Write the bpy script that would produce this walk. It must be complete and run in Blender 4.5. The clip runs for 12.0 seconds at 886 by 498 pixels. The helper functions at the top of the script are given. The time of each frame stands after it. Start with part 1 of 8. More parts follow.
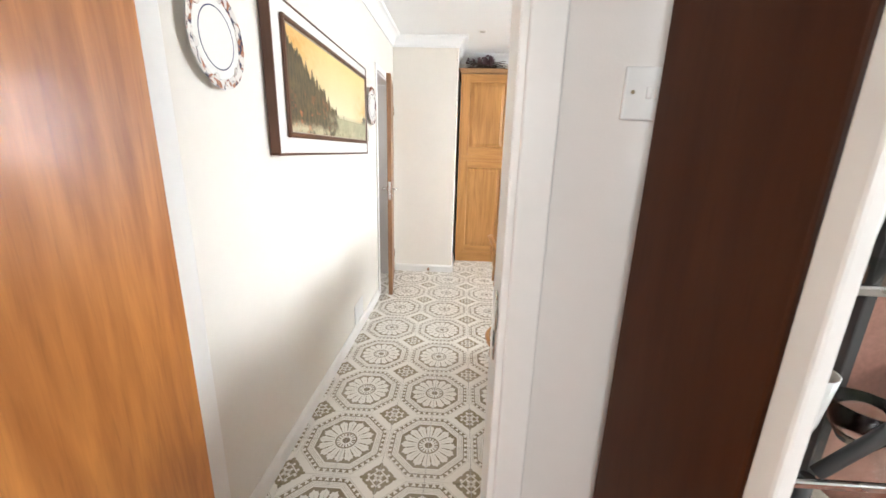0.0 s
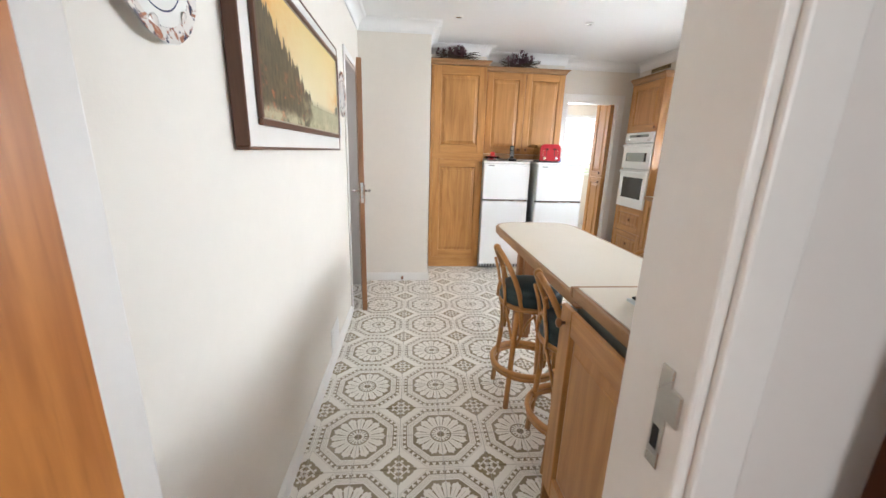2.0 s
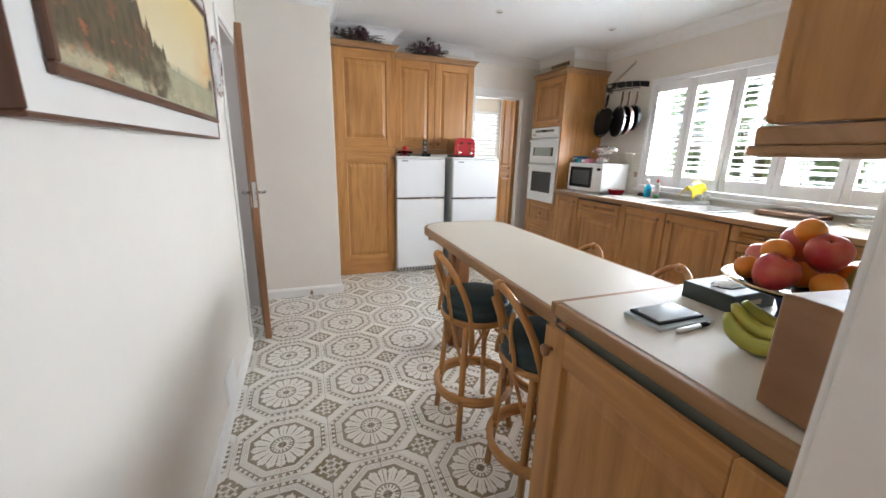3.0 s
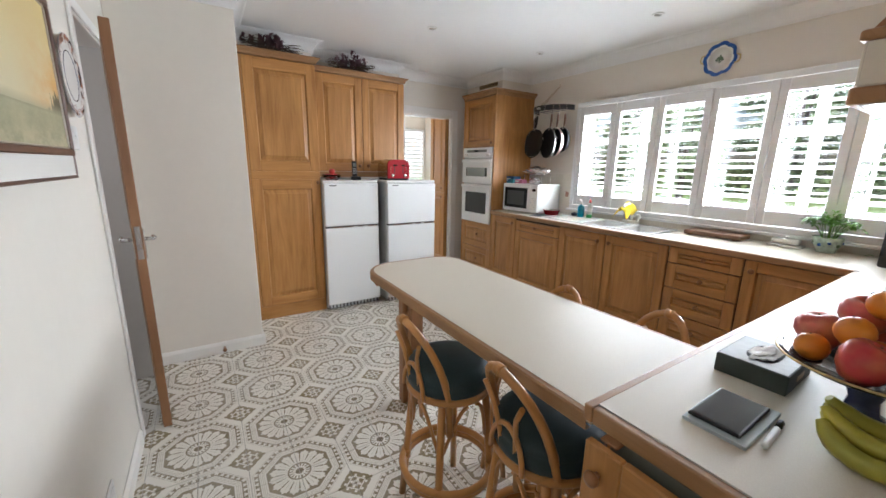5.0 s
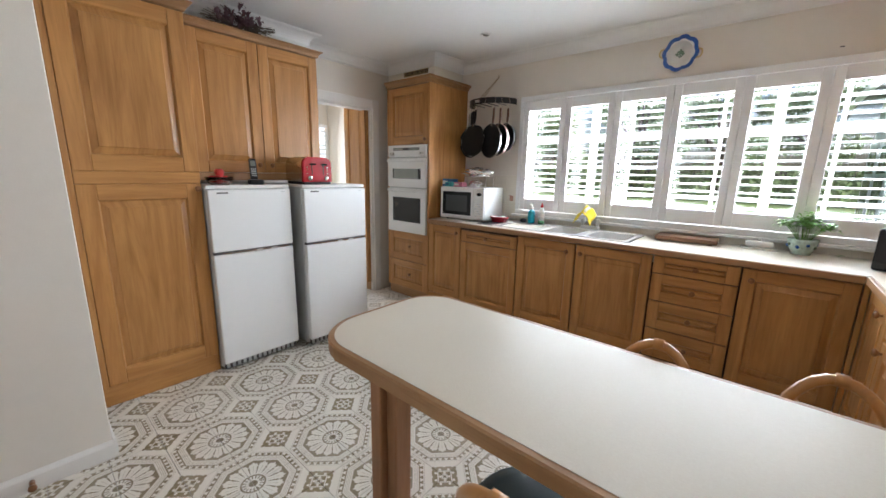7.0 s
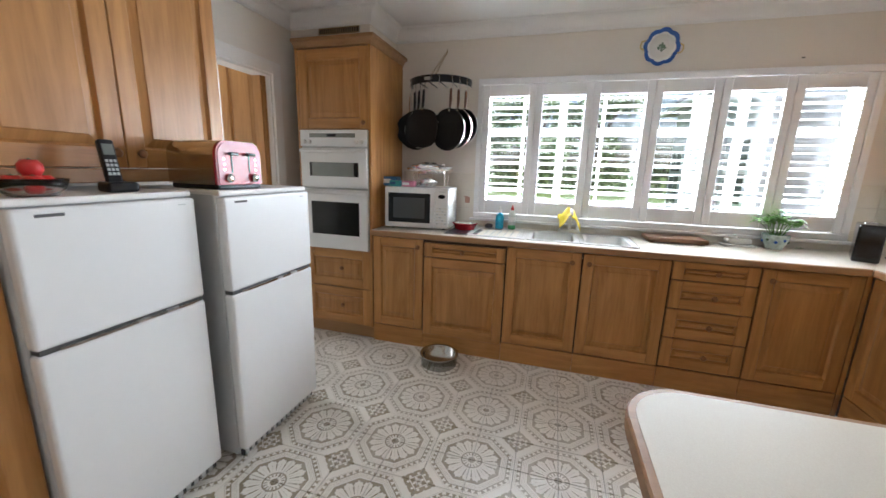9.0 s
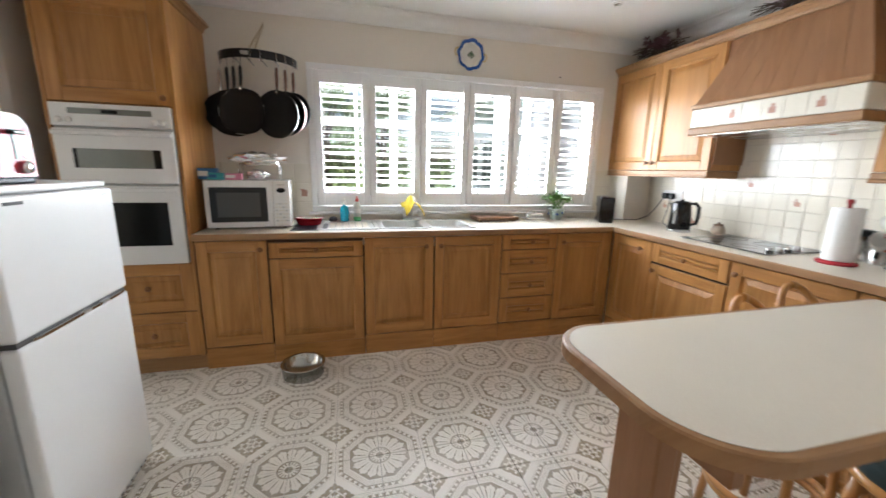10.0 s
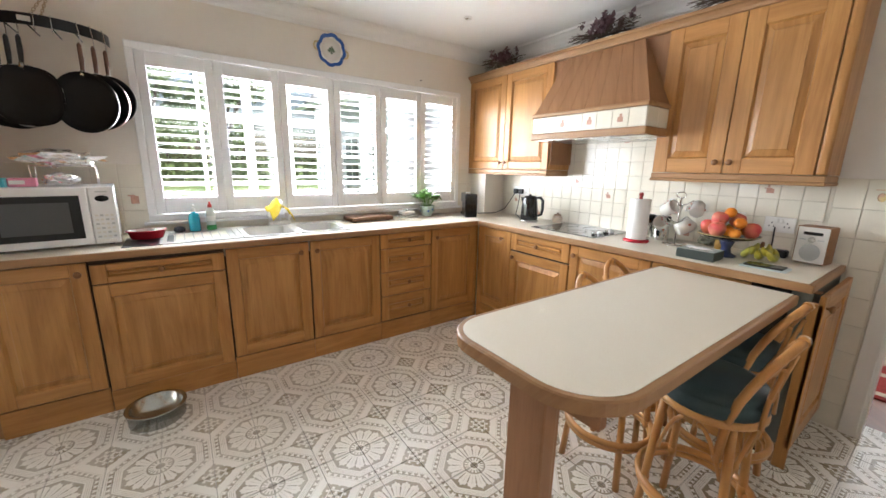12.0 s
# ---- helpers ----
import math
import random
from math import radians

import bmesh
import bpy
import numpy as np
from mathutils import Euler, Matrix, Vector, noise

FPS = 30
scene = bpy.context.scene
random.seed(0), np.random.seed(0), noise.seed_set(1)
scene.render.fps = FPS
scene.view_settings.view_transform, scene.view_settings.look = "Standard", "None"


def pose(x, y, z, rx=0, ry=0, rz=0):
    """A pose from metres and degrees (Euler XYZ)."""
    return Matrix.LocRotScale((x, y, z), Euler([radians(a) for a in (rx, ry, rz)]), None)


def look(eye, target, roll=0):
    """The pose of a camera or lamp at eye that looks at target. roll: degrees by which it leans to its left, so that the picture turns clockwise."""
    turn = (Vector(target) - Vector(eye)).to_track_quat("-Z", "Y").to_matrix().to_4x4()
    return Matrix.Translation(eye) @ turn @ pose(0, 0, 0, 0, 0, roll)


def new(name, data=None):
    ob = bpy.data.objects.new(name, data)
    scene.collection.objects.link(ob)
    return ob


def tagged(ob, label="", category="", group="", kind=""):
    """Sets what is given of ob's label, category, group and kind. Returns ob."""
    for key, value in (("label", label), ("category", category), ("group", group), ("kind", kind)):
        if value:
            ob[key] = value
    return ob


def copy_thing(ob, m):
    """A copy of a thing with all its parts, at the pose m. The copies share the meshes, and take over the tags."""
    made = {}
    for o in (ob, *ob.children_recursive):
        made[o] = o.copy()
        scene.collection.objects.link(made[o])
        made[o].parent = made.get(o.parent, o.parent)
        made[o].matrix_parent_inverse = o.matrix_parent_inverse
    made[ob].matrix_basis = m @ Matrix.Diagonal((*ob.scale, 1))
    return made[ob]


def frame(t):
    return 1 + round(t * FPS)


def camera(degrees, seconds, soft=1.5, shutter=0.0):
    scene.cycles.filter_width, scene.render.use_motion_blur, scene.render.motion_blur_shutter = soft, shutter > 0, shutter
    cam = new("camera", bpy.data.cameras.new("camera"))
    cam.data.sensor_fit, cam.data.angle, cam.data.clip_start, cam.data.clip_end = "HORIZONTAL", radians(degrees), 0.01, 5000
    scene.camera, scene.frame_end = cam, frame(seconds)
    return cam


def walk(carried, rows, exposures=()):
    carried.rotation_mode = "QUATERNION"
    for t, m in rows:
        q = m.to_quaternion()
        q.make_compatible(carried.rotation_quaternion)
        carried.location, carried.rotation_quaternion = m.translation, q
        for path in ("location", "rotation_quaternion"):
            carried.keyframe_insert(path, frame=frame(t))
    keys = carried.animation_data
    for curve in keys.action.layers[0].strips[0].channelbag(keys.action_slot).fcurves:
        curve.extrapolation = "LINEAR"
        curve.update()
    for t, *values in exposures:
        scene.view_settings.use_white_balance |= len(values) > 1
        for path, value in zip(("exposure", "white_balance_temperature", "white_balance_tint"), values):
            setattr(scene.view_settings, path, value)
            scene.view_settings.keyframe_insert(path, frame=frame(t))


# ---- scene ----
cam = camera(100.0, 12.0, 1.5, 0.2)
PATH = [
    (0, (0.152, 0.13, 1.367), (0.066, 2.062, 0.858), 1.6),
    (0.5, (0.022, 0.131, 1.375), (-0.038, 2.065, 0.869), 1.9),
    (1, (-0.055, 0.132, 1.393), (0.012, 2.063, 0.879), 2.1),
    (1.5, (-0.075, 0.274, 1.368), (0.081, 2.201, 0.857), 1.8),
    (2, (-0.114, 0.482, 1.345), (0.063, 2.408, 0.837), 1.7),
    (2.5, (-0.16, 0.661, 1.334), (0.225, 2.557, 0.825), 1.7),
    (3, (-0.183, 0.851, 1.298), (0.488, 2.668, 0.797), 1.5),
    (3.2, (-0.196, 0.908, 1.298), (0.583, 2.681, 0.798), 1.4),
    (4.8, (-0.199, 1.167, 1.388), (0.812, 2.837, 0.953), 1.0),
    (5, (-0.198, 1.228, 1.391), (0.85, 2.876, 0.962), 1.1),
    (5.5, (-0.167, 1.422, 1.378), (0.942, 3.035, 0.968), 1.1),
    (6, (-0.152, 1.61, 1.389), (1.066, 3.143, 0.979), 1.0),
    (6.5, (-0.127, 1.808, 1.373), (1.29, 3.159, 0.962), 1.0),
    (6.7, (-0.096, 1.904, 1.362), (1.352, 3.223, 0.955), 1.0),
    (8.3, (-0.05, 2.979, 1.372), (1.597, 4.035, 0.955), 2.2),
    (8.5, (-0.01, 3.091, 1.375), (1.68, 4.072, 0.952), 2.0),
    (9, (0.113, 3.343, 1.362), (1.992, 3.889, 0.947), 1.7),
    (9.5, (0.207, 3.505, 1.344), (2.136, 3.836, 0.933), 1.6),
    (10, (0.108, 3.726, 1.324), (2.0, 3.232, 0.907), 1.3),
    (10.5, (0.0, 3.795, 1.328), (1.743, 2.907, 0.91), 1.2),
    (11, (-0.057, 3.829, 1.341), (1.579, 2.76, 0.913), 1.2),
    (11.5, (-0.025, 3.837, 1.343), (1.577, 2.719, 0.913), 1.2),
    (12, (0.124, 3.806, 1.361), (1.719, 2.678, 0.933), 1.1),
]
EXPOSURES = [(0, 2.38, 6200, 10), (1.0, 2.06, 6200, 10), (2.0, 2.02, 6050, 10), (3.0, 1.68, 5950, 10), (5.0, 1.46, 5980, 10), (6.5, 1.36, 5980, 10), (8.5, 1.36, 5950, 10), (9.5, 1.39, 5900, 10), (10.0, 1.43, 6150, 10), (10.5, 1.60, 6250, 10), (12.0, 1.69, 6300, 10)]
walk(cam, [(t, look(eye, target, roll)) for t, eye, target, roll in PATH], EXPOSURES)

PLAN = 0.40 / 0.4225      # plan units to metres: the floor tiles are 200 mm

# ---------------- world and light ----------------
world = bpy.data.worlds.new("sky")
scene.world = world
world.use_nodes = True
wn = world.node_tree
sky = wn.nodes.new("ShaderNodeTexSky")
sky.sky_type, sky.sun_disc = "NISHITA", False
sky.sun_elevation, sky.sun_rotation = radians(47), radians(191)
sky.air_density, sky.dust_density = 1.2, 3.0
wn.links.new(sky.outputs[0], wn.nodes["Background"].inputs[0])
wn.nodes["Background"].inputs[1].default_value = 0.036


def sun_lamp():
    d = bpy.data.lights.new("sun", "SUN")
    d.energy, d.angle, d.color = 1.8, radians(14), (1.0, 0.96, 0.9)
    ob = new("sun", d)
    ob.matrix_world = look((1, -7, 11), (3, 3, 0))


sun_lamp()


def area_lamp(name, x, y, z, sx, sz, aim, watts, color=(0.93, 0.97, 1.0)):
    d = bpy.data.lights.new(name, "AREA")
    d.shape, d.size, d.size_y, d.energy, d.color = "RECTANGLE", sx, sz, watts, color
    ob = new(name, d)
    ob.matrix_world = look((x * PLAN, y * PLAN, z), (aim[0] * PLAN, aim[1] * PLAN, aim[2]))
    return ob


# daylight through the shuttered window, the utility room's window and the dining room's; fill in hall and side room
area_lamp("window_daylight", 3.555, 2.93, 1.56, 2.45, 1.05, (0.5, 2.93, 1.60), 86)
area_lamp("utility_daylight", 2.6, 7.95, 1.5, 0.9, 1.0, (2.3, 5.6, 1.2), 17)
# fill lamp added at the hall's blank end wall, no glazing there
area_lamp("hall_daylight", 0.0, -2.0, 1.6, 1.3, 1.2, (0.0, 1.5, 1.2), 8)
area_lamp("dining_daylight", 3.55, -0.3, 1.5, 1.7, 1.1, (0.5, -0.2, 1.0), 12)
# added lamp that brightens the side room, its source is unseen
area_lamp("side_room_daylight", -2.0, 4.0, 1.5, 1.2, 1.2, (-0.6, 4.0, 1.0), 6)

# ---------------- materials ----------------


class Nodes:
    """Small wrapper to write node trees as arithmetic."""

    def __init__(self, name):
        self.mat = bpy.data.materials.new(name)
        self.mat.use_nodes = True
        self.t = self.mat.node_tree
        self.bsdf = self.t.nodes["Principled BSDF"]

    def put(self, socket, v):
        if hasattr(v, "is_linked") or hasattr(v, "links"):
            self.t.links.new(v, socket)
        elif isinstance(v, (tuple, list)) and len(v) == 3 and socket.type == "RGBA":
            socket.default_value = (*v, 1)
        else:
            socket.default_value = v

    def m(self, op, a, b=0.0, c=0.0):
        n = self.t.nodes.new("ShaderNodeMath")
        n.operation = op
        for s, v in zip(n.inputs, (a, b, c)):
            self.put(s, v)
        return n.outputs[0]

    def mix(self, f, a, b):
        n = self.t.nodes.new("ShaderNodeMix")
        n.data_type = "RGBA"
        self.put(n.inputs[0], f)
        self.put(n.inputs[6], a)
        self.put(n.inputs[7], b)
        return n.outputs[2]

    def pos(self):
        return self.t.nodes.new("ShaderNodeNewGeometry").outputs["Position"]

    def obj(self):
        return self.t.nodes.new("ShaderNodeTexCoord").outputs["Object"]

    def uv(self):
        return self.t.nodes.new("ShaderNodeTexCoord").outputs["UV"]

    def island(self):
        return self.t.nodes.new("ShaderNodeNewGeometry").outputs["Random Per Island"]

    def rand(self):
        return self.t.nodes.new("ShaderNodeObjectInfo").outputs["Random"]

    def scaled(self, v, s, off=None):
        n = self.t.nodes.new("ShaderNodeVectorMath")
        n.operation = "MULTIPLY"
        self.put(n.inputs[0], v)
        n.inputs[1].default_value = s
        if off is None:
            return n.outputs[0]
        a = self.t.nodes.new("ShaderNodeVectorMath")
        a.operation = "ADD"
        self.put(a.inputs[0], n.outputs[0])
        self.put(a.inputs[1], off)
        return a.outputs[0]

    def noise(self, v, scale, detail=3.0, rough=0.55, dist=0.0):
        n = self.t.nodes.new("ShaderNodeTexNoise")
        self.put(n.inputs["Vector"], v)
        n.inputs["Scale"].default_value, n.inputs["Detail"].default_value = scale, detail
        n.inputs["Roughness"].default_value, n.inputs["Distortion"].default_value = rough, dist
        return n.outputs[0]

    def ramp(self, v, lo, hi):
        n = self.t.nodes.new("ShaderNodeMapRange")
        self.put(n.inputs[0], v)
        n.inputs[1].default_value, n.inputs[2].default_value = lo, hi
        return n.outputs[0]

    def sep(self, v):
        n = self.t.nodes.new("ShaderNodeSeparateXYZ")
        self.put(n.inputs[0], v)
        return n.outputs[0], n.outputs[1], n.outputs[2]

    def bump(self, h, strength=0.2, dist=0.002):
        n = self.t.nodes.new("ShaderNodeBump")
        n.inputs["Strength"].default_value, n.inputs["Distance"].default_value = strength, dist
        self.put(n.inputs["Height"], h)
        self.t.links.new(n.outputs[0], self.bsdf.inputs["Normal"])

    def done(self, color, rough=0.5, metal=0.0, spec=0.5):
        self.put(self.bsdf.inputs["Base Color"], color)
        self.put(self.bsdf.inputs["Roughness"], rough)
        self.bsdf.inputs["Metallic"].default_value = metal
        self.bsdf.inputs["Specular IOR Level"].default_value = spec
        return self.mat


def wood(name, light, dark, rough=0.42, grain=1.0, vary=0.25, coat=0.0, spec=0.5):
    """Timber whose grain runs along the UV's v axis; tone differs from piece to piece."""
    n = Nodes(name)
    uv = n.uv()
    isl = n.m("MULTIPLY", n.island(), 37.0)
    rnd = n.m("MULTIPLY", n.rand(), 53.0)
    c = n.t.nodes.new("ShaderNodeCombineXYZ")
    n.put(c.inputs[0], isl)
    n.put(c.inputs[1], rnd)
    n.put(c.inputs[2], isl)
    v1 = n.scaled(uv, (34 * grain, 1.6, 1), c.outputs[0])
    v2 = n.scaled(uv, (7 * grain, 0.8, 1), c.outputs[0])
    v3 = n.scaled(uv, (150 * grain, 8.0, 1), c.outputs[0])
    fine = n.noise(v1, 1.0, 5, 0.62, 0.6)
    broad = n.noise(v2, 1.0, 3, 0.55, 2.6)
    pores = n.noise(v3, 1.0, 2, 0.5)
    f = n.m("ADD", n.m("MULTIPLY", n.ramp(fine, 0.3, 0.72), 0.38), n.m("MULTIPLY", n.ramp(broad, 0.3, 0.7), 0.62))
    col = n.mix(f, light, dark)
    col = n.mix(n.m("MULTIPLY", n.ramp(pores, 0.56, 0.75), 0.22), col, tuple(0.55 * d for d in dark))
    tone = n.m("ADD", 1.0 - vary / 2, n.m("MULTIPLY", n.island(), vary))
    mul = n.t.nodes.new("ShaderNodeVectorMath")
    mul.operation = "SCALE"
    n.put(mul.inputs[0], col)
    n.put(mul.inputs[3], tone)
    n.bump(n.m("ADD", fine, pores), 0.12, 0.0012)
    if coat:
        n.bsdf.inputs["Coat Weight"].default_value = coat
        n.bsdf.inputs["Coat Roughness"].default_value = 0.12
    return n.done(mul.outputs[0], n.m("ADD", rough - 0.06, n.m("MULTIPLY", broad, 0.14)), 0, spec)


def plain(name, color, rough=0.5, metal=0.0, var=0.06, scale=6.0, bump=0.0, bscale=120.0, bdist=0.001, spec=0.5):
    """Near-uniform surface with a broad drift and fine grain."""
    n = Nodes(name)
    p = n.obj()
    big = n.noise(p, scale, 3)
    small = n.noise(p, scale * 14, 2)
    f = n.m("ADD", n.m("MULTIPLY", big, 0.7), n.m("MULTIPLY", small, 0.3))
    col = n.mix(n.ramp(f, 0.3, 0.7), tuple(c * (1 - var) for c in color), tuple(min(1, c * (1 + var)) for c in color))
    if bump:
        n.bump(n.noise(p, bscale, 3), bump, bdist)
    return n.done(col, n.m("ADD", rough - 0.04, n.m("MULTIPLY", big, 0.08)), metal, spec)


OAK = wood("golden_oak", (0.57, 0.29, 0.092), (0.32, 0.135, 0.034), 0.36, 1.0, 0.24)
OAK_HOOD = wood("brown_oak", (0.37, 0.185, 0.085), (0.25, 0.115, 0.048), 0.45, 0.8, 0.25)
OAK_EDGE = wood("edging_oak", (0.40, 0.225, 0.10), (0.28, 0.14, 0.058), 0.42, 1.0, 0.1)
TEAK = wood("orange_teak", (0.72, 0.295, 0.075), (0.27, 0.078, 0.013), 0.36, 0.75, 0.05, coat=0.12)
DARK_WOOD = wood("dark_mahogany", (0.070, 0.021, 0.006), (0.032, 0.008, 0.002), 0.5, 0.4, 0.1, spec=0.12)
DOOR_WOOD = wood("brown_door_wood", (0.33, 0.165, 0.075), (0.20, 0.09, 0.038), 0.42, 0.5, 0.1)
CANE = wood("varnished_cane", (0.60, 0.30, 0.095), (0.42, 0.18, 0.045), 0.32, 0.5, 0.15, coat=0.2)
PARQUET = wood("red_parquet", (0.24, 0.085, 0.042), (0.13, 0.042, 0.022), 0.35, 0.7, 0.5)
BOARD_WOOD = wood("walnut_board", (0.26, 0.14, 0.075), (0.14, 0.07, 0.035), 0.55, 0.8, 0.2)
RADIO_WOOD = wood("radio_walnut", (0.33, 0.17, 0.075), (0.22, 0.10, 0.04), 0.45, 0.7, 0.1)

WALL = plain("cream_wall_paint", (0.77, 0.725, 0.65), 0.75, 0, 0.025, 1.5, 0.25, 160, 0.0012)
HALL_WALL = plain("white_wall_paint", (0.74, 0.70, 0.655), 0.75, 0, 0.025, 1.5, 0.25, 160, 0.0012)
CEIL = plain("white_ceiling_paint", (0.84, 0.84, 0.825), 0.8, 0, 0.015, 1.5, 0.1, 90)
GLOSS = plain("white_gloss_paint", (0.82, 0.80, 0.76), 0.32, 0, 0.03, 3, 0.05, 40)
SHUTTER = plain("white_shutter_paint", (0.84, 0.845, 0.84), 0.42, 0, 0.02, 3)
WHITE_ENAMEL = plain("white_enamel", (0.83, 0.84, 0.835), 0.22, 0, 0.012, 2)
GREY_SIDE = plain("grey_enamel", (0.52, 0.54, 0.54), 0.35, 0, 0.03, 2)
SEAL = plain("dark_seal", (0.08, 0.08, 0.08), 0.6)
WHITE_PLASTIC = plain("white_plastic", (0.80, 0.79, 0.76), 0.35, 0, 0.02)
CREAM_PLASTIC = plain("cream_plastic", (0.72, 0.70, 0.64), 0.35, 0, 0.02)
BLACK_PLASTIC = plain("black_plastic", (0.013, 0.014, 0.016), 0.32, 0, 0.1, spec=0.3)
BLACK_GLOSS = plain("black_gloss", (0.008, 0.008, 0.009), 0.08, 0, 0.05)
DARK_GLASS = plain("smoked_oven_glass", (0.012, 0.013, 0.013), 0.08, 0, 0.1, spec=0.3)
GREY_GLASS = plain("grey_oven_glass", (0.22, 0.24, 0.22), 0.10, 0, 0.1, spec=0.7)
PAN_BLACK = plain("pan_nonstick", (0.014, 0.014, 0.015), 0.42, 0, 0.2, 8, 0.1, 200, 0.0005, spec=0.2)
COPPER = plain("copper_metal", (0.80, 0.60, 0.54), 0.35, 1.0, 0.08)
STEEL = plain("brushed_steel", (0.58, 0.57, 0.54), 0.27, 1.0, 0.08, 9, 0.05, 300)
CHROME = plain("chrome", (0.72, 0.72, 0.72), 0.10, 1.0, 0.03)
FOIL = plain("kitchen_foil", (0.86, 0.86, 0.86), 0.14, 1.0, 0.05, 20, 0.5, 60, 0.004)
SINK = plain("white_sink", (0.80, 0.80, 0.78), 0.25, 0, 0.015)
SEAT = plain("dark_teal_vinyl", (0.035, 0.058, 0.062), 0.42, 0, 0.18, 9, 0.3, 240, 0.0008, spec=0.25)
# near-black paint standing for the shade in holes, slots and gaps
SHADE = plain("painted_shade", (0.012, 0.011, 0.010), 0.8)
# oak carcass coloured dark, so the gaps between fronts look shaded
SHADE_CARCASS = plain("carcass_painted_shade", (0.060, 0.034, 0.016), 0.7)
KNOB = wood("brown_knob", (0.28, 0.13, 0.05), (0.20, 0.085, 0.03), 0.35, 1.0, 0.1)
BRASS = plain("aged_brass", (0.42, 0.33, 0.20), 0.38, 1.0, 0.15, 20)


def worktop_material():
    n = Nodes("cream_laminate")
    p = n.pos()
    speck = n.noise(p, 420, 2)
    blot = n.noise(p, 3.0, 4)
    col = n.mix(n.ramp(speck, 0.35, 0.7), (0.70, 0.64, 0.54), (0.77, 0.72, 0.62))
    col = n.mix(n.m("MULTIPLY", n.ramp(blot, 0.45, 0.75), 0.25), col, (0.66, 0.60, 0.50))
    n.bump(speck, 0.05, 0.0004)
    return n.done(col, n.m("ADD", 0.40, n.m("MULTIPLY", blot, 0.12)), 0, 0.32)


WORKTOP = worktop_material()

FLOOR_X, FLOOR_Y, OCT = 0.045, 2.548, 0.4225


def floor_tile_material():
    """Glazed tiles: four quarter tiles make an octagon with a rosette, small diamonds lie between."""
    n = Nodes("patterned_floor_tile")
    x, y, z = n.sep(n.pos())
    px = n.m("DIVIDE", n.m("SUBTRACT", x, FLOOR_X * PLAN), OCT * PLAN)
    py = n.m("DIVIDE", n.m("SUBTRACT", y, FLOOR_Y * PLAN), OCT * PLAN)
    u = n.m("SUBTRACT", n.m("FRACT", n.m("ADD", px, 0.5)), 0.5)
    v = n.m("SUBTRACT", n.m("FRACT", n.m("ADD", py, 0.5)), 0.5)
    au, av = n.m("ABSOLUTE", u), n.m("ABSOLUTE", v)
    r = n.m("SQRT", n.m("ADD", n.m("MULTIPLY", u, u), n.m("MULTIPLY", v, v)))
    th = n.m("ARCTAN2", v, u)
    diag = n.m("MULTIPLY", n.m("ADD", au, av), 0.7071)
    octa = n.m("MAXIMUM", n.m("MAXIMUM", au, av), n.m("MULTIPLY", diag, 1.0))

    def band(a, lo, hi, s=0.004):
        g = n.ramp(a, lo - s, lo + s)
        h = n.ramp(a, hi + s, hi - s)
        return n.m("MULTIPLY", g, h)

    def union(*ms):
        out = ms[0]
        for k in ms[1:]:
            out = n.m("MAXIMUM", out, k)
        return out

    # sixteen toothed petals on a dark octagon
    k16 = n.m("ABSOLUTE", n.m("SINE", n.m("MULTIPLY", th, 8.0)))
    fold = n.m("ABSOLUTE", n.m("COSINE", n.m("MULTIPLY", th, 8.0)))
    tooth = n.m("MULTIPLY", n.m("ABSOLUTE", n.m("SINE", n.m("MULTIPLY", th, 24.0))), 0.018)
    petal_r = n.m("SUBTRACT", n.m("ADD", 0.283, n.m("MULTIPLY", fold, 0.052)), tooth)
    ground = n.m("MULTIPLY", n.ramp(n.m("SUBTRACT", r, petal_r), -0.004, 0.004), band(octa, 0.0, 0.340))
    vein = n.m("MULTIPLY", n.m("MULTIPLY", n.m("LESS_THAN", k16, 0.09), band(r, 0.135, 0.27)), 0.45)
    gaps = n.m("MULTIPLY", n.m("GREATER_THAN", k16, n.m("SUBTRACT", 1.0, n.m("MULTIPLY", n.ramp(r, 0.13, 0.30), 0.06))), band(r, 0.15, 0.26))
    eye = union(band(r, 0.112, 0.130), n.m("MULTIPLY", n.m("GREATER_THAN", n.m("SINE", n.m("MULTIPLY", th, 16.0)), 0.35), band(r, 0.070, 0.112)))
    core = n.m("LESS_THAN", r, 0.045)
    # frame: fine lines in a pale band, then a dark scroll band
    lines = n.m("MULTIPLY", union(band(octa, 0.360, 0.364, 0.002), band(octa, 0.377, 0.381, 0.002), band(octa, 0.394, 0.398, 0.002)), 0.75)
    flat = n.m("GREATER_THAN", n.m("MAXIMUM", au, av), diag)
    sx = n.m("MULTIPLY", n.m("MINIMUM", au, av), 14.0)
    dd = n.m("MULTIPLY", n.m("MULTIPLY", n.m("ABSOLUTE", n.m("SUBTRACT", au, av)), 0.7071), 14.0)
    along = n.m("FRACT", n.m("ADD", n.m("MULTIPLY", flat, sx), n.m("MULTIPLY", n.m("SUBTRACT", 1.0, flat), dd)))
    du = n.m("ABSOLUTE", n.m("SUBTRACT", along, 0.5))
    dv = n.m("MULTIPLY", n.m("SUBTRACT", octa, 0.437), 16.0)
    leafy = n.m("ADD", n.m("MULTIPLY", n.m("MULTIPLY", du, du), 5.5), n.m("MULTIPLY", n.m("MULTIPLY", n.m("ADD", dv, n.m("SUBTRACT", du, 0.2)), n.m("ADD", dv, n.m("SUBTRACT", du, 0.2))), 6.0))
    tri = n.m("MULTIPLY", band(octa, 0.412, 0.462), n.ramp(leafy, 0.38, 0.62))
    outer = n.m("MULTIPLY", band(octa, 0.474, 0.478, 0.002), 0.7)
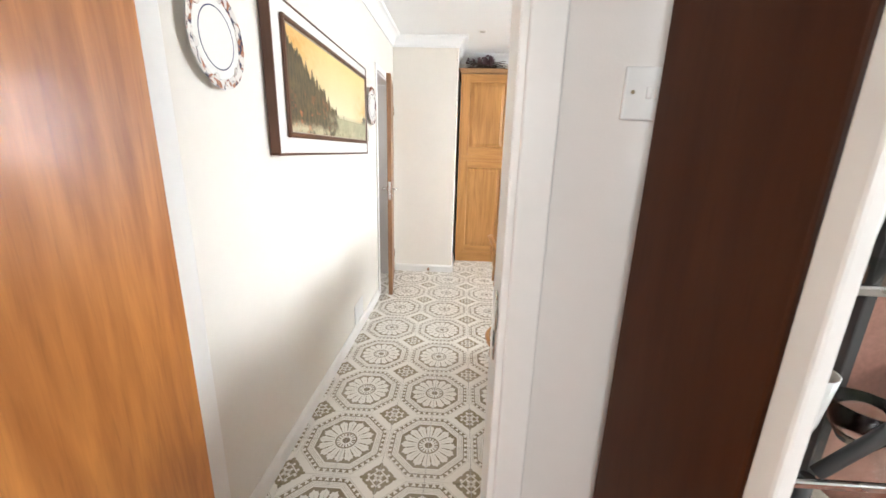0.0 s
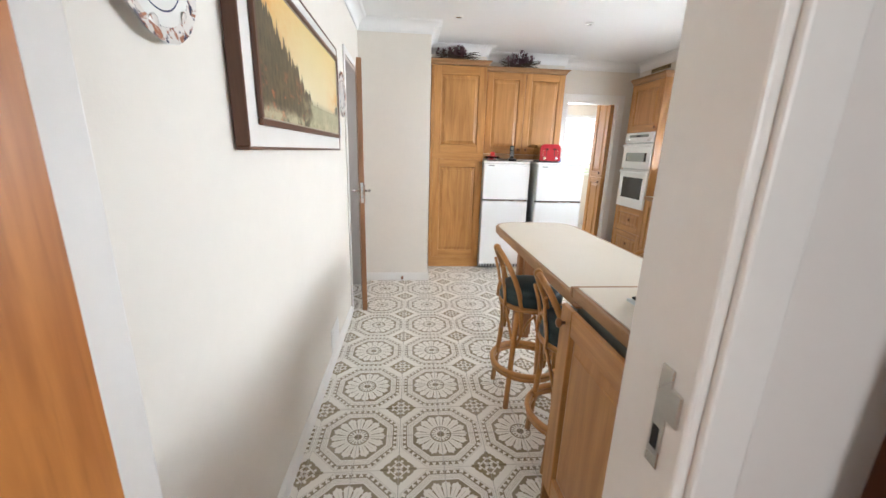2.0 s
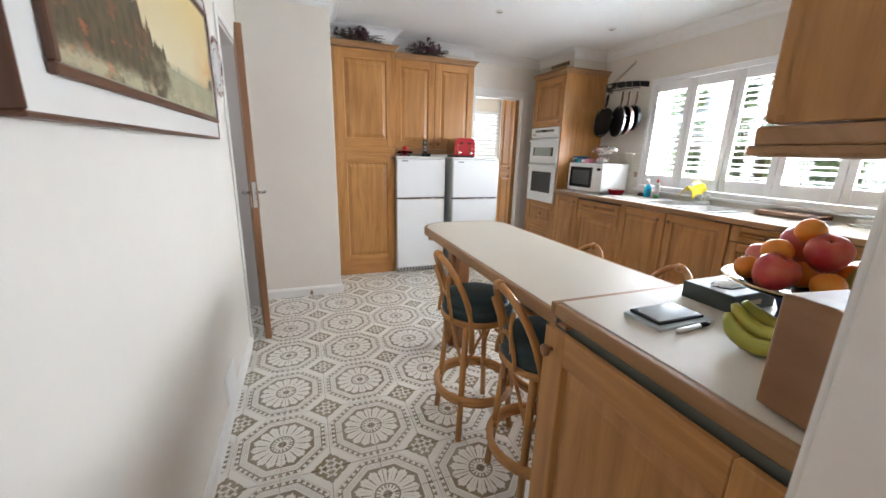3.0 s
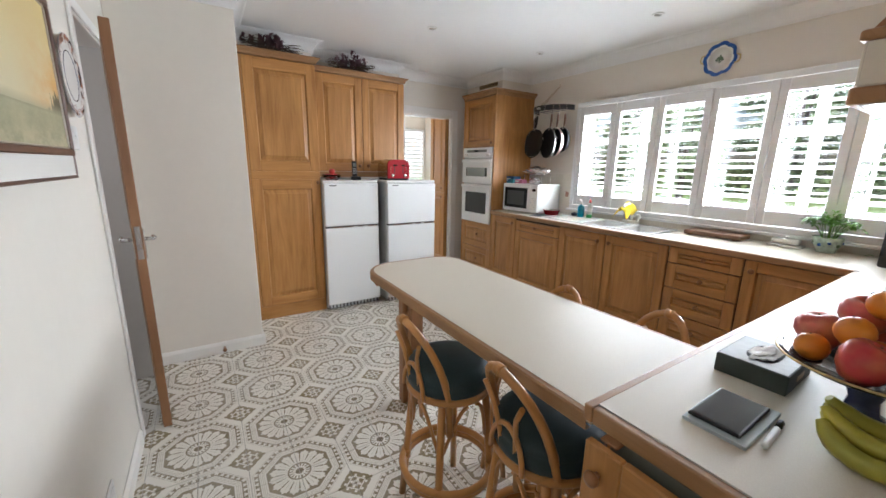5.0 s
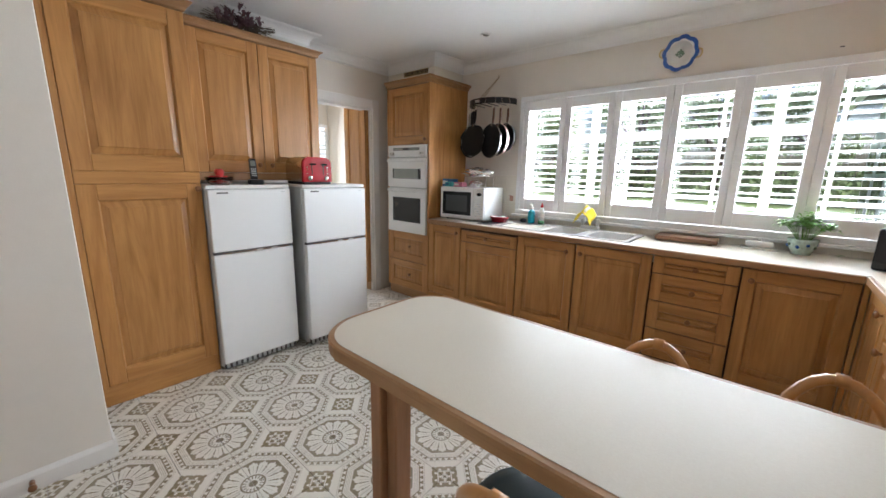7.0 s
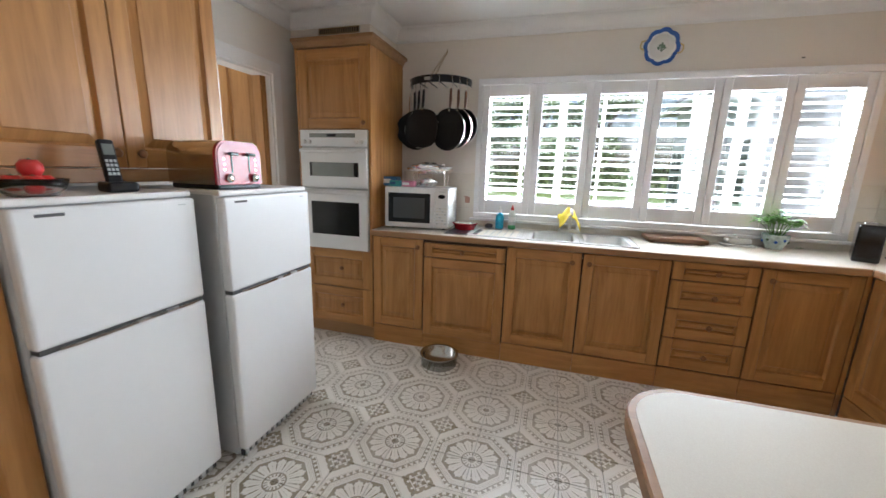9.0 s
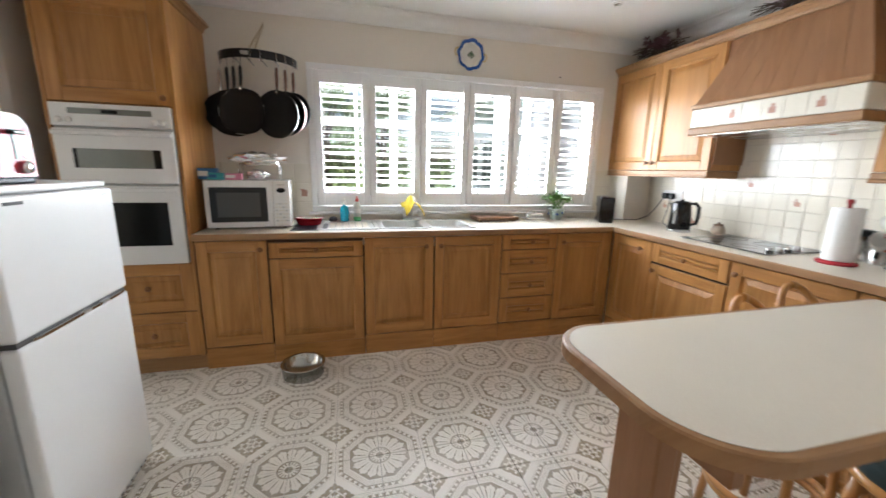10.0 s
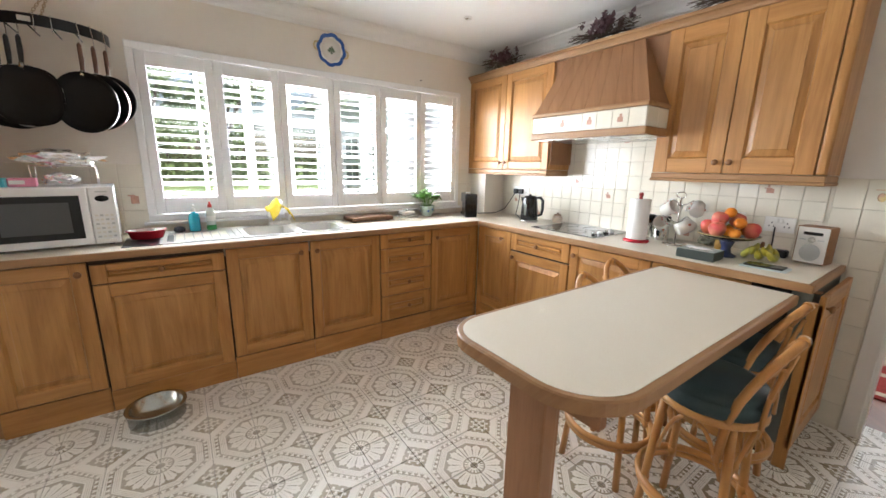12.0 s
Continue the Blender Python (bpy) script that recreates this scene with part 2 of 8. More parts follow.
    # dark diamonds with pale lattice at the corners between octagons
    cu, cv = n.m("SUBTRACT", 0.5, au), n.m("SUBTRACT", 0.5, av)
    dm = n.m("ADD", cu, cv)
    dots = n.m("ADD", n.m("POWER", n.m("SUBTRACT", n.m("FRACT", n.m("MULTIPLY", cu, 14.0)), 0.5), 2.0), n.m("POWER", n.m("SUBTRACT", n.m("FRACT", n.m("MULTIPLY", cv, 14.0)), 0.5), 2.0))
    field = n.m("MULTIPLY", band(dm, 0.0, 0.205), n.ramp(dots, 0.035, 0.07))
    lattice = union(band(dm, 0.098, 0.118, 0.004), n.m("MULTIPLY", band(dm, 0.020, 0.050, 0.004), 0.85))
    dia = n.m("MULTIPLY", field, n.m("SUBTRACT", 1.0, lattice))
    inner = n.m("LESS_THAN", octa, 0.482)
    corner = n.m("SUBTRACT", 1.0, inner)
    mask = n.m("MULTIPLY", union(ground, vein, gaps, eye, core, lines, tri, outer), n.m("GREATER_THAN", dm, 0.215))
    mask = n.m("MAXIMUM", mask, dia)
    # print wears off towards the working side of the room
    wear = n.ramp(n.noise(n.pos(), 1.3, 3), 0.40, 0.66)
    far = n.m("MULTIPLY", n.ramp(x, 1.0, 2.2), 0.42)
    patch = n.noise(n.pos(), 9.0, 4)
    keep = n.m("SUBTRACT", 1.0, n.m("MULTIPLY", n.m("ADD", n.m("MULTIPLY", wear, 0.15), far), n.ramp(patch, 0.2, 0.6)))
    per = n.m("ADD", 0.88, n.m("MULTIPLY", n.rand(), 0.12))
    mask = n.m("MULTIPLY", n.m("MULTIPLY", mask, keep), per)
    base = n.mix(n.noise(n.pos(), 2.2, 4), (0.83, 0.79, 0.715), (0.885, 0.85, 0.78))
    ochre = n.mix(corner, (0.225, 0.175, 0.092), (0.26, 0.200, 0.092))
    ochre = n.mix(n.ramp(patch, 0.4, 0.7), ochre, (0.28, 0.22, 0.13))
    col = n.mix(mask, base, ochre)
    scuff = n.noise(n.pos(), 26.0, 3)
    col = n.mix(n.m("MULTIPLY", n.ramp(scuff, 0.6, 0.85), 0.18), col, (0.42, 0.36, 0.30))
    n.bump(n.noise(n.pos(), 30, 2), 0.05, 0.001)
    return n.done(col, n.m("ADD", 0.24, n.m("MULTIPLY", patch, 0.16)))


FLOOR_TILE = floor_tile_material()
GROUT = plain("grey_grout", (0.47, 0.43, 0.38), 0.85, 0, 0.12, 8)
WALL_TILE = plain("cream_wall_tile", (0.78, 0.735, 0.63), 0.16, 0, 0.03, 5, 0.15, 22, 0.0015)
WALL_GROUT = plain("pale_grout", (0.66, 0.61, 0.52), 0.85, 0, 0.05)
MOTIF = plain("terracotta_motif", (0.45, 0.24, 0.17), 0.3, 0, 0.25, 60)

# ---------------- mesh builders ----------------
AX = {"x": 0, "y": 1, "z": 2}


class B:
    """A bmesh with the grain axis kept for each face."""

    def __init__(self, grain="z"):
        self.bm = bmesh.new()
        self.g = self.bm.faces.layers.int.new("grain")
        self.grain = grain

    def mark(self, faces, grain):
        k = AX[grain or self.grain] + 1
        for f in faces:
            if f.is_valid and f[self.g] == 0:
                f[self.g] = k

    def box(self, x0, y0, z0, x1, y1, z1, b=0.002, grain=None, seg=1):
        r = bmesh.ops.create_cube(self.bm, size=1.0)
        vs = r["verts"]
        for v in vs:
            v.co = Vector(((x0 + x1) / 2 + v.co.x * (x1 - x0), (y0 + y1) / 2 + v.co.y * (y1 - y0), (z0 + z1) / 2 + v.co.z * (z1 - z0)))
        if b > 0:
            es = list({e for v in vs for e in v.link_edges})
            bmesh.ops.bevel(self.bm, geom=es, offset=min(b, 0.45 * min(abs(x1 - x0), abs(y1 - y0), abs(z1 - z0))), segments=seg, affect="EDGES", profile=0.5)
        self.mark(self.bm.faces, grain)
        return self

    def loft(self, rings, closed=True, cap=True, grain=None, smooth=False):
        """Rings of points, joined in order."""
        rows = [[self.bm.verts.new(p) for p in ring] for ring in rings]
        n = len(rows[0])
        for a, c in zip(rows, rows[1:]):
            for i in range(n if closed else n - 1):
                j = (i + 1) % n
                f = self.bm.faces.new((a[i], a[j], c[j], c[i]))
                f.smooth = smooth
        if cap:
            self.bm.faces.new(list(reversed(rows[0])))
            self.bm.faces.new(rows[-1])
        self.rows = rows
        self.mark(self.bm.faces, grain)
        return self

    def lathe(self, profile, n=20, cx=0, cy=0, smooth=True, cap=True, sx=1.0, sy=1.0, grain=None):
        """Profile of (radius, z), turned about the z axis."""
        rings = [[(cx + sx * max(r, 1e-4) * math.cos(2 * math.pi * i / n), cy + sy * max(r, 1e-4) * math.sin(2 * math.pi * i / n), z) for i in range(n)] for r, z in profile]
        return self.loft(rings, True, cap, grain, smooth)

    def tube(self, pts, r, n=8, closed=False, grain=None, taper=None):
        """A round bar through the points; r is one radius or one for each point."""
        pts = [Vector(p) for p in pts]
        m = len(pts)
        rings, up = [], None
        for i, p in enumerate(pts):
            a = pts[(i - 1) % m] if (closed or i > 0) else p
            c = pts[(i + 1) % m] if (closed or i < m - 1) else p
            d = (c - a).normalized()
            if up is None:
                up = d.orthogonal().normalized()
            up = (up - d * up.dot(d))
            up = up.normalized() if up.length > 1e-6 else d.orthogonal().normalized()
            s = d.cross(up)
            rr = r[i] if isinstance(r, (list, tuple)) else r
            rings.append([p + (up * math.cos(2 * math.pi * k / n) + s * math.sin(2 * math.pi * k / n)) * rr for k in range(n)])
        if closed:
            rings.append(rings[0])
        self.loft(rings, True, not closed, grain, True)
        if closed:
            bmesh.ops.remove_doubles(self.bm, verts=self.rows[0] + self.rows[-1], dist=1e-5)
        return self

    def ball(self, c, r, sub=2, sz=1.0, grain=None):
        res = bmesh.ops.create_icosphere(self.bm, subdivisions=sub, radius=r)
        for v in res["verts"]:
            v.co = Vector((c[0] + v.co.x, c[1] + v.co.y, c[2] + v.co.z * sz))
            for f in v.link_faces:
                f.smooth = True
        self.mark(self.bm.faces, grain)
        return self

    def prism(self, outline, z0, z1, grain=None, b=0.0):
        """A flat outline (x, y), raised from z0 to z1."""
        self.loft([[(x, y, z0) for x, y in outline], [(x, y, z1) for x, y in outline]], True, True, grain)
        return self

    def move(self, m):
        bmesh.ops.transform(self.bm, matrix=m, verts=self.bm.verts)
        return self

    def mesh(self, name, mat):
        bmesh.ops.recalc_face_normals(self.bm, faces=self.bm.faces)
        uv = self.bm.loops.layers.uv.new("UVMap")
        for f in self.bm.faces:
            k = max(0, f[self.g] - 1)
            a, c = [i for i in range(3) if i != k]
            for lp in f.loops:
                co = lp.vert.co
                lp[uv].uv = (co[a] + 0.83 * co[c], co[k])
        me = bpy.data.meshes.new(name)
        self.bm.to_mesh(me)
        self.bm.free()
        me.materials.append(mat)
        return me


def part(name, b, mat, parent=None, label=""):
    ob = new(name, b.mesh(name, mat))
    if parent is not None:
        ob.parent = parent
    return tagged(ob, label)


def thing(name, label, category, m=None, group="", kind=""):
    ob = new(name)
    ob.empty_display_size = 0.1
    if m is not None:
        ob.matrix_world = m
    return tagged(ob, label, category, group, kind)


def struct(name, b, mat, label=""):
    return tagged(part(name, b, mat), label, "", "", "structure")


def arc(cx, cy, r, a0, a1, n, z=None):
    out = []
    for i in range(n + 1):
        a = radians(a0 + (a1 - a0) * i / n)
        p = (cx + r * math.cos(a), cy + r * math.sin(a))
        out.append(p if z is None else (*p, z))
    return out


# ---------------- the plan ----------------
LEFT, WIN, HOB, END = -0.635, 3.420, 1.060, 5.700      # wall faces of the kitchen
CEILING, COVE = 2.475, 0.10
PIER_X, PIER_Y = 0.075, 4.51
HALL_Y, DOOR_L, DOOR_R, DOOR_H = 0.905, -0.570, 0.283, 2.03
WY0, WY1, WZ0, WZ1 = 1.530, 4.211, 0.977, 2.074          # window opening
UX0, UX1, UZ = 1.97, 2.70, 2.02                         # utility doorway
SY0, SY1, SZ = 3.66, 4.39, 2.02                         # side doorway in the left wall
CT = 0.905                                             # worktop height


def wall_with_hole(name, axis, at, thick, a0, a1, z1, hole, mat, label):
    """A wall across an axis from `at` to `at + thick`, with one opening (h0, h1, hz0, hz1)."""
    b = B()
    h0, h1, hz0, hz1 = hole

    def seg(p, q, zz0, zz1):
        if q - p < 0.002 or zz1 - zz0 < 0.002:
            return
        lo, hi = min(at, at + thick), max(at, at + thick)
        if axis == "x":
            b.box(lo, p, zz0, hi, q, zz1, 0)
        else:
            b.box(p, lo, zz0, q, hi, zz1, 0)

    seg(a0, h0, 0, z1)
    seg(h1, a1, 0, z1)
    seg(h0, h1, 0, hz0)
    seg(h0, h1, hz1, z1)
    return struct(name, b, mat, label)


struct("floor", B().box(-2.2, HOB - 0.16, -0.12, 3.75, 8.2, -0.008, 0), GROUT, "grey grouted screed under patterned floor tiles")
wall_with_hole("wall_west", "x", LEFT, -0.14, -2.2, END + 0.12, CEILING, (SY0, SY1, 0, SZ), WALL, "cream painted wall with an open doorway")
wall_with_hole("wall_east", "x", WIN, 0.28, HOB - 0.16, END + 0.12, CEILING, (WY0 + 0.03, WY1 - 0.03, WZ0 + 0.02, WZ1 - 0.03), WALL, "cream painted wall with a wide window")
wall_with_hole("wall_south", "y", HOB, HALL_Y - HOB, LEFT, WIN, CEILING, (DOOR_L, DOOR_R, 0, DOOR_H), HALL_WALL, "cream painted wall with the hall doorway")
wall_with_hole("wall_north", "y", END, 0.12, LEFT, WIN, CEILING, (UX0, UX1, 0, UZ), WALL, "cream painted wall with the utility room doorway")
struct("wall_pier", B().box(LEFT + 0.002, PIER_Y, 0, PIER_X, END - 0.002, CEILING - 0.001, 0.004), WALL, "cream painted projecting pier")
struct("ceiling", B().box(-2.2, -2.2, CEILING, 3.75, 8.2, CEILING + 0.1, 0), CEIL, "white painted ceiling")
# boxed-in soffit over the wall cabinets and the oven column
struct("soffit_1", B().box(0.77, 5.50, 2.30, 1.82, END - 0.002, CEILING - 0.001, 0.004), WALL, "cream boxing above the wall cabinets")
struct("soffit_2", B().box(2.94, 4.98, 2.28, WIN - 0.002, END - 0.002, CEILING - 0.001, 0.004), WALL, "cream boxing above the oven column")
struct("soffit_3", B().box(PIER_X + 0.002, 5.25, 2.32, 0.768, END - 0.002, CEILING - 0.001, 0.004), WALL, "cream boxing above the larder cabinet")


def coving(name, p0, p1, nrm, m0=0.0, m1=0.0):
    """Concave plaster coving along p0-p1; nrm points into the room; m0, m1 lengthen the lower or upper edge for mitres."""
    p0, p1, nrm = Vector((*p0, 0)), Vector((*p1, 0)), Vector((*nrm, 0))
    d = (p1 - p0).normalized()
    c = COVE
    prof = [(0.0015, 0.0), (0.010, 0.0), (0.012, 0.008)]
    prof += [(c - 0.014 - (c - 0.03) * math.cos(radians(a)), 0.012 + (c - 0.026) * math.sin(radians(a))) for a in range(0, 91, 15)]
    prof += [(c - 0.006, c - 0.008), (c, c - 0.0015), (0.0015, c - 0.0015)]
    rings = []
    for p, s in ((p0, -m0), (p1, m1)):
        rings.append([p + d * (s * o) + nrm * o + Vector((0, 0, CEILING - c + h)) for o, h in prof])
    b = B()
    b.loft(rings, True, True, smooth=False)
    return struct(name, b, CEIL, "white plaster coving")


coving("coving", (LEFT, HOB), (LEFT, PIER_Y), (1, 0), -1, -1)
coving("coving", (LEFT, PIER_Y), (PIER_X, PIER_Y), (0, -1), -1, 1)
coving("coving", (PIER_X, PIER_Y), (PIER_X, 5.25), (1, 0), 1, -1)
coving("coving", (PIER_X, 5.25), (0.77, 5.25), (0, -1), -1, 1)
coving("coving", (0.77, 5.25), (0.77, 5.50), (1, 0), 1, -1)
coving("coving", (0.77, 5.50), (1.82, 5.50), (0, -1), -1, 1)
coving("coving", (1.82, 5.50), (1.82, END), (1, 0), 1, -1)
coving("coving", (1.82, END), (2.94, END), (0, -1), -1, -1)
coving("coving", (2.94, END), (2.94, 4.98), (-1, 0), -1, 1)
coving("coving", (2.94, 4.98), (WIN, 4.98), (0, -1), 1, -1)
coving("coving", (WIN, 4.98), (WIN, HOB), (-1, 0), -1, -1)
coving("coving", (WIN, HOB), (LEFT, HOB), (0, 1), -1, -1)


def skirting(a, c, nrm, h=0.085, t=0.016):
    """A chamfered skirting board from a to c."""
    a, c, nrm = Vector((*a, 0)), Vector((*c, 0)), Vector((*nrm, 0))
    prof = [(0.001, 0), (t, 0), (t, h - 0.02), (t * 0.55, h - 0.006), (t * 0.3, h), (0.001, h)]
    b = B("x").loft([[p + nrm * o + Vector((0, 0, z)) for o, z in prof] for p in (a, c)])
    return struct("baseboard", b, GLOSS, "white gloss skirting board")


skirting((LEFT, HOB + 0.02), (LEFT, SY0 - 0.07), (1, 0))
skirting((LEFT + 0.02, PIER_Y), (PIER_X + 0.014, PIER_Y), (0, -1))
skirting((PIER_X, PIER_Y - 0.014), (PIER_X, 5.02), (1, 0))


def frame_bar(b, x0, y0, x1, y1, z0, z1, bev=0.006):
    b.box(x0, y0, z0, x1, y1, z1, bev, seg=2)


def door_lining(name, axis, lo, hi, h0, h1, top, mat, face_lo, face_hi, w=0.065, proud=0.014, label=""):
    """Lining and architraves of a doorway through a wall from lo to hi; face_lo, face_hi: architrave on that side."""
    root = thing(name, label or "white gloss painted door frame", "door frame", kind="structure")

    def bx(p0, p1, q0, q1, z0, z1, nm):
        b = B()
        if axis == "y":
            b.box(p0, q0, z0, p1, q1, z1, 0.005, seg=2)
        else:
            b.box(q0, p0, z0, q1, p1, z1, 0.005, seg=2)
        part(nm, b, mat, root)

    t = 0.028
    bx(h0 + 0.001, h0 + t, lo - 0.001, hi + 0.001, 0, top - 0.001, "jamb")
    bx(h1 - t, h1 - 0.001, lo - 0.001, hi + 0.001, 0, top - 0.001, "jamb")
    bx(h0 + t, h1 - t, lo - 0.001, hi + 0.001, top - t, top - 0.001, "head")
    for ok, q0, q1 in ((face_lo, lo - proud, lo - 0.001), (face_hi, hi + 0.001, hi + proud)):
        if ok:
            bx(h0 - w + 0.012, h0 + 0.012, q0, q1, 0, top + w - 0.012, "architrave")
            bx(h1 - 0.012, h1 + w - 0.012, q0, q1, 0, top + w - 0.012, "architrave")
            bx(h0 + 0.012, h1 - 0.012, q0, q1, top - 0.012, top + w - 0.012, "architrave")
    return root


door_lining("door_frame_1", "y", HALL_Y, HOB, DOOR_L, DOOR_R, DOOR_H, GLOSS, True, True, w=0.07, label="white gloss frame of the hall doorway")
door_lining("door_frame_2", "y", END, END + 0.12, UX0, UX1, UZ, GLOSS, True, True, w=0.09, proud=0.02, label="white gloss frame of the utility room doorway")
door_lining("door_frame_3", "x", LEFT - 0.14, LEFT, SY0, SY1, SZ, GLOSS, False, True, w=0.05, label="white frame of the side doorway")

# strike plate on the hall frame
strike = thing("strike_plate", "small steel strike plate on the white door frame", "strike plate", kind="structure")
part("plate", B().box(DOOR_R - 0.0315, HALL_Y + 0.035, 0.91, DOOR_R - 0.0285, HALL_Y + 0.062, 1.07, 0.001), STEEL, strike)
part("lip", B().box(DOOR_R - 0.034, HALL_Y + 0.012, 0.995, DOOR_R - 0.0285, HALL_Y + 0.035, 1.045, 0.002), STEEL, strike)
part("socket", B().box(DOOR_R - 0.0325, HALL_Y + 0.042, 0.94, DOOR_R - 0.0312, HALL_Y + 0.056, 0.975, 0), SHADE, strike)


def lever(parent, x, y, z, side, length=0.11, mat=STEEL):
    """A lever handle on a back plate on the face at y; side is -1 or 1."""
    h = part("handle", B().box(x - 0.02, min(y, y + side * 0.006), z - 0.075, x + 0.02, max(y, y + side * 0.006), z + 0.075, 0.002), mat, parent, "steel lever handle")
    b = B("x").tube([(x, y, z + 0.02), (x, y + side * 0.045, z + 0.02)], 0.009)
    b.tube([(x, y + side * 0.045, z + 0.02), (x - 0.03, y + side * 0.05, z + 0.021), (x - length, y + side * 0.046, z + 0.018)], [0.009, 0.009, 0.007])
    part("lever", b, mat, h)


def flush_door(name, m, w, h, mat, label, handle_x, t=0.04, lever_len=0.11, glazed=None):
    """A plain flush door; hinge at x=0, leaf along +x."""
    root = thing(name, label, "door", m, kind="structure")
    part("leaf", B().box(0, -t / 2, 0.008, w, t / 2, h, 0.003), mat, root)
    for s in (-1, 1):
        lever(root, handle_x, s * t / 2, 1.0, s, lever_len)
    part("latch_plate", B().box(w - 0.002, -0.012, 0.93, w + 0.0015, 0.012, 1.09, 0.0005), STEEL, root, "steel latch plate")
    part("latch", B().box(w, -0.008, 1.00, w + 0.012, 0.008, 1.03, 0.002), STEEL, root)
    for z in (0.25, 1.75):
        part("hinge", B().tube([(-0.004, t / 2 + 0.003, z - 0.045), (-0.004, t / 2 + 0.003, z + 0.045)], 0.006), STEEL, root)
    return root


# side door stands a little open into the kitchen, hung on the pier side
flush_door("door_1", pose(LEFT + 0.010, SY1 - 0.03, 0, 0, 0, -90 + 8.6), 0.70, 1.985, DOOR_WOOD, "brown timber door standing ajar against the wall", 0.645)
# hall door, opened right back along the hall's wall
flush_door("door_2", pose(DOOR_L + 0.045, HALL_Y + 0.045, 0, 0, 0, -90 - 1.5), 0.775, 2.0, TEAK, "orange-brown varnished timber door opened back into the hall", 0.72)


# ---- window with plantation shutters ----
def shutter_window():
    win = thing("window_1", "wide white window with six white plantation shutters", "window", kind="structure")
    x = WIN
    fr = 0.045
    # shutter frame on the wall
    b = B()
    b.box(x - 0.035, WY0, WZ1 - fr, x + 0.02, WY1, WZ1, 0.006, seg=2)
    b.box(x - 0.035, WY0, WZ0, x + 0.02, WY1, WZ0 + fr, 0.006, seg=2)
    b.box(x - 0.035, WY0, WZ0 + fr, x + 0.02, WY0 + fr, WZ1 - fr, 0.006, seg=2)
    b.box(x - 0.035, WY1 - fr, WZ0 + fr, x + 0.02, WY1, WZ1 - fr, 0.006, seg=2)
    part("window_frame", b, SHUTTER, win)
    part("window_sill", B().box(x - 0.055, WY0 - 0.03, WZ0 - 0.022, x + 0.02, WY1 + 0.03, WZ0 - 0.001, 0.006, seg=2), SHUTTER, win)
    # shutter panels
    n, p0, p1 = 6, WY0 + fr, WY1 - fr
    w = (p1 - p0) / n
    st, top, bot = 0.052, 0.115, 0.105
    z0, z1 = WZ0 + fr + 0.003, WZ1 - fr - 0.003
    for i in range(n):
        a, c = p0 + i * w + 0.0025, p0 + (i + 1) * w - 0.0025
        b = B()
        b.box(x - 0.028, a, z0, x + 0.0, a + st, z1, 0.004, seg=2)
        b.box(x - 0.028, c - st, z0, x + 0.0, c, z1, 0.004, seg=2)
        b.box(x - 0.026, a + st, z1 - top + 0.03, x - 0.002, c - st, z1, 0.003)
        b.box(x - 0.026, a + st, z0, x - 0.002, c - st, z0 + bot, 0.003)
        pan = part("shutter_panel", b, SHUTTER, win)
        lo, hi = z0 + bot, z1 - top + 0.03
        k = 15
        pitch = (hi - lo) / k
        for j in range(k):
            zc = lo + (j + 0.5) * pitch
            sl = B("y")
            ring = []
            for q in range(10):
                an = 2 * math.pi * q / 10
                ring.append((0.031 * math.cos(an), 0.0048 * math.sin(an)))
            tilt = radians(7)
            pts = [(x - 0.014 + u * math.cos(tilt) - v * math.sin(tilt), zc + u * math.sin(tilt) + v * math.cos(tilt)) for u, v in ring]
            sl.loft([[(px, a + st + 0.001, pz) for px, pz in pts], [(px, c - st - 0.001, pz) for px, pz in pts]], smooth=True)
            part("slat", sl, SHUTTER, pan)
        if i % 2 == 0:
            for zz in (z0 + 0.14, z1 - 0.14):
                part("hinge", B().box(x - 0.033, c - 0.004, zz - 0.03, x - 0.028, c + 0.009, zz + 0.03, 0.001), SHUTTER, pan)
    # rebate beads close the joints between panels and frame
    bd = B()
    for i in range(n + 1):
        yc = min(max(p0 + i * w, p0 + 0.012), p1 - 0.012)
        bd.box(x + 0.0015, yc - 0.013, z0 - 0.004, x + 0.010, yc + 0.013, z1 + 0.004, 0.001)
    bd.box(x + 0.0105, p0, z0 - 0.006, x + 0.016, p1, z0 + 0.014, 0.001).box(x + 0.0105, p0, z1 - 0.014, x + 0.016, p1, z1 + 0.006, 0.001)
    part("rebate_bead", bd, SHUTTER, win)
    # glazed casements behind, on the outer side of the wall
    xo = x + 0.13
    b = B()
    b.box(xo, WY0 + 0.03, WZ0 + 0.02, xo + 0.06, WY1 - 0.03, WZ0 + 0.075, 0.005)
    b.box(xo, WY0 + 0.03, WZ1 - 0.085, xo + 0.06, WY1 - 0.03, WZ1 - 0.03, 0.005)
    for i in range(5):
        yc = WY0 + 0.055 + i * (WY1 - WY0 - 0.11) / 4
        b.box(xo, yc - 0.03, WZ0 + 0.075, xo + 0.06, yc + 0.03, WZ1 - 0.085, 0.005)
    b.box(xo + 0.005, WY0 + 0.08, 1.66, xo + 0.055, WY1 - 0.08, 1.72, 0.004)
    for i in range(4):
        yc = WY0 + 0.055 + (i + 0.5) * (WY1 - WY0 - 0.11) / 4
        b.box(xo + 0.02, yc - 0.011, WZ0 + 0.075, xo + 0.045, yc + 0.011, WZ1 - 0.085, 0.003)
    for zz in (1.22, 1.44, 1.88):
        b.box(xo + 0.02, WY0 + 0.08, zz - 0.009, xo + 0.045, WY1 - 0.08, zz + 0.009, 0.003)
    part("casement_frame", b, SHUTTER, win)
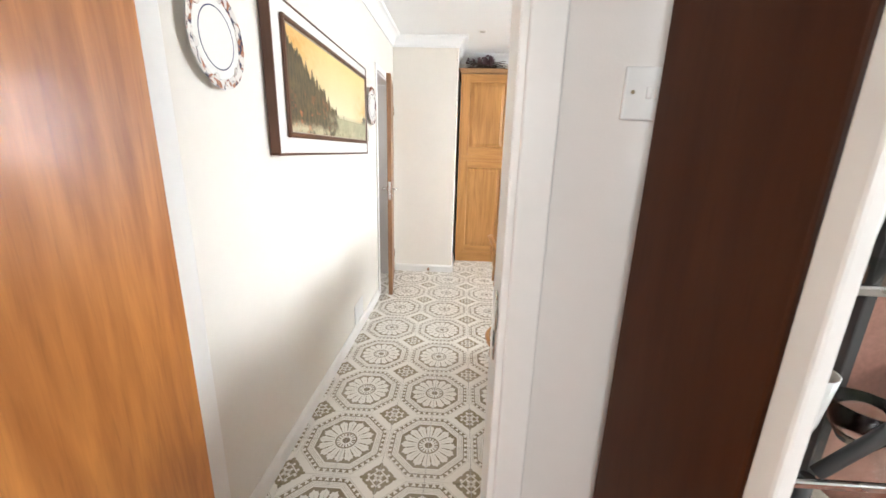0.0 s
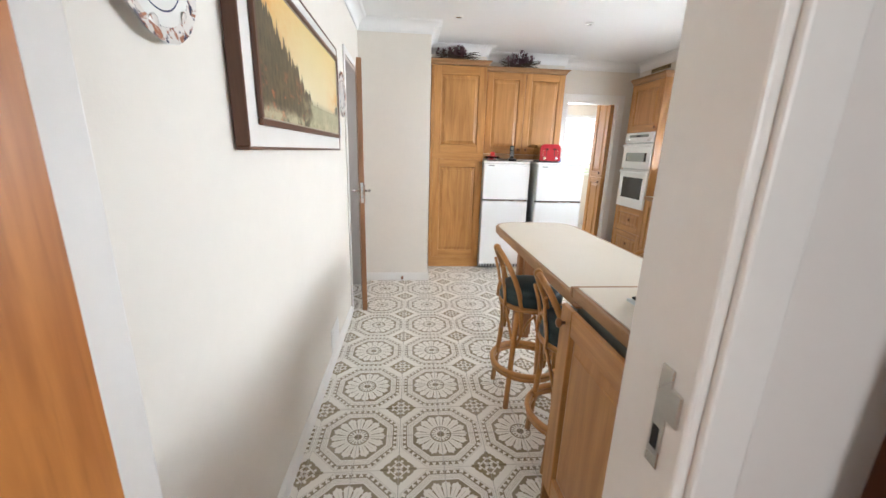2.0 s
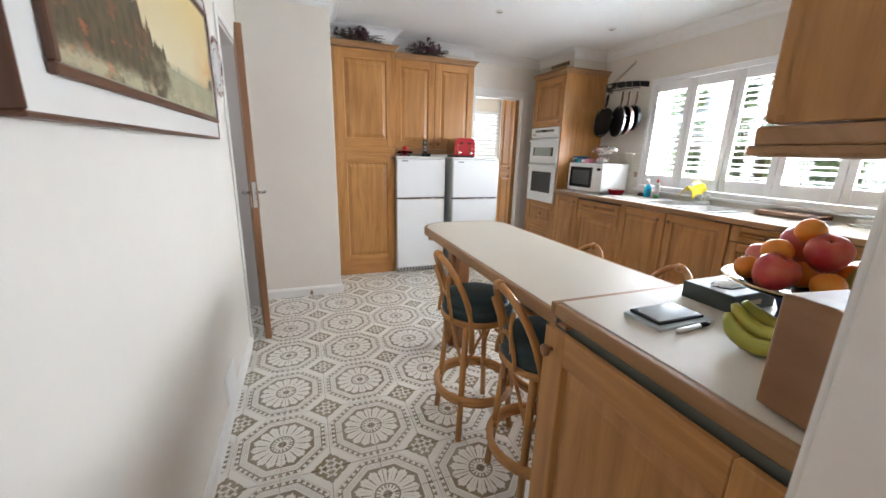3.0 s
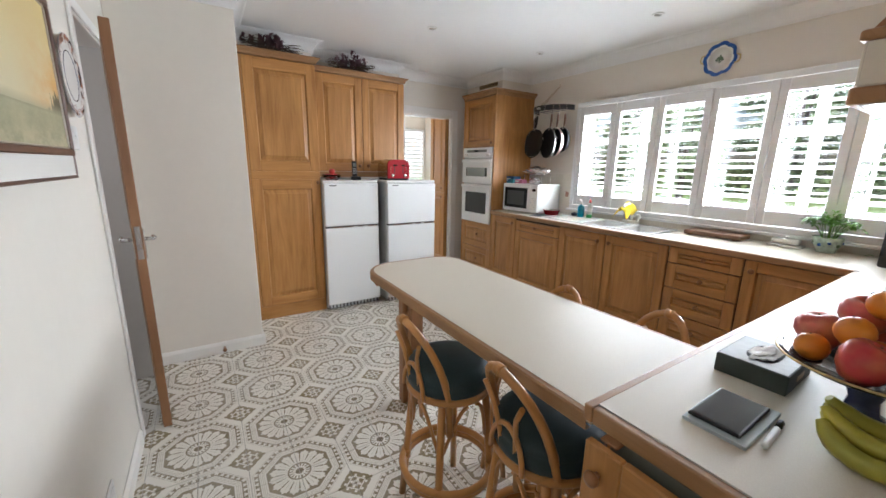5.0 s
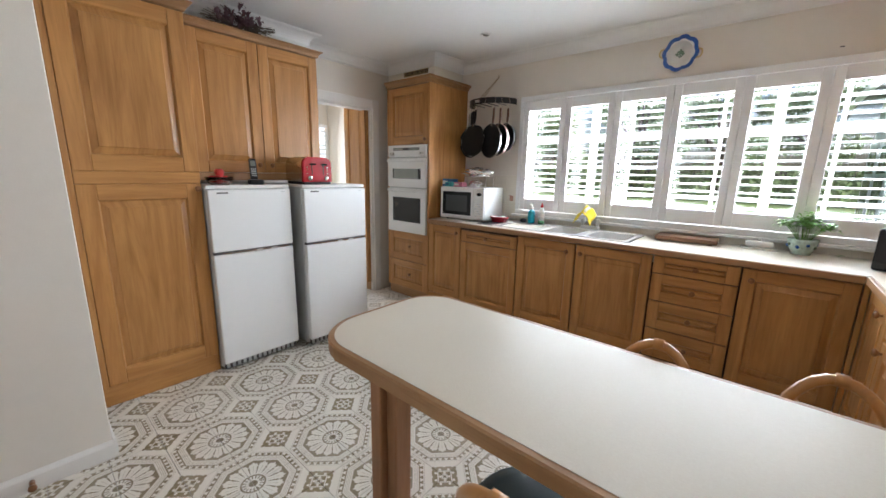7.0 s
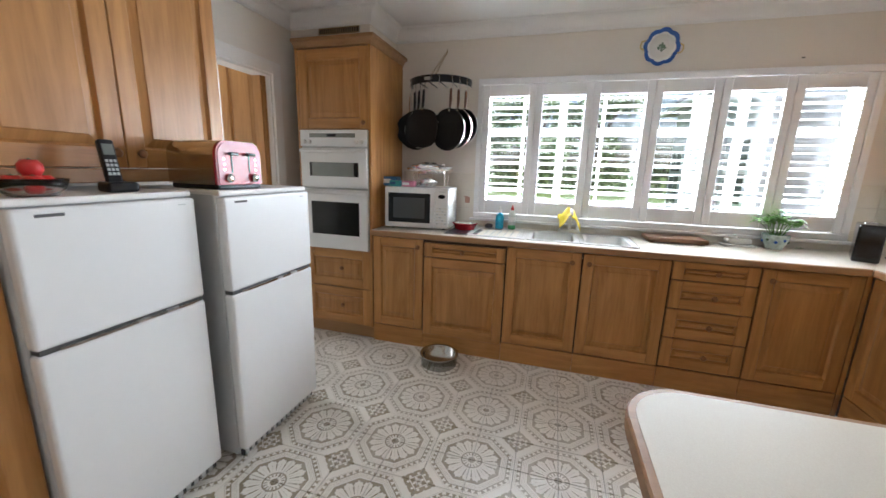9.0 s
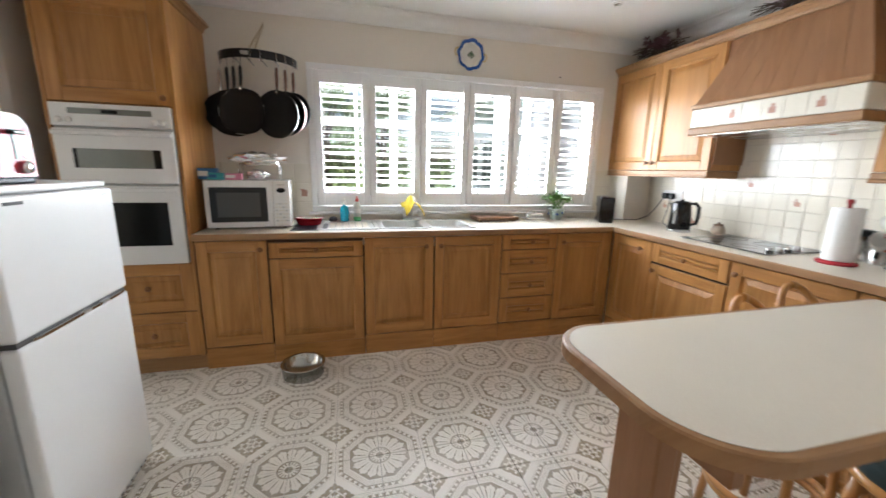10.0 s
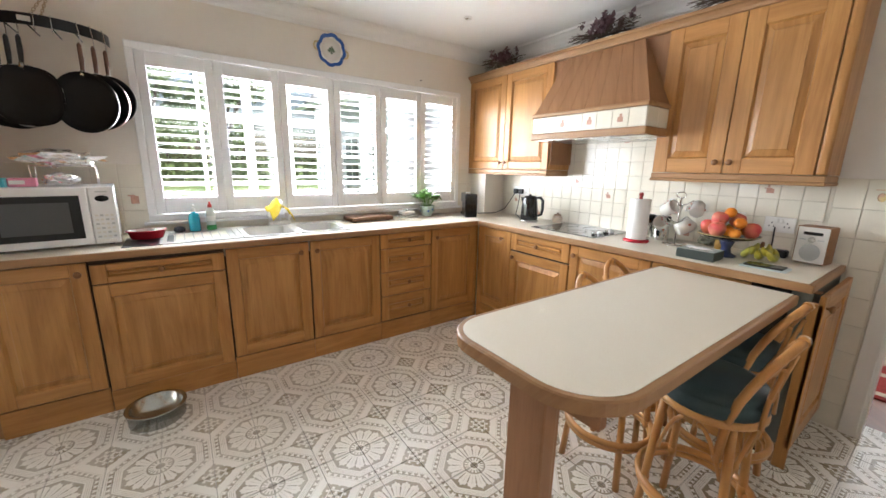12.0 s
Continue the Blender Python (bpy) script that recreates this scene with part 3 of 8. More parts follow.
    for i in range(4):
        y0 = WY0 + 0.085 + i * (WY1 - WY0 - 0.11) / 4
        pane = part("pane", B().box(xo + 0.030, y0, WZ0 + 0.075, xo + 0.034, y0 + (WY1 - WY0 - 0.11) / 4 - 0.06, WZ1 - 0.085, 0), GLASS, win)
        pane.visible_shadow = False
    return win


def glass_material(name, tint=(1, 1, 1), rough=0.0):
    n = Nodes(name)
    n.bsdf.inputs["Transmission Weight"].default_value = 1.0
    n.bsdf.inputs["IOR"].default_value = 1.45
    return n.done(tint, rough)


GLASS = glass_material("window_glass")
shutter_window()


# ---------------- kitchen units ----------------
def knob(parent, x, z, y=0.0, r=0.017, mat=KNOB):
    """A turned wooden knob on the front face at y, facing -y."""
    prof = [(0.006, 0), (0.006, 0.010), (r * 0.7, 0.013), (r, 0.020), (r * 0.95, 0.027), (r * 0.55, 0.031), (0.001, 0.032)]
    b = B("z").lathe(prof, 14)
    b.move(pose(x, y, z, 90, 0, 0))
    part("knob", b, mat, parent, "turned brown wooden knob")


def panel_front(name, x0, z0, x1, z1, parent, stile=0.068, y=0.0, t=0.021, mat=OAK, knob_at=None, field=0.038, label=""):
    """A framed front with a raised field: stiles, rails and panel; face at y, thickness behind it."""
    s = min(stile, 0.34 * (z1 - z0))
    b = B("z")
    gx = "z" if (z1 - z0) > 0.3 else "x"

    def ring(ins, d):
        return [(x0 + stile + ins, y + d, z0 + s + ins), (x1 - stile - ins, y + d, z0 + s + ins), (x1 - stile - ins, y + d, z1 - s - ins), (x0 + stile + ins, y + d, z1 - s - ins)]

    f = min(field, 0.3 * (z1 - z0 - 2 * s), 0.3 * (x1 - x0 - 2 * stile))
    b.loft([ring(0, t - 0.002), ring(0, 0.004), ring(0.005, 0.012), ring(0.008, 0.0155), ring(f, 0.006), ring(f + 0.0035, 0.0022)], True, False, gx)
    b.bm.faces.new(b.rows[-1])
    b.mark(b.bm.faces, gx)
    d = part(name, b, mat, parent, label)
    part("stile", B("z").box(x0, y, z0, x0 + stile, y + t, z1, 0.003, "z"), mat, d)
    part("stile", B("z").box(x1 - stile, y, z0, x1, y + t, z1, 0.003, "z"), mat, d)
    part("rail", B("x").box(x0 + stile, y + 0.0004, z0, x1 - stile, y + t, z0 + s, 0.003, "x"), mat, d)
    part("rail", B("x").box(x0 + stile, y + 0.0004, z1 - s, x1 - stile, y + t, z1, 0.003, "x"), mat, d)
    if knob_at:
        knob(d, knob_at[0], knob_at[1], y)
    return d


def base_unit(name, m, w, fronts, label, d=0.58, top=CT - 0.04, plinth=0.145, group="base cabinets", body=True):
    """A floor cabinet, front face at y=0 facing -y, x from 0 to w; fronts: list of (kind, z0, z1, knob x, knob z)."""
    root = thing(name, label, "cabinet", m, group)
    part("body", B("z").box(0.001, 0.024, 0.02, w - 0.001, d, top, 0.001), SHADE_CARCASS, root)
    part("plinth", B("x").box(0, 0.006, 0.0, w, 0.023, min(plinth, fronts[-1][1]) - 0.004, 0.001, "x"), OAK, root, "oak plinth")
    for kind, z0, z1, kx, kz in fronts:
        panel_front(kind, 0.0042, z0, w - 0.0042, z1, root, knob_at=(kx, kz) if kx is not None else None, stile=0.068 if w > 0.35 else 0.055)
    return root


BX = 2.800                # front face of the units under the window
T0, T1 = 0.150, 0.855     # lower and upper edge of the fronts


def win_run(y):
    return pose(BX, y, 0, 0, 0, -90)


base_unit("cabinet", win_run(4.905), 0.435, [("door", T0, T1, 0.395, 0.80)], "narrow oak base cabinet beside the oven column")
base_unit("cabinet", win_run(4.468), 0.640, [("drawer_front", 0.735, 0.838, 0.315, 0.787), ("door", 0.125, 0.728, None, None)], "oak-fronted built-in dishwasher below the worktop")
base_unit("cabinet", win_run(3.826), 0.525, [("door", T0, T1, 0.46, 0.79)], "oak sink cabinet with one raised-panel door", top=0.70)
base_unit("cabinet", win_run(3.299), 0.549, [("door", T0, T1, 0.045, 0.79)], "oak sink cabinet with one raised-panel door", top=0.70)
base_unit("cabinet", win_run(2.748), 0.489, [("drawer_front", 0.742, 0.855, 0.257, 0.80), ("drawer_front", 0.555, 0.735, 0.257, 0.645), ("drawer_front", 0.36, 0.548, 0.257, 0.455), ("drawer_front", 0.155, 0.353, 0.257, 0.255)], "oak drawer unit with four drawers")
base_unit("cabinet", win_run(2.257), 0.505, [("door", T0, T1, 0.05, 0.79)], "oak corner base cabinet")

HY = 1.725                # front face of the units under the hob


def hob_run(x):
    return pose(x, HY, 0, 0, 0, 180)


base_unit("cabinet", hob_run(2.797), 0.426, [("door", T0, T1, 0.33, 0.79)], "oak corner base cabinet beside the hob")
base_unit("cabinet", hob_run(2.370), 0.60, [("drawer_front", 0.72, T1, 0.30, 0.787), ("door", T0, 0.705, 0.045, 0.66)], "oak base cabinet with a drawer below the hob")
base_unit("cabinet", hob_run(1.768), 0.58, [("door", T0, T1, 0.045, 0.79)], "oak base cabinet behind the bar stools")
base_unit("cabinet", hob_run(1.186), 0.49, [("door", T0, T1, None, None)], "oak base cabinet under the breakfast table")

part("corner_post", B("z").box(BX + 0.001, HY + 0.001, T0 - 0.01, BX + 0.03, 1.750, T1 + 0.01, 0.002), OAK, bpy.data.objects["cabinet.005"].parent)
tagged(bpy.data.objects["corner_post"], "narrow oak corner filler post", "cabinet")
part("plinth_return", B("x").box(BX + 0.002, HY + 0.002, 0, BX + 0.02, 1.750, 0.139, 0), OAK_EDGE)
tagged(bpy.data.objects["plinth_return"], "dull brown plinth at the corner of the units", "plinth")
# end of the run: cupboard that opens towards the walkway
end_unit = thing("cabinet", "oak end cabinet with a raised-panel door", "cabinet", pose(0.450, 1.715, 0, 0, 0, -90), "base cabinets")
# the worktop's shadow on the carcass is put into this grey
part("body", B("z").box(0.03, 0.024, 0.10, 0.60, 0.10, 0.864, 0.002), plain("carcass_shade_grey", (0.14, 0.15, 0.13), 0.6), end_unit, "carcass in the grey of the worktop's shadow")
part("plinth", B("x").box(0.02, 0.03, 0, 0.60, 0.05, 0.098, 0.001, "x"), OAK_EDGE, end_unit)
part("side_panel", B("z").box(0.0, -0.02, 0.0, 0.02, 0.03, 0.82, 0.003), OAK, end_unit)
panel_front("door", 0.0, 0.11, 0.598, 0.857, end_unit, y=-0.022, knob_at=(0.038, 0.800), stile=0.085)
# black sheet in place of the deep shade beside the end cabinet
part("dark_recess", B("z").box(0.05, 0.105, 0.0, 0.07, 0.215, 0.862, 0), SHADE, end_unit, "black sheet painted as the shade of the gap beside the cabinet")
part("bracket", B("z").box(0.02, 0.0, 0.858, 0.06, 0.03, 0.866, 0.003), OAK_HOOD, end_unit)


# ---- worktops ----
def rounded_slab(b, pts, z0, z1):
    b.prism(pts, z0, z1)


def worktop():
    root = thing("worktop", "cream laminate corner worktop with oak edging", "worktop")
    ed = 0.022
    fx, fy, ex = BX - 0.03 + ed, HY + 0.03 - ed, 0.470 + ed
    b = B("y")
    sy0, sy1, sx0, sx1 = 2.93, 3.71, BX + 0.075, WIN - 0.10    # sink cut-out
    z0, z1 = CT - 0.038, CT
    xs = [ex, fx, sx0, sx1, WIN - 0.001]
    ys = [HOB + 0.001, fy, sy0, sy1, 4.907]
    rows = {}
    for zz in (z0, z1):
        for i, xx in enumerate(xs):
            for j, yy in enumerate(ys):
                rows[i, j, zz] = (xx, yy, zz)
    cells = {(i, j) for i in range(4) for j in range(4) if (j == 0 or i > 0) and (i, j) != (2, 2)}
    made = {}

    def vert(k):
        if k not in made:
            made[k] = b.bm.verts.new(rows[k])
        return made[k]

    for i, j in cells:
        for zz in (z0, z1):
            b.bm.faces.new([vert((i + p, j + q, zz)) for p, q in ((0, 0), (1, 0), (1, 1), (0, 1))])
        for (p, q), (r, t), nb in (((0, 0), (1, 0), (i, j - 1)), ((1, 0), (1, 1), (i + 1, j)), ((1, 1), (0, 1), (i, j + 1)), ((0, 1), (0, 0), (i - 1, j))):
            if nb not in cells:
                b.bm.faces.new([vert((i + p, j + q, z0)), vert((i + r, j + t, z0)), vert((i + r, j + t, z1)), vert((i + p, j + q, z1))])
    b.mark(b.bm.faces, "y")
    part("top", b, WORKTOP, root)
    part("edging", B("y").box(fx - ed, fy + ed, z0 - 0.002, fx, 4.907, z1 - 0.0015, 0.004, "y", 2), OAK_EDGE, root, "oak edging strip")
    part("edging", B("x").box(ex - ed, fy, z0 - 0.002, fx - ed - 0.001, fy + ed, z1 - 0.0015, 0.004, "x", 2), OAK_EDGE, root, "oak edging strip")
    part("edging", B("y").box(ex - ed, HOB + 0.001, z0 - 0.002, ex, fy - 0.001, z1 - 0.0015, 0.004, "y", 2), OAK_EDGE, root, "oak edging strip")


worktop()


def breakfast_table():
    root = thing("breakfast_table", "cream-topped breakfast table with oak edge fixed to the worktop", "table")
    x0, x1, y0, y1, z1 = 0.508, 1.130, 1.77, 3.325, 0.853
    r0, r1 = 0.20, 0.16

    def outline(o):
        pts = [(x1 - o, y0), (x1 - o, y1 - r1)]
        pts += arc(x1 - r1, y1 - r1, r1 - o, 0, 90, 8)
        pts += arc(x0 + r0, y1 - r0, r0 - o, 90, 180, 10)
        pts += [(x0 + o, y1 - r0), (x0 + o, y0)]
        out = []
        for p in pts:
            if not out or (Vector(p) - Vector(out[-1])).length > 1e-4:
                out.append(p)
        return out

    part("tabletop", B("y").prism(outline(0.020), z1 - 0.036, z1), WORKTOP, root)
    inner, outer = outline(0.0202), outline(0.0)
    b = B("y")
    rings = [[(*p, z1 - 0.042) for p in inner], [(*p, z1 - 0.042) for p in outer], [(*p, z1 - 0.006) for p in outline(-0.001)], [(*p, z1 - 0.0012) for p in outline(0.004)], [(*p, z1 - 0.0012) for p in inner]]
    m = len(inner)
    rows = [[b.bm.verts.new(p) for p in r] for r in rings]
    for a, c in zip(rows, rows[1:]):
        for i in range(m - 1):
            b.bm.faces.new((a[i], a[i + 1], c[i + 1], c[i]))
    b.mark(b.bm.faces, "y")
    part("edging", b, OAK_EDGE, root, "thick oak edging")
    part("leg", B("z").box(0.715, 3.185, 0.0, 0.855, 3.245, z1 - 0.04, 0.006, "z", 2), OAK_HOOD, root, "square brown oak leg")
    part("leg", B("z").box(0.745, 3.130, 0.0, 0.825, 3.184, z1 - 0.04, 0.006, "z", 2), OAK_HOOD, root)
    part("rail", B("x").box(0.56, 3.20, z1 - 0.095, 0.714, 3.235, z1 - 0.043, 0.003, "x"), OAK_HOOD, root)
    part("rail", B("x").box(0.856, 3.20, z1 - 0.095, 1.06, 3.235, z1 - 0.043, 0.003, "x"), OAK_HOOD, root)
    part("rail", B("y").box(0.77, 1.86, z1 - 0.095, 0.80, 3.129, z1 - 0.043, 0.003, "y"), OAK_HOOD, root)


breakfast_table()


# ---- tall and wall units ----
def crown(b, x0, x1, y0, y1, z0, h=0.05, out=0.04, left=True, right=True):
    """Cornice on three sides of a cabinet top: front at y0."""
    steps = [(0.0, 0.0), (0.010, 0.004), (0.013, 0.018), (0.028, 0.034), (out, 0.040), (out, h), (0.0, h)]
    l, r = (1 if left else 0), (1 if right else 0)
    rings = []
    for o, z in steps:
        rings.append([(x0 - o * l, y1, z0 + z), (x0 - o * l, y0 - o, z0 + z), (x1 + o * r, y0 - o, z0 + z), (x1 + o * r, y1, z0 + z)])
    b.loft(rings, True, True, "x")


def larder():
    w, d = 0.632, 0.66
    root = thing("larder_cabinet", "tall oak larder cabinet with two raised-panel doors", "cabinet", pose(0.109, 5.014, 0))
    part("body", B("z").box(0, 0.024, 0.10, w, d, 2.25, 0.002), OAK, root)
    part("plinth", B("x").box(0, 0.02, 0, w, 0.04, 0.118, 0.001, "x"), OAK, root)
    panel_front("door", 0.03, 1.335, w - 0.004, 2.225, root, stile=0.085)
    panel_front("door", 0.03, 0.125, w - 0.004, 1.265, root, stile=0.085, knob_at=(w - 0.03, 1.235))
    part("rail", B("x").box(0.03, 0.004, 1.268, w - 0.004, 0.023, 1.332, 0.002, "x"), OAK, root)
    part("side_strip", B("z").box(0.0, -0.002, 0.12, 0.027, 0.023, 2.225, 0.002), OAK, root)
    b = B("x")
    crown(b, 0, w, 0.0, d, 2.232)
    part("cornice", b, OAK_EDGE, root, "moulded oak cornice")


larder()


def fridge_wall_cabinet():
    w, d = 0.995, 0.42
    root = thing("wall_cabinet", "oak wall cabinet with two doors above the fridges", "cabinet", pose(0.742, 5.215, 0), "wall cabinets")
    z0, z1 = 1.335, 2.24
    part("body", B("z").box(0, 0.024, z0, w, d + 0.009, z1, 0.002), OAK, root)
    panel_front("door", 0.04, z0, w / 2 + 0.01, z1 - 0.02, root, knob_at=(w / 2 - 0.035, z0 + 0.055), stile=0.075)
    panel_front("door", w / 2 + 0.014, z0, w - 0.003, z1 - 0.02, root, knob_at=(w / 2 + 0.06, z0 + 0.055), stile=0.075)
    part("pelmet", B("x").box(0, 0.0, z0 - 0.055, w, 0.02, z0 - 0.003, 0.005, "x", 2), OAK_EDGE, root, "oak light pelmet")
    b = B("x")
    crown(b, 0, w, 0.0, d, z1 - 0.015, h=0.045, left=False)
    part("cornice", b, OAK_EDGE, root, "moulded oak cornice")


fridge_wall_cabinet()


def oven_column():
    w = 0.652
    root = thing("oven_cabinet", "tall oak cabinet housing a built-in double oven", "cabinet", pose(2.800, 5.563, 0, 0, 0, -90))
    d = 0.655
    part("side", B("z").box(w - 0.02, 0.0, 0.10, w, d, 2.215, 0.002), OAK, root, "plain oak side panel")
    part("side", B("z").box(0, 0.0, 0.10, 0.02, d, 2.215, 0.002), OAK, root)
    part("body", B("z").box(0.02, 0.03, 0.10, w - 0.02, d, 2.21, 0.001), OAK, root)
    part("plinth", B("x").box(0, 0.03, 0, w, 0.05, 0.098, 0.001, "x"), OAK_EDGE, root)
    panel_front("door", 0.022, 1.640, w - 0.022, 2.195, root, knob_at=(w - 0.055, 1.68), stile=0.075, y=0.004)
    panel_front("drawer_front", 0.022, 0.415, w - 0.022, 0.722, root, knob_at=(w / 2 + 0.05, 0.575), stile=0.07, y=0.004)
    panel_front("drawer_front", 0.022, 0.105, w - 0.022, 0.408, root, knob_at=(w / 2 + 0.05, 0.265), stile=0.07, y=0.004)
    b = B("x")
    crown(b, 0, w, 0.0, d, 2.200, left=False, h=0.060, out=0.045)
    part("cornice", b, OAK_EDGE, root, "moulded oak cornice")
    oven = thing("double_oven", "white built-in double oven with smoked glass doors", "oven", pose(2.800, 5.563, 0, 0, 0, -90))
    x0, x1 = 0.026, w - 0.026
    part("body", B().box(x0 + 0.004, 0.002, 0.728, x1 - 0.004, 0.029, 1.632, 0.002), GREY_SIDE, oven)
    cp = part("control_panel", B().box(x0, -0.016, 1.512, x1, 0.002, 1.632, 0.006, seg=2), WHITE_ENAMEL, oven)
    part("display", B().box(x0 + 0.09, -0.0172, 1.576, x1 - 0.10, -0.0155, 1.606, 0.0004), GREY_GLASS, cp)
    part("clock_window", B().box(x0 + 0.25, -0.0178, 1.582, x0 + 0.33, -0.0171, 1.600, 0.0002), DARK_GLASS, cp)
    for kx in (x0 + 0.045, x0 + 0.09, x1 - 0.09, x1 - 0.045):
        kb = B().lathe([(0.016, 0), (0.016, 0.012), (0.013, 0.018), (0.001, 0.018)], 12)
        kb.move(pose(kx, -0.016, 1.545, 90, 0, 0))
        part("knob", kb, WHITE_PLASTIC, cp, "white control knob")
    for i in range(6):
        part("button", B().box(x0 + 0.20 + i * 0.022, -0.018, 1.540, x0 + 0.214 + i * 0.022, -0.0155, 1.550, 0.001), WHITE_PLASTIC, cp)
    for z0, z1, mat in ((1.206, 1.500, GREY_GLASS), (0.728, 1.194, DARK_GLASS)):
        dr = part("door", B().box(x0, -0.020, z0, x1, 0.001, z1, 0.006, seg=2), WHITE_ENAMEL, oven)
        gz0, gz1 = (z0 + 0.085, z1 - 0.105) if mat is GREY_GLASS else (z0 + 0.115, z1 - 0.095)
        part("glass", B().box(x0 + 0.085, -0.0215, gz0, x1 - 0.075, -0.0195, gz1, 0.0005), mat, dr, "smoked oven window")
        if mat is GREY_GLASS:
            part("glass_edge", B().box(x1 - 0.115, -0.0222, gz0, x1 - 0.075, -0.0212, gz1, 0.0003), DARK_GLASS, dr)
            part("glass_edge", B().box(x0 + 0.085, -0.0222, gz0, x0 + 0.105, -0.0212, gz1, 0.0003), DARK_GLASS, dr)
        hb = B("x").box(x0 + 0.004, -0.046, z1 - 0.036, x1 - 0.004, -0.032, z1 - 0.012, 0.006, seg=2)
        hb.box(x0 + 0.03, -0.034, z1 - 0.032, x0 + 0.05, -0.019, z1 - 0.016, 0.002)
        hb.box(x1 - 0.05, -0.034, z1 - 0.032, x1 - 0.03, -0.019, z1 - 0.016, 0.002)
        part("handle", hb, WHITE_ENAMEL, dr, "white bar handle")
    vent = thing("vent_grille", "dark slotted vent grille above the oven column", "vent", pose(2.935, 5.43, 2.325, 0, 0, -90))
    part("backing", B().box(0, 0.0, 0, 0.36, 0.004, 0.045, 0), SHADE, vent)
    vf = B().box(0, -0.004, 0, 0.36, 0.0, 0.006, 0.001)
    vf.box(0, -0.004, 0.039, 0.36, 0.0, 0.045, 0.001)
    part("frame", vf, BRASS, vent)
    for i in range(19):
        part("slat", B().box(0.004 + i * 0.0192, -0.004, 0.006, 0.010 + i * 0.0192, 0.0, 0.039, 0), BRASS, vent)


oven_column()

UY = 1.368      # front face of the wall units over the hob


def hob_wall_units():
    z0, z1 = 1.358, 2.195
    dp = UY - HOB - 0.002

    def unit(x_left, w, kl, label, st=0.07, post=0.0):
        root = thing("wall_cabinet", label, "cabinet", pose(x_left, UY, 0, 0, 0, 180), "wall cabinets")
        part("body", B("z").box(0, 0.023, z0, w, dp, z1, 0.002), OAK, root)
        h = (w - post) / 2
        panel_front("door", 0.003, z0, h - 0.002, z1 - 0.01, root, knob_at=(h - 0.036, z0 + 0.06), stile=st)
        panel_front("door", h + 0.002, z0, 2 * h - 0.003, z1 - 0.01, root, knob_at=(h + 0.036, z0 + 0.06), stile=st)
        if post:
            part("corner_post", B("z").box(2 * h, 0.001, z0, w, 0.05, z1 - 0.01, 0.014, "z", 4), OAK, root, "rounded oak corner post")
        pb = B("x").box(-0.004, -0.012, z0 - 0.052, w + 0.004, dp - 0.01, z0 - 0.034, 0.006, "x", 2)
        pb.box(0.0, -0.005, z0 - 0.034, w, dp - 0.01, z0 - 0.003, 0.005, "x", 2)
        part("pelmet", pb, OAK_EDGE, root, "moulded oak pelmet")
        return root

    unit(3.436, 1.105, 0.5, "oak wall cabinet with two raised-panel doors in the corner", 0.068)
    unit(1.435, 0.855, 0.5, "oak wall cabinet with two doors above the worktop", 0.085, 0.045)
    crn = thing("cornice", "long moulded oak cornice over the wall cabinets", "cornice", pose(3.436, UY, 0, 0, 0, 180))
    b = B("x")
    crown(b, 0, 2.856, 0.0, dp, z1 - 0.012, h=0.06, left=False)
    part("moulding", b, OAK_EDGE, crn)
    # fascia boards beside the hood's slope
    hood = thing("cooker_hood", "brown oak planked cooker hood with a cream tiled band", "cooker hood", pose(2.329, UY, 0, 0, 0, 180))
    w = 0.892
    part("fascia", B("z").box(0.002, 0.02, 1.76, w - 0.002, 0.04, z1 - 0.014, 0.001), OAK_HOOD, hood)
    f = -0.265                      # how far the hood stands out
    # sloping planks
    xb0, xb1, xt0, xt1 = 0.045, 0.950, 0.13, 0.740
    n = 8
    for i in range(n):
        u0, u1 = i / n, (i + 1) / n
        bl, br = xb0 + (xb1 - xb0) * u0, xb0 + (xb1 - xb0) * u1
        tl, tr = xt0 + (xt1 - xt0) * u0, xt0 + (xt1 - xt0) * u1
        b = B("z")
        k = 0.0012
        rows = []
        for (xa, xc, yy, zz) in ((bl, br, f + 0.012, 1.765), (tl, tr, -0.005, z1 - 0.016)):
            rows.append([(xa + k, yy, zz), (xc - k, yy, zz), (xc - k, yy + 0.016, zz), (xa + k, yy + 0.016, zz)])
        b.loft(rows)
        part("plank", b, OAK_HOOD, hood)
    for s in (0, 1):
        b = B("z")
        xb, xt = (xb0, xt0) if s == 0 else (xb1, xt1)
        t = 0.014 if s == 0 else -0.014
        rows = [[(xb, f + 0.014, 1.765), (xb, 0.018, 1.765), (xb + t, 0.018, 1.765), (xb + t, f + 0.014, 1.765)], [(xt, -0.004, z1 - 0.016), (xt, 0.018, z1 - 0.016), (xt + t, 0.018, z1 - 0.016), (xt + t, -0.004, z1 - 0.016)]]
        b.loft(rows)
        part("cheek", b, OAK_HOOD, hood)
    mb = B("x").box(xb0 - 0.012, f - 0.012, 1.735, xb1 + 0.012, 0.018, 1.763, 0.008, "x", 2)
    part("moulding", mb, OAK_EDGE, hood)
    part("band", B("x").box(xb0, f + 0.004, 1.622, xb1, 0.018, 1.734, 0.001), WALL_GROUT, hood)
    tw = (xb1 - xb0) / 8
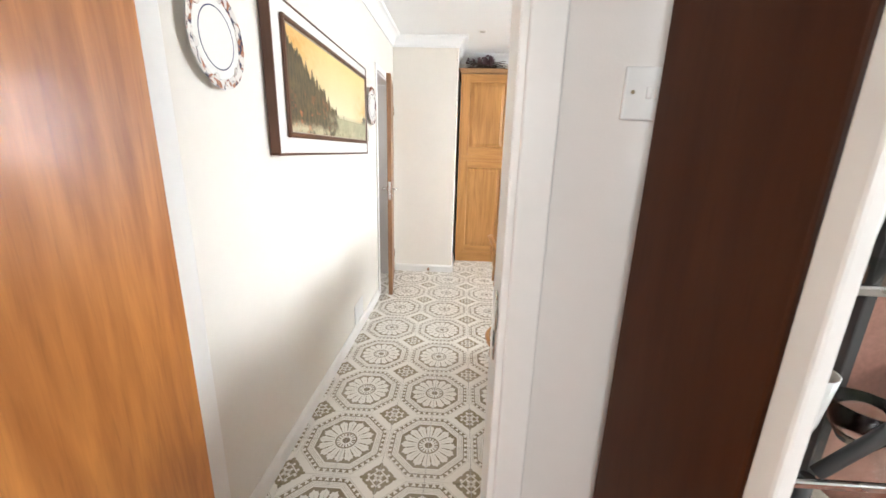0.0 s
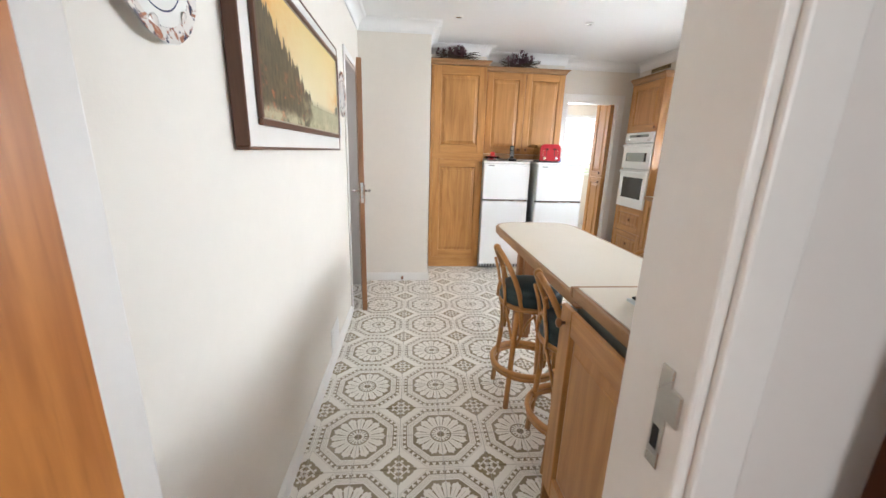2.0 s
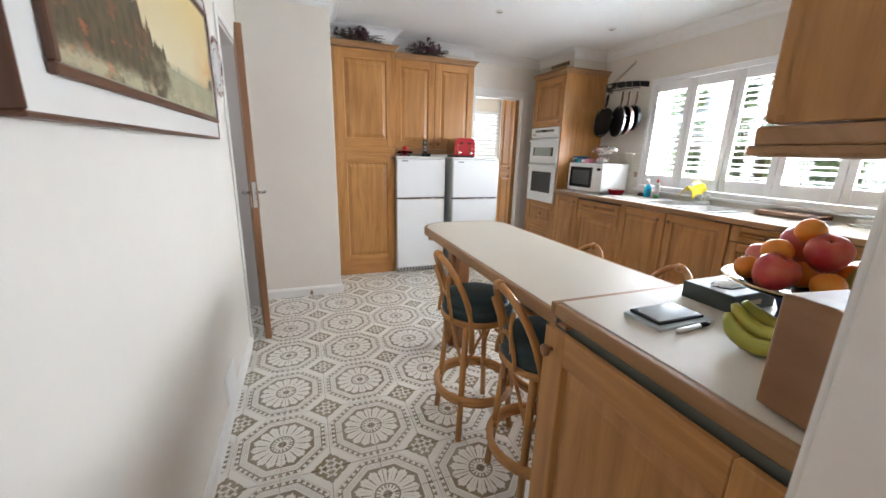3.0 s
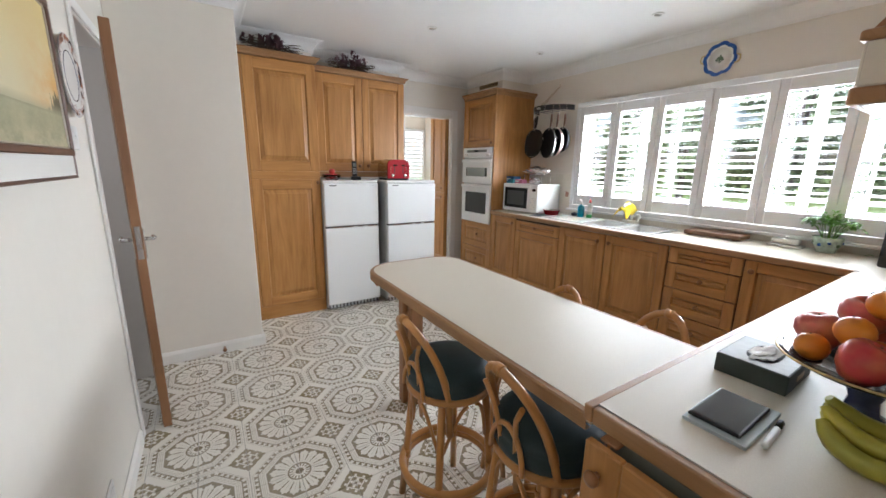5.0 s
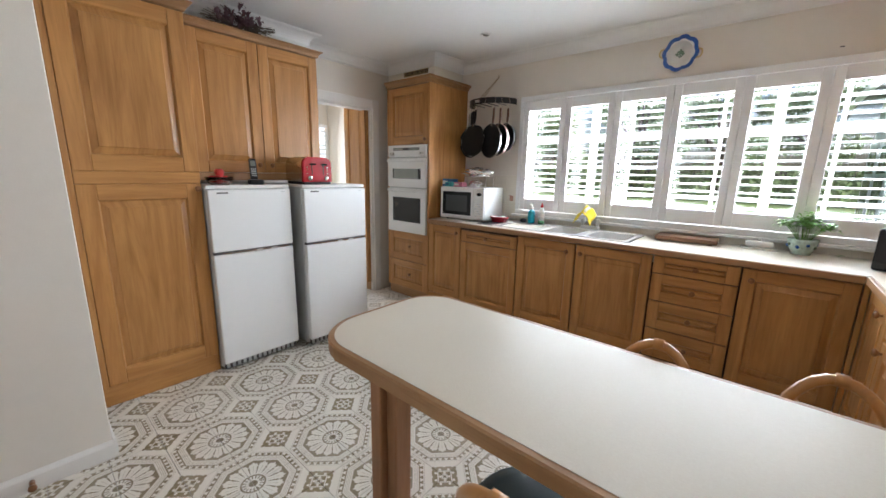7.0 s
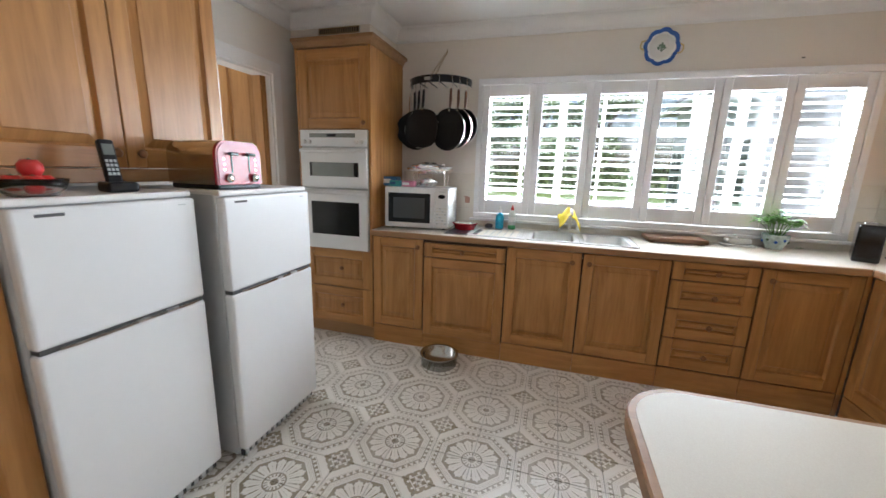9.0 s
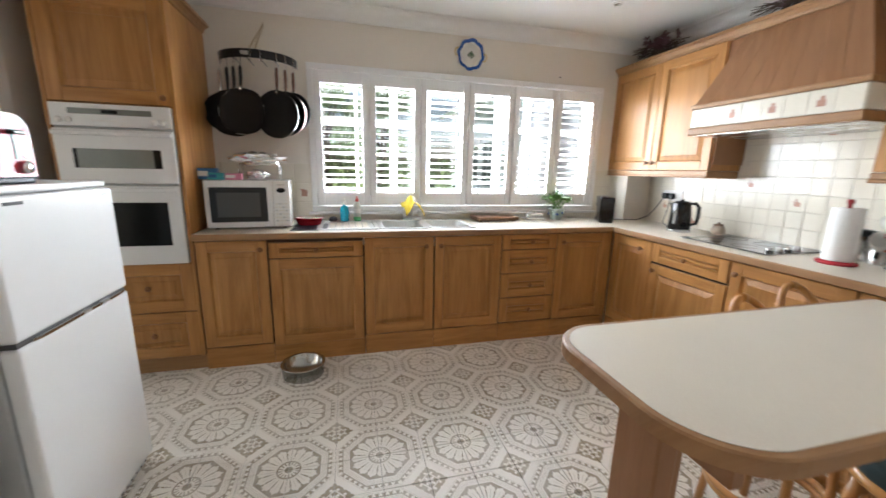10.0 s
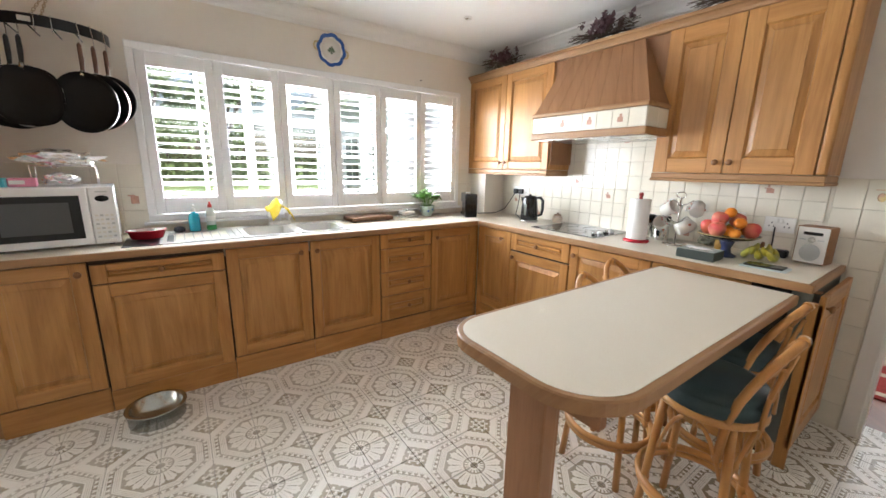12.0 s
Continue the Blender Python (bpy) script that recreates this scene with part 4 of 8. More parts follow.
    for i in range(8):
        tl = part("tile", B().box(xb0 + i * tw + 0.0015, f - 0.001, 1.625, xb0 + (i + 1) * tw - 0.0015, f + 0.004, 1.731, 0.0015), WALL_TILE, hood)
        if i in (2, 4, 6):
            c = xb0 + (i + 0.5) * tw
            bb = B().box(c - 0.018, f - 0.0022, 1.655, c + 0.02, f - 0.0008, 1.685, 0.0005)
            bb.box(c - 0.006, f - 0.0022, 1.685, c + 0.012, f - 0.0008, 1.703, 0.0005)
            part("motif", bb, MOTIF, tl, "small painted figure motif")
    for i in range(2):
        part("tile", B().box(xb1 - 0.001, f + 0.008 + i * 0.128, 1.625, xb1 + 0.004, f + 0.133 + i * 0.128, 1.731, 0.001), WALL_TILE, hood)
        part("tile", B().box(xb0 - 0.004, f + 0.008 + i * 0.128, 1.625, xb0 + 0.001, f + 0.133 + i * 0.128, 1.731, 0.001), WALL_TILE, hood)
    part("moulding", B("x").box(xb0 - 0.010, f - 0.010, 1.575, xb1 + 0.010, 0.018, 1.621, 0.008, "x", 2), OAK_EDGE, hood)
    part("filter", B().box(0.06, f + 0.02, 1.572, 0.96, dp - 0.01, 1.5755, 0), STEEL, hood, "steel underside filter")
    part("lining", B("z").box(0.0, 0.02, 1.40, 0.012, dp, 1.76, 0.001), OAK_HOOD, hood)


hob_wall_units()


# ---- fridges ----
def fridge(m, w, label):
    root = thing("fridge_freezer", label, "fridge", m, "two fridge freezers")
    h, d, zs = 1.255, 0.57, 0.825
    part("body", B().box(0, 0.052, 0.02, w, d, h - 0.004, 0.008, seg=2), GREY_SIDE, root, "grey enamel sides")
    part("top_cover", B().box(-0.001, 0.02, h - 0.022, w + 0.001, d, h, 0.006, seg=2), WHITE_PLASTIC, root)
    part("door", B().box(0, 0, 0.055, w, 0.05, zs - 0.012, 0.012, seg=3), WHITE_ENAMEL, root)
    up = part("freezer_door", B().box(0, 0, zs + 0.004, w, 0.05, h - 0.026, 0.012, seg=3), WHITE_ENAMEL, root)
    part("seal", B().box(0.01, 0.008, zs - 0.012, w - 0.01, 0.05, zs + 0.004, 0), SEAL, root, "dark gap with recessed grip")
    gp = B("x").loft([[(x, -0.001 - q, zs - 0.010), (x, 0.02, zs - 0.010), (x, 0.02, zs - 0.002), (x, -0.001 - q, zs - 0.002)] for x, q in ((w * 0.10, 0.0), (w * 0.16, 0.006), (w * 0.86, 0.006), (w * 0.94, 0.0))])
    part("grip", gp, STEEL, root, "grey grip strip")
    part("badge", B().box(0.055, -0.0015, h - 0.052, 0.125, 0.001, h - 0.043, 0.0003), SEAL, up, "small grey maker's badge")
    part("badge", B().box(w - 0.075, -0.0015, h - 0.05, w - 0.045, 0.001, h - 0.046, 0.0003), GREY_SIDE, up)
    part("kick_grille", B().box(0.012, 0.03, 0.012, w - 0.012, 0.05, 0.052, 0.002), SEAL, root, "dark ventilated kick strip")
    for i in range(14):
        x = 0.02 + i * (w - 0.04) / 14
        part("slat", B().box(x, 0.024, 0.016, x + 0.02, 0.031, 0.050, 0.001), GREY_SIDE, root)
    for fx in (0.04, w - 0.04):
        part("foot", B().lathe([(0.018, 0), (0.018, 0.02)], 10, fx, 0.1), SEAL, root)
        part("foot", B().lathe([(0.018, 0), (0.018, 0.02)], 10, fx, d - 0.06), SEAL, root)


fridge(pose(0.745, 4.945, 0), 0.560, "white fridge freezer beside the larder cabinet")
fridge(pose(1.372, 4.868, 0, 0, 0, 0.0), 0.575, "white fridge freezer beside the utility doorway")


# ---- bar stools ----
def bar_stool(m):
    root = thing("bar_stool", "cane bar stool with a dark teal padded seat", "stool", m, "bar stools round the table")
    sz = 0.585
    # seat ring and pad; the sitter faces +x, back rest towards -x
    part("seat_ring", B("x").tube(arc(0, 0, 0.165, 0, 345, 23, sz - 0.012), 0.016, 8, True), CANE, root)
    part("seat_base", B("x").lathe([(0.0, sz - 0.02), (0.16, sz - 0.02), (0.16, sz - 0.006), (0.0, sz - 0.006)], 24), CANE, root)
    part("seat", B().lathe([(0.0, sz - 0.004), (0.165, sz - 0.004), (0.176, sz + 0.012), (0.177, sz + 0.045), (0.170, sz + 0.050), (0.174, sz + 0.056), (0.165, sz + 0.078), (0.13, sz + 0.090), (0.0, sz + 0.096)], 28), SEAT, root, "dark teal vinyl cushion")
    for a in (45, 135, 225, 315):
        ca, sa = math.cos(radians(a)), math.sin(radians(a))
        part("leg", B("z").tube([(0.150 * ca, 0.150 * sa, sz - 0.02), (0.165 * ca, 0.165 * sa, 0.42), (0.185 * ca, 0.185 * sa, 0.20), (0.205 * ca, 0.205 * sa, 0.0)], [0.0155, 0.0155, 0.015, 0.0155], 8), CANE, root)
        # curved stay under the seat
        for da in (-1, 1):
            b2 = radians(a + da * 45)
            c2 = (0.150 * math.cos(b2), 0.150 * math.sin(b2))
            pts = []
            for i in range(7):
                t = i / 6
                r = 0.158
                an = radians(a + da * (4 + 34 * t))
                z = 0.36 + (sz - 0.04 - 0.36) * math.sin(t * math.pi / 2)
                pts.append((r * math.cos(an), r * math.sin(an), z))
            part("stay", B("z").tube(pts, 0.0075, 6), CANE, root)
        part("binding", B("z").tube([(0.186 * ca, 0.186 * sa, 0.185), (0.184 * ca, 0.184 * sa, 0.225)], 0.0195, 8), CANE, root)
    part("foot_ring", B("x").tube(arc(0, 0, 0.196, 0, 348, 29, 0.215), 0.0145, 8, True), CANE, root)
    part("foot_ring", B("x").tube(arc(0, 0, 0.190, 0, 348, 29, 0.190), 0.0135, 8, True), CANE, root)
    # hooped back
    pts = []
    for i in range(19):
        t = i / 18
        y = 0.148 * math.cos(math.pi * t)
        k = math.sin(math.pi * t)
        h = k ** 0.62
        z = (sz - 0.15) + (0.870 - sz + 0.15) * h
        x = -0.085 - 0.055 * k - 0.075 * h * (z - sz) / 0.29
        pts.append((x, y * (1.0 - 0.10 * (1 - k)), z))
    part("back_hoop", B("z").tube(pts, 0.0145, 8), CANE, root)
    for s in (-1, 1):
        part("back_stay", B("z").tube([(-0.150, s * 0.030, sz - 0.10), (-0.168, s * 0.036, sz + 0.06), (-0.185, s * 0.050, sz + 0.15), (-0.197, s * 0.085, sz + 0.21)], 0.0085, 6), CANE, root)
    lp = [(-0.172, 0.075 * math.cos(math.pi * i / 10), sz - 0.01 + 0.115 * math.sin(math.pi * i / 10)) for i in range(11)]
    part("back_loop", B("z").tube(lp, 0.0085, 6), CANE, root)
    part("binding", B("y").tube([(pts[9][0], -0.014, pts[9][2]), (pts[9][0], 0.014, pts[9][2])], 0.0185, 8), CANE, root)
    return root


first_stool = bar_stool(pose(0.572, 2.460, 0, 0, 0, 2))
copy_thing(first_stool, pose(0.650, 1.995, 0, 0, 0, -3))
copy_thing(first_stool, pose(0.985, 2.385, 0, 0, 0, 182))
copy_thing(first_stool, pose(1.080, 1.995, 0, 0, 0, 176))

# ---------------- things on and about the kitchen ----------------


def turned(name, mat, prof, m, label, category, n=24, group=""):
    """A single turned thing."""
    ob = part(name, B("z").lathe(prof, n), mat)
    ob.matrix_world = m
    return tagged(ob, label, category, group)


# ---- sink and tap ----
def sink():
    root = thing("sink", "white composite sink with two bowls and a drainer", "sink")
    x0, x1 = BX + 0.055, WIN - 0.085
    z = CT + 0.008

    def tray(y0, y1, depth, name):
        b = B()
        def r(o, zz, k=6, rad=0.045):
            pts = []
            for cx, cy, a in ((x1 - o - rad, y1 - o - rad, 0), (x0 + o + rad, y1 - o - rad, 90), (x0 + o + rad, y0 + o + rad, 180), (x1 - o - rad, y0 + o + rad, 270)):
                pts += arc(cx, cy, rad, a, a + 90, k, zz)
            return pts
        b.loft([r(0.0, CT + 0.0005, rad=0.03), r(0.0, z, rad=0.03), r(0.03, z), r(0.038, z - 0.006), r(0.05, z - depth), r(0.09, z - depth - 0.006)], True, False, smooth=False)
        b.bm.faces.new(b.rows[-1])
        part(name, b, SINK, root)
    tray(3.325, 3.70, 0.150, "bowl")
    tray(2.945, 3.323, 0.150, "bowl")
    tray(3.703, 4.150, 0.006, "drainer")
    for i in range(7):
        part("drainer_rib", B("x").box(x0 + 0.09, 3.77 + i * 0.05, CT + 0.0005, x1 - 0.12, 3.776 + i * 0.05, CT + 0.006, 0.002), SINK, root)
    for yy in (3.51, 3.13):
        part("waste", B().lathe([(0.0, CT - 0.1465), (0.035, CT - 0.1465), (0.04, CT - 0.1480)], 14, (x0 + x1) / 2, yy, cap=False), STEEL, root)


sink()


def tap():
    root = thing("mixer_tap", "white mixer tap standing behind the sink", "tap", pose(WIN - 0.11, 3.385, CT + 0.008))
    part("base", B().box(-0.025, -0.085, 0, 0.025, 0.085, 0.03, 0.012, seg=3), WHITE_PLASTIC, root)
    part("spout", B("z").tube([(0, 0, 0.02), (0, 0, 0.12), (-0.02, 0, 0.165), (-0.07, 0, 0.185), (-0.14, 0, 0.172), (-0.155, 0, 0.15)], 0.012, 10), WHITE_PLASTIC, root)
    for s in (-1, 1):
        b = B().lathe([(0.013, 0.02), (0.013, 0.05), (0.022, 0.055), (0.023, 0.085), (0.015, 0.092), (0.0, 0.093)], 10, 0, s * 0.065)
        part("valve", b, WHITE_PLASTIC, root)


tap()


def draped_cloth():
    b = B()
    n, m = 15, 11
    rows = []
    for i in range(n):
        u = i / (n - 1) - 0.5
        ring = []
        for j in range(m):
            v = j / (m - 1) - 0.5
            drop = 0.10 * abs(v) ** 1.2 * 1.9 + 0.05 * abs(u) ** 2
            wav = 0.012 * math.sin(9 * u + 5 * v) + 0.008 * math.sin(17 * v)
            ring.append((WIN - 0.205 + 0.20 * u + wav * 0.5, 3.400 + 0.155 * v + 0.02 * u, CT + 0.222 - drop - 0.055 * (0.5 - u) + wav))
        rows.append(ring)
    b.loft(rows, False, False, smooth=True)
    ob = part("dish_cloth", b, plain("yellow_cloth", (0.80, 0.62, 0.03), 0.85, 0, 0.12, 18, 0.5, 300, 0.001))
    ob.modifiers.new("thick", "SOLIDIFY").thickness = 0.004
    tagged(ob, "crumpled yellow dish cloth hung over the tap", "cloth")


draped_cloth()

CLEAR_BLUE = plain("blue_soap", (0.02, 0.42, 0.62), 0.15, 0, 0.05)
CLEAR_PLASTIC = plain("clear_plastic", (0.62, 0.66, 0.62), 0.12, 0, 0.05)
GREEN_LIQUID = plain("green_liquid", (0.10, 0.42, 0.16), 0.15, 0, 0.05)
RED_PLASTIC = plain("red_plastic", (0.55, 0.03, 0.03), 0.3, 0, 0.05)
RED_ENAMEL = plain("red_enamel", (0.42, 0.018, 0.03), 0.18, 0, 0.06)


def pump_bottle():
    root = thing("soap_dispenser", "clear pump bottle of bright blue hand soap", "bottle", pose(3.28, 3.955, CT + 0.008))
    part("bottle", B().lathe([(0.0, 0), (0.033, 0), (0.035, 0.01), (0.035, 0.095), (0.028, 0.115), (0.012, 0.122), (0.012, 0.13), (0.0, 0.13)], 18), CLEAR_BLUE, root)
    b = B().lathe([(0.014, 0.13), (0.014, 0.148), (0.005, 0.15), (0.005, 0.175), (0.0, 0.175)], 12)
    b.tube([(0, 0, 0.172), (-0.035, 0, 0.174), (-0.045, 0, 0.166)], 0.006, 8)
    part("pump", b, WHITE_PLASTIC, root)


pump_bottle()


def squeezy_bottle():
    root = thing("washing_up_bottle", "clear washing-up bottle with a red cap", "bottle", pose(3.29, 3.853, CT + 0.008))
    part("bottle", B().lathe([(0.0, 0), (0.028, 0), (0.031, 0.012), (0.027, 0.06), (0.031, 0.10), (0.022, 0.14), (0.013, 0.155), (0.0, 0.156)], 18, sx=0.8), CLEAR_PLASTIC, root)
    part("liquid", B().lathe([(0.0, 0.0005), (0.0290, 0.0005), (0.0318, 0.012), (0.0300, 0.033), (0.0, 0.033)], 18, sx=0.81, sy=1.01), GREEN_LIQUID, root)
    part("label", B().lathe([(0.0282, 0.062), (0.0318, 0.098)], 18, sx=0.82, sy=1.02, cap=False), WHITE_PLASTIC, root)
    part("cap", B().lathe([(0.014, 0.153), (0.013, 0.172), (0.007, 0.176), (0.006, 0.192), (0.0, 0.193)], 12), RED_PLASTIC, root, "red cap")


squeezy_bottle()
sponge = tagged(part("scourer", B().lathe([(0.0, 0), (0.03, 0.0), (0.036, 0.012), (0.03, 0.028), (0.01, 0.034), (0.0, 0.034)], 14), plain("dark_scourer", (0.03, 0.035, 0.05), 0.7, 0, 0.3, 60, 0.8, 200, 0.004)), "dark blue scouring pad on the drainer", "scourer")
sponge.matrix_world = pose(3.29, 4.046, CT + 0.009)


def red_dish():
    root = thing("baking_dish", "small red oval baking dish on the worktop", "dish", pose(3.10, 4.215, CT + 0.0045))
    part("dish", B().lathe([(0.0, 0.004), (0.075, 0.004), (0.082, 0.006), (0.098, 0.048), (0.106, 0.050), (0.106, 0.056), (0.094, 0.056), (0.076, 0.012), (0.0, 0.012)], 26, sx=0.75, cap=False), RED_ENAMEL, root)
    part("lining", B().lathe([(0.0, 0.0135), (0.0755, 0.0135), (0.0935, 0.0555)], 26, sx=0.75, cap=False), STEEL, root, "pale metal inside")


red_dish()
tagged(part("trivet", B().box(2.86, 4.08, CT + 0.0005, 3.18, 4.325, CT + 0.004, 0.001), BLACK_PLASTIC), "flat black worktop mat under the red dish", "mat")


# ---- microwave, rack of foil, packets ----
MW = pose(2.945, 4.862, CT, 0, 0, -85)


def microwave():
    root = thing("microwave", "white microwave oven with a black glass door", "microwave", MW)
    w, h, d = 0.535, 0.322, 0.40
    part("case", B().box(0, 0.015, 0.012, w, d, h, 0.006, seg=2), WHITE_ENAMEL, root)
    dr = part("door", B().box(0.002, -0.012, 0.014, w - 0.115, 0.015, h - 0.002, 0.006, seg=2), WHITE_ENAMEL, root)
    part("window", B().box(0.032, -0.0140, 0.052, w - 0.150, -0.0115, h - 0.044, 0.002), DARK_GLASS, dr, "black glass window")
    part("mesh_view", B().box(0.075, -0.0146, 0.085, w - 0.195, -0.0139, h - 0.078, 0.0002), plain("grey_mesh", (0.06, 0.065, 0.065), 0.25, 0, 0.1, 200), dr)
    cp = part("control_panel", B().box(w - 0.113, -0.012, 0.014, w - 0.002, 0.015, h - 0.002, 0.006, seg=2), WHITE_ENAMEL, root)
    b = B().lathe([(0.0, 0), (0.030, 0), (0.030, 0.002), (0.0, 0.002)], 20, sy=0.55)
    b.move(pose(w - 0.057, -0.0118, h - 0.062, 90, 0, 0))
    part("display", b, DARK_GLASS, cp, "oval dark display")
    for r in range(6):
        for c in range(4):
            part("button", B().box(w - 0.098 + c * 0.022, -0.0132, 0.050 + r * 0.023, w - 0.083 + c * 0.022, -0.0118, 0.060 + r * 0.023, 0.0005), CREAM_PLASTIC if (r + c) % 3 else GREY_SIDE, cp)
    part("open_button", B().box(w - 0.095, -0.0145, 0.022, w - 0.018, -0.0118, 0.040, 0.002), WHITE_PLASTIC, cp)
    part("badge", B().box(w - 0.082, -0.0128, h - 0.030, w - 0.030, -0.0119, h - 0.023, 0.0002), GREY_SIDE, cp)
    for fx in (0.05, w - 0.05):
        for fy in (0.06, d - 0.05):
            part("foot", B().lathe([(0.014, 0), (0.014, 0.012)], 8, fx, fy), SEAL, root)


microwave()


def crumple(seed, sx, sy, sz, n=3):
    """A crumpled lump."""
    random.seed(seed)
    b = B()
    bmesh.ops.create_icosphere(b.bm, subdivisions=n, radius=1.0)
    for v in b.bm.verts:
        p = v.co.copy()
        q = noise.noise(p * 2.6 + Vector((seed, 0, 0))) * 0.42 + abs(noise.noise(p * 5.3 + Vector((0, seed, 0)))) * 0.55 - 0.15
        v.co = Vector((p.x * sx * (1 + q), p.y * sy * (1 + q), p.z * sz * (1 + 1.2 * q)))
    return b


def foil_rack():
    mt = CT + 0.288
    root = thing("wire_rack", "wire cooling rack standing on the microwave", "rack", MW @ pose(0.205, 0.13, 0.3225))
    top = 0.105
    for x in (0.0, 0.264):
        for y in (0.0, 0.16):
            part("leg", B("z").tube([(x, y, 0), (x, y, top)], 0.0032, 6), CHROME, root)
    for y in (0.0, 0.16):
        part("rail", B("x").tube([(0, y, top), (0.264, y, top)], 0.0032, 6), CHROME, root)
    for i in range(9):
        part("wire", B("y").tube([(i * 0.033, 0, top), (i * 0.033, 0.16, top)], 0.002, 5), CHROME, root)
    for sd, lab, sx, sy, sz, at in ((3, "crumpled kitchen foil parcel on the wire rack", 0.168, 0.080, 0.042, (0.115, 0.075, top + 0.040)), (9, "crumpled ball of kitchen foil under the rack", 0.075, 0.05, 0.032, (0.105, 0.06, 0.034))):
        ob = part("kitchen_foil", crumple(sd, sx, sy, sz), FOIL)
        ob.matrix_world = MW @ pose(0.205, 0.13, 0.3225) @ pose(*at)
        tagged(ob, lab, "foil")


foil_rack()


def packet(name, m, sx, sy, sz, mat, label, stripe=None):
    root = thing(name, label, "packet", m)
    part("box", B().box(0, 0, 0, sx, sy, sz, 0.004), mat, root)
    if stripe is not None:
        part("label", B().box(0.006, -0.0008, sz * 0.3, sx * 0.6, 0.002, sz * 0.75, 0), stripe, root)


BLUE_CARD = plain("blue_card", (0.03, 0.14, 0.34), 0.5, 0, 0.3, 30)
PINK_CARD = plain("pink_card", (0.70, 0.24, 0.36), 0.5, 0, 0.1, 30)
TEAL_CARD = plain("teal_card", (0.05, 0.35, 0.42), 0.4, 0, 0.2, 30)
packet("tea_packet", MW @ pose(-0.055, 0.08, 0.323, 0, 0, 4), 0.125, 0.14, 0.072, BLUE_CARD, "dark blue printed food packet on the microwave", WHITE_PLASTIC)
packet("cling_film_box", MW @ pose(0.025, 0.03, 0.323, 0, 0, -8), 0.095, 0.05, 0.045, TEAL_CARD, "teal printed packet on the microwave", BLUE_CARD)
packet("pink_packet", MW @ pose(0.125, 0.05, 0.323, 0, 0, 3), 0.105, 0.10, 0.042, PINK_CARD, "small pink box on the microwave", WHITE_PLASTIC)


# ---- pan rack ----
def pan_rack():
    root = thing("pan_rack", "half-round black wall rack for hanging pans", "pan rack")
    cx, cy, rx, ry, z = WIN, 4.545, 0.255, 0.268, 2.045
    n = 22
    rings = []
    for i in range(n + 1):
        a = radians(-90 - 180 * i / n)
        o = (cx + rx * math.cos(a) - 0.001, cy + ry * math.sin(a))
        q = (cx + (rx - 0.005) * math.cos(a) - 0.001, cy + (ry - 0.005) * math.sin(a))
        rings.append([(*o, z - 0.027), (*o, z + 0.027), (*q, z + 0.027), (*q, z - 0.027)])
    part("bar", B("y").loft(rings), BLACK_PLASTIC, root)
    part("badge", B().box(cx - rx - 0.003, cy + 0.02, z - 0.012, cx - rx + 0.002, cy + 0.07, z + 0.012, 0.001), STEEL, root, "small pale badge")
    for k in range(4):
        part("grid_bar", B("x").tube([(cx - rx * 0.85, cy - 0.14 + k * 0.09, z - 0.02), (cx, cy - 0.14 + k * 0.09, z - 0.02)], 0.004, 6), BLACK_PLASTIC, root)
    top = Vector((WIN - 0.006, 4.50, 2.295))
    for s in (-1, 1):
        a = Vector((cx - rx + 0.006, cy + s * 0.02, z + 0.02))
        m = 14
        for i in range(m):
            p, q = a.lerp(top, i / m), a.lerp(top, (i + 1) / m)
            d, up = (q - p), Vector((0, 1, 0)) if i % 2 else Vector((1, 0, 0.3)).normalized()
            mid, L = (p + q) / 2, d.length * 0.62
            dn = d.normalized()
            sd = dn.cross(up).normalized()
            pts = [mid + dn * L * math.cos(t * math.pi / 4) + sd * 0.0065 * math.sin(t * math.pi / 4) for t in range(8)]
            part("chain_link", B().tube(pts, 0.0017, 5, True), BRASS, root)
    part("hook", B().tube([(WIN - 0.001, 4.50, 2.31), (WIN - 0.018, 4.50, 2.31), (WIN - 0.02, 4.50, 2.295), (WIN - 0.008, 4.50, 2.287)], 0.0025, 6), BRASS, root)
    return cx, cy, rx, ry, z


RK = pan_rack()


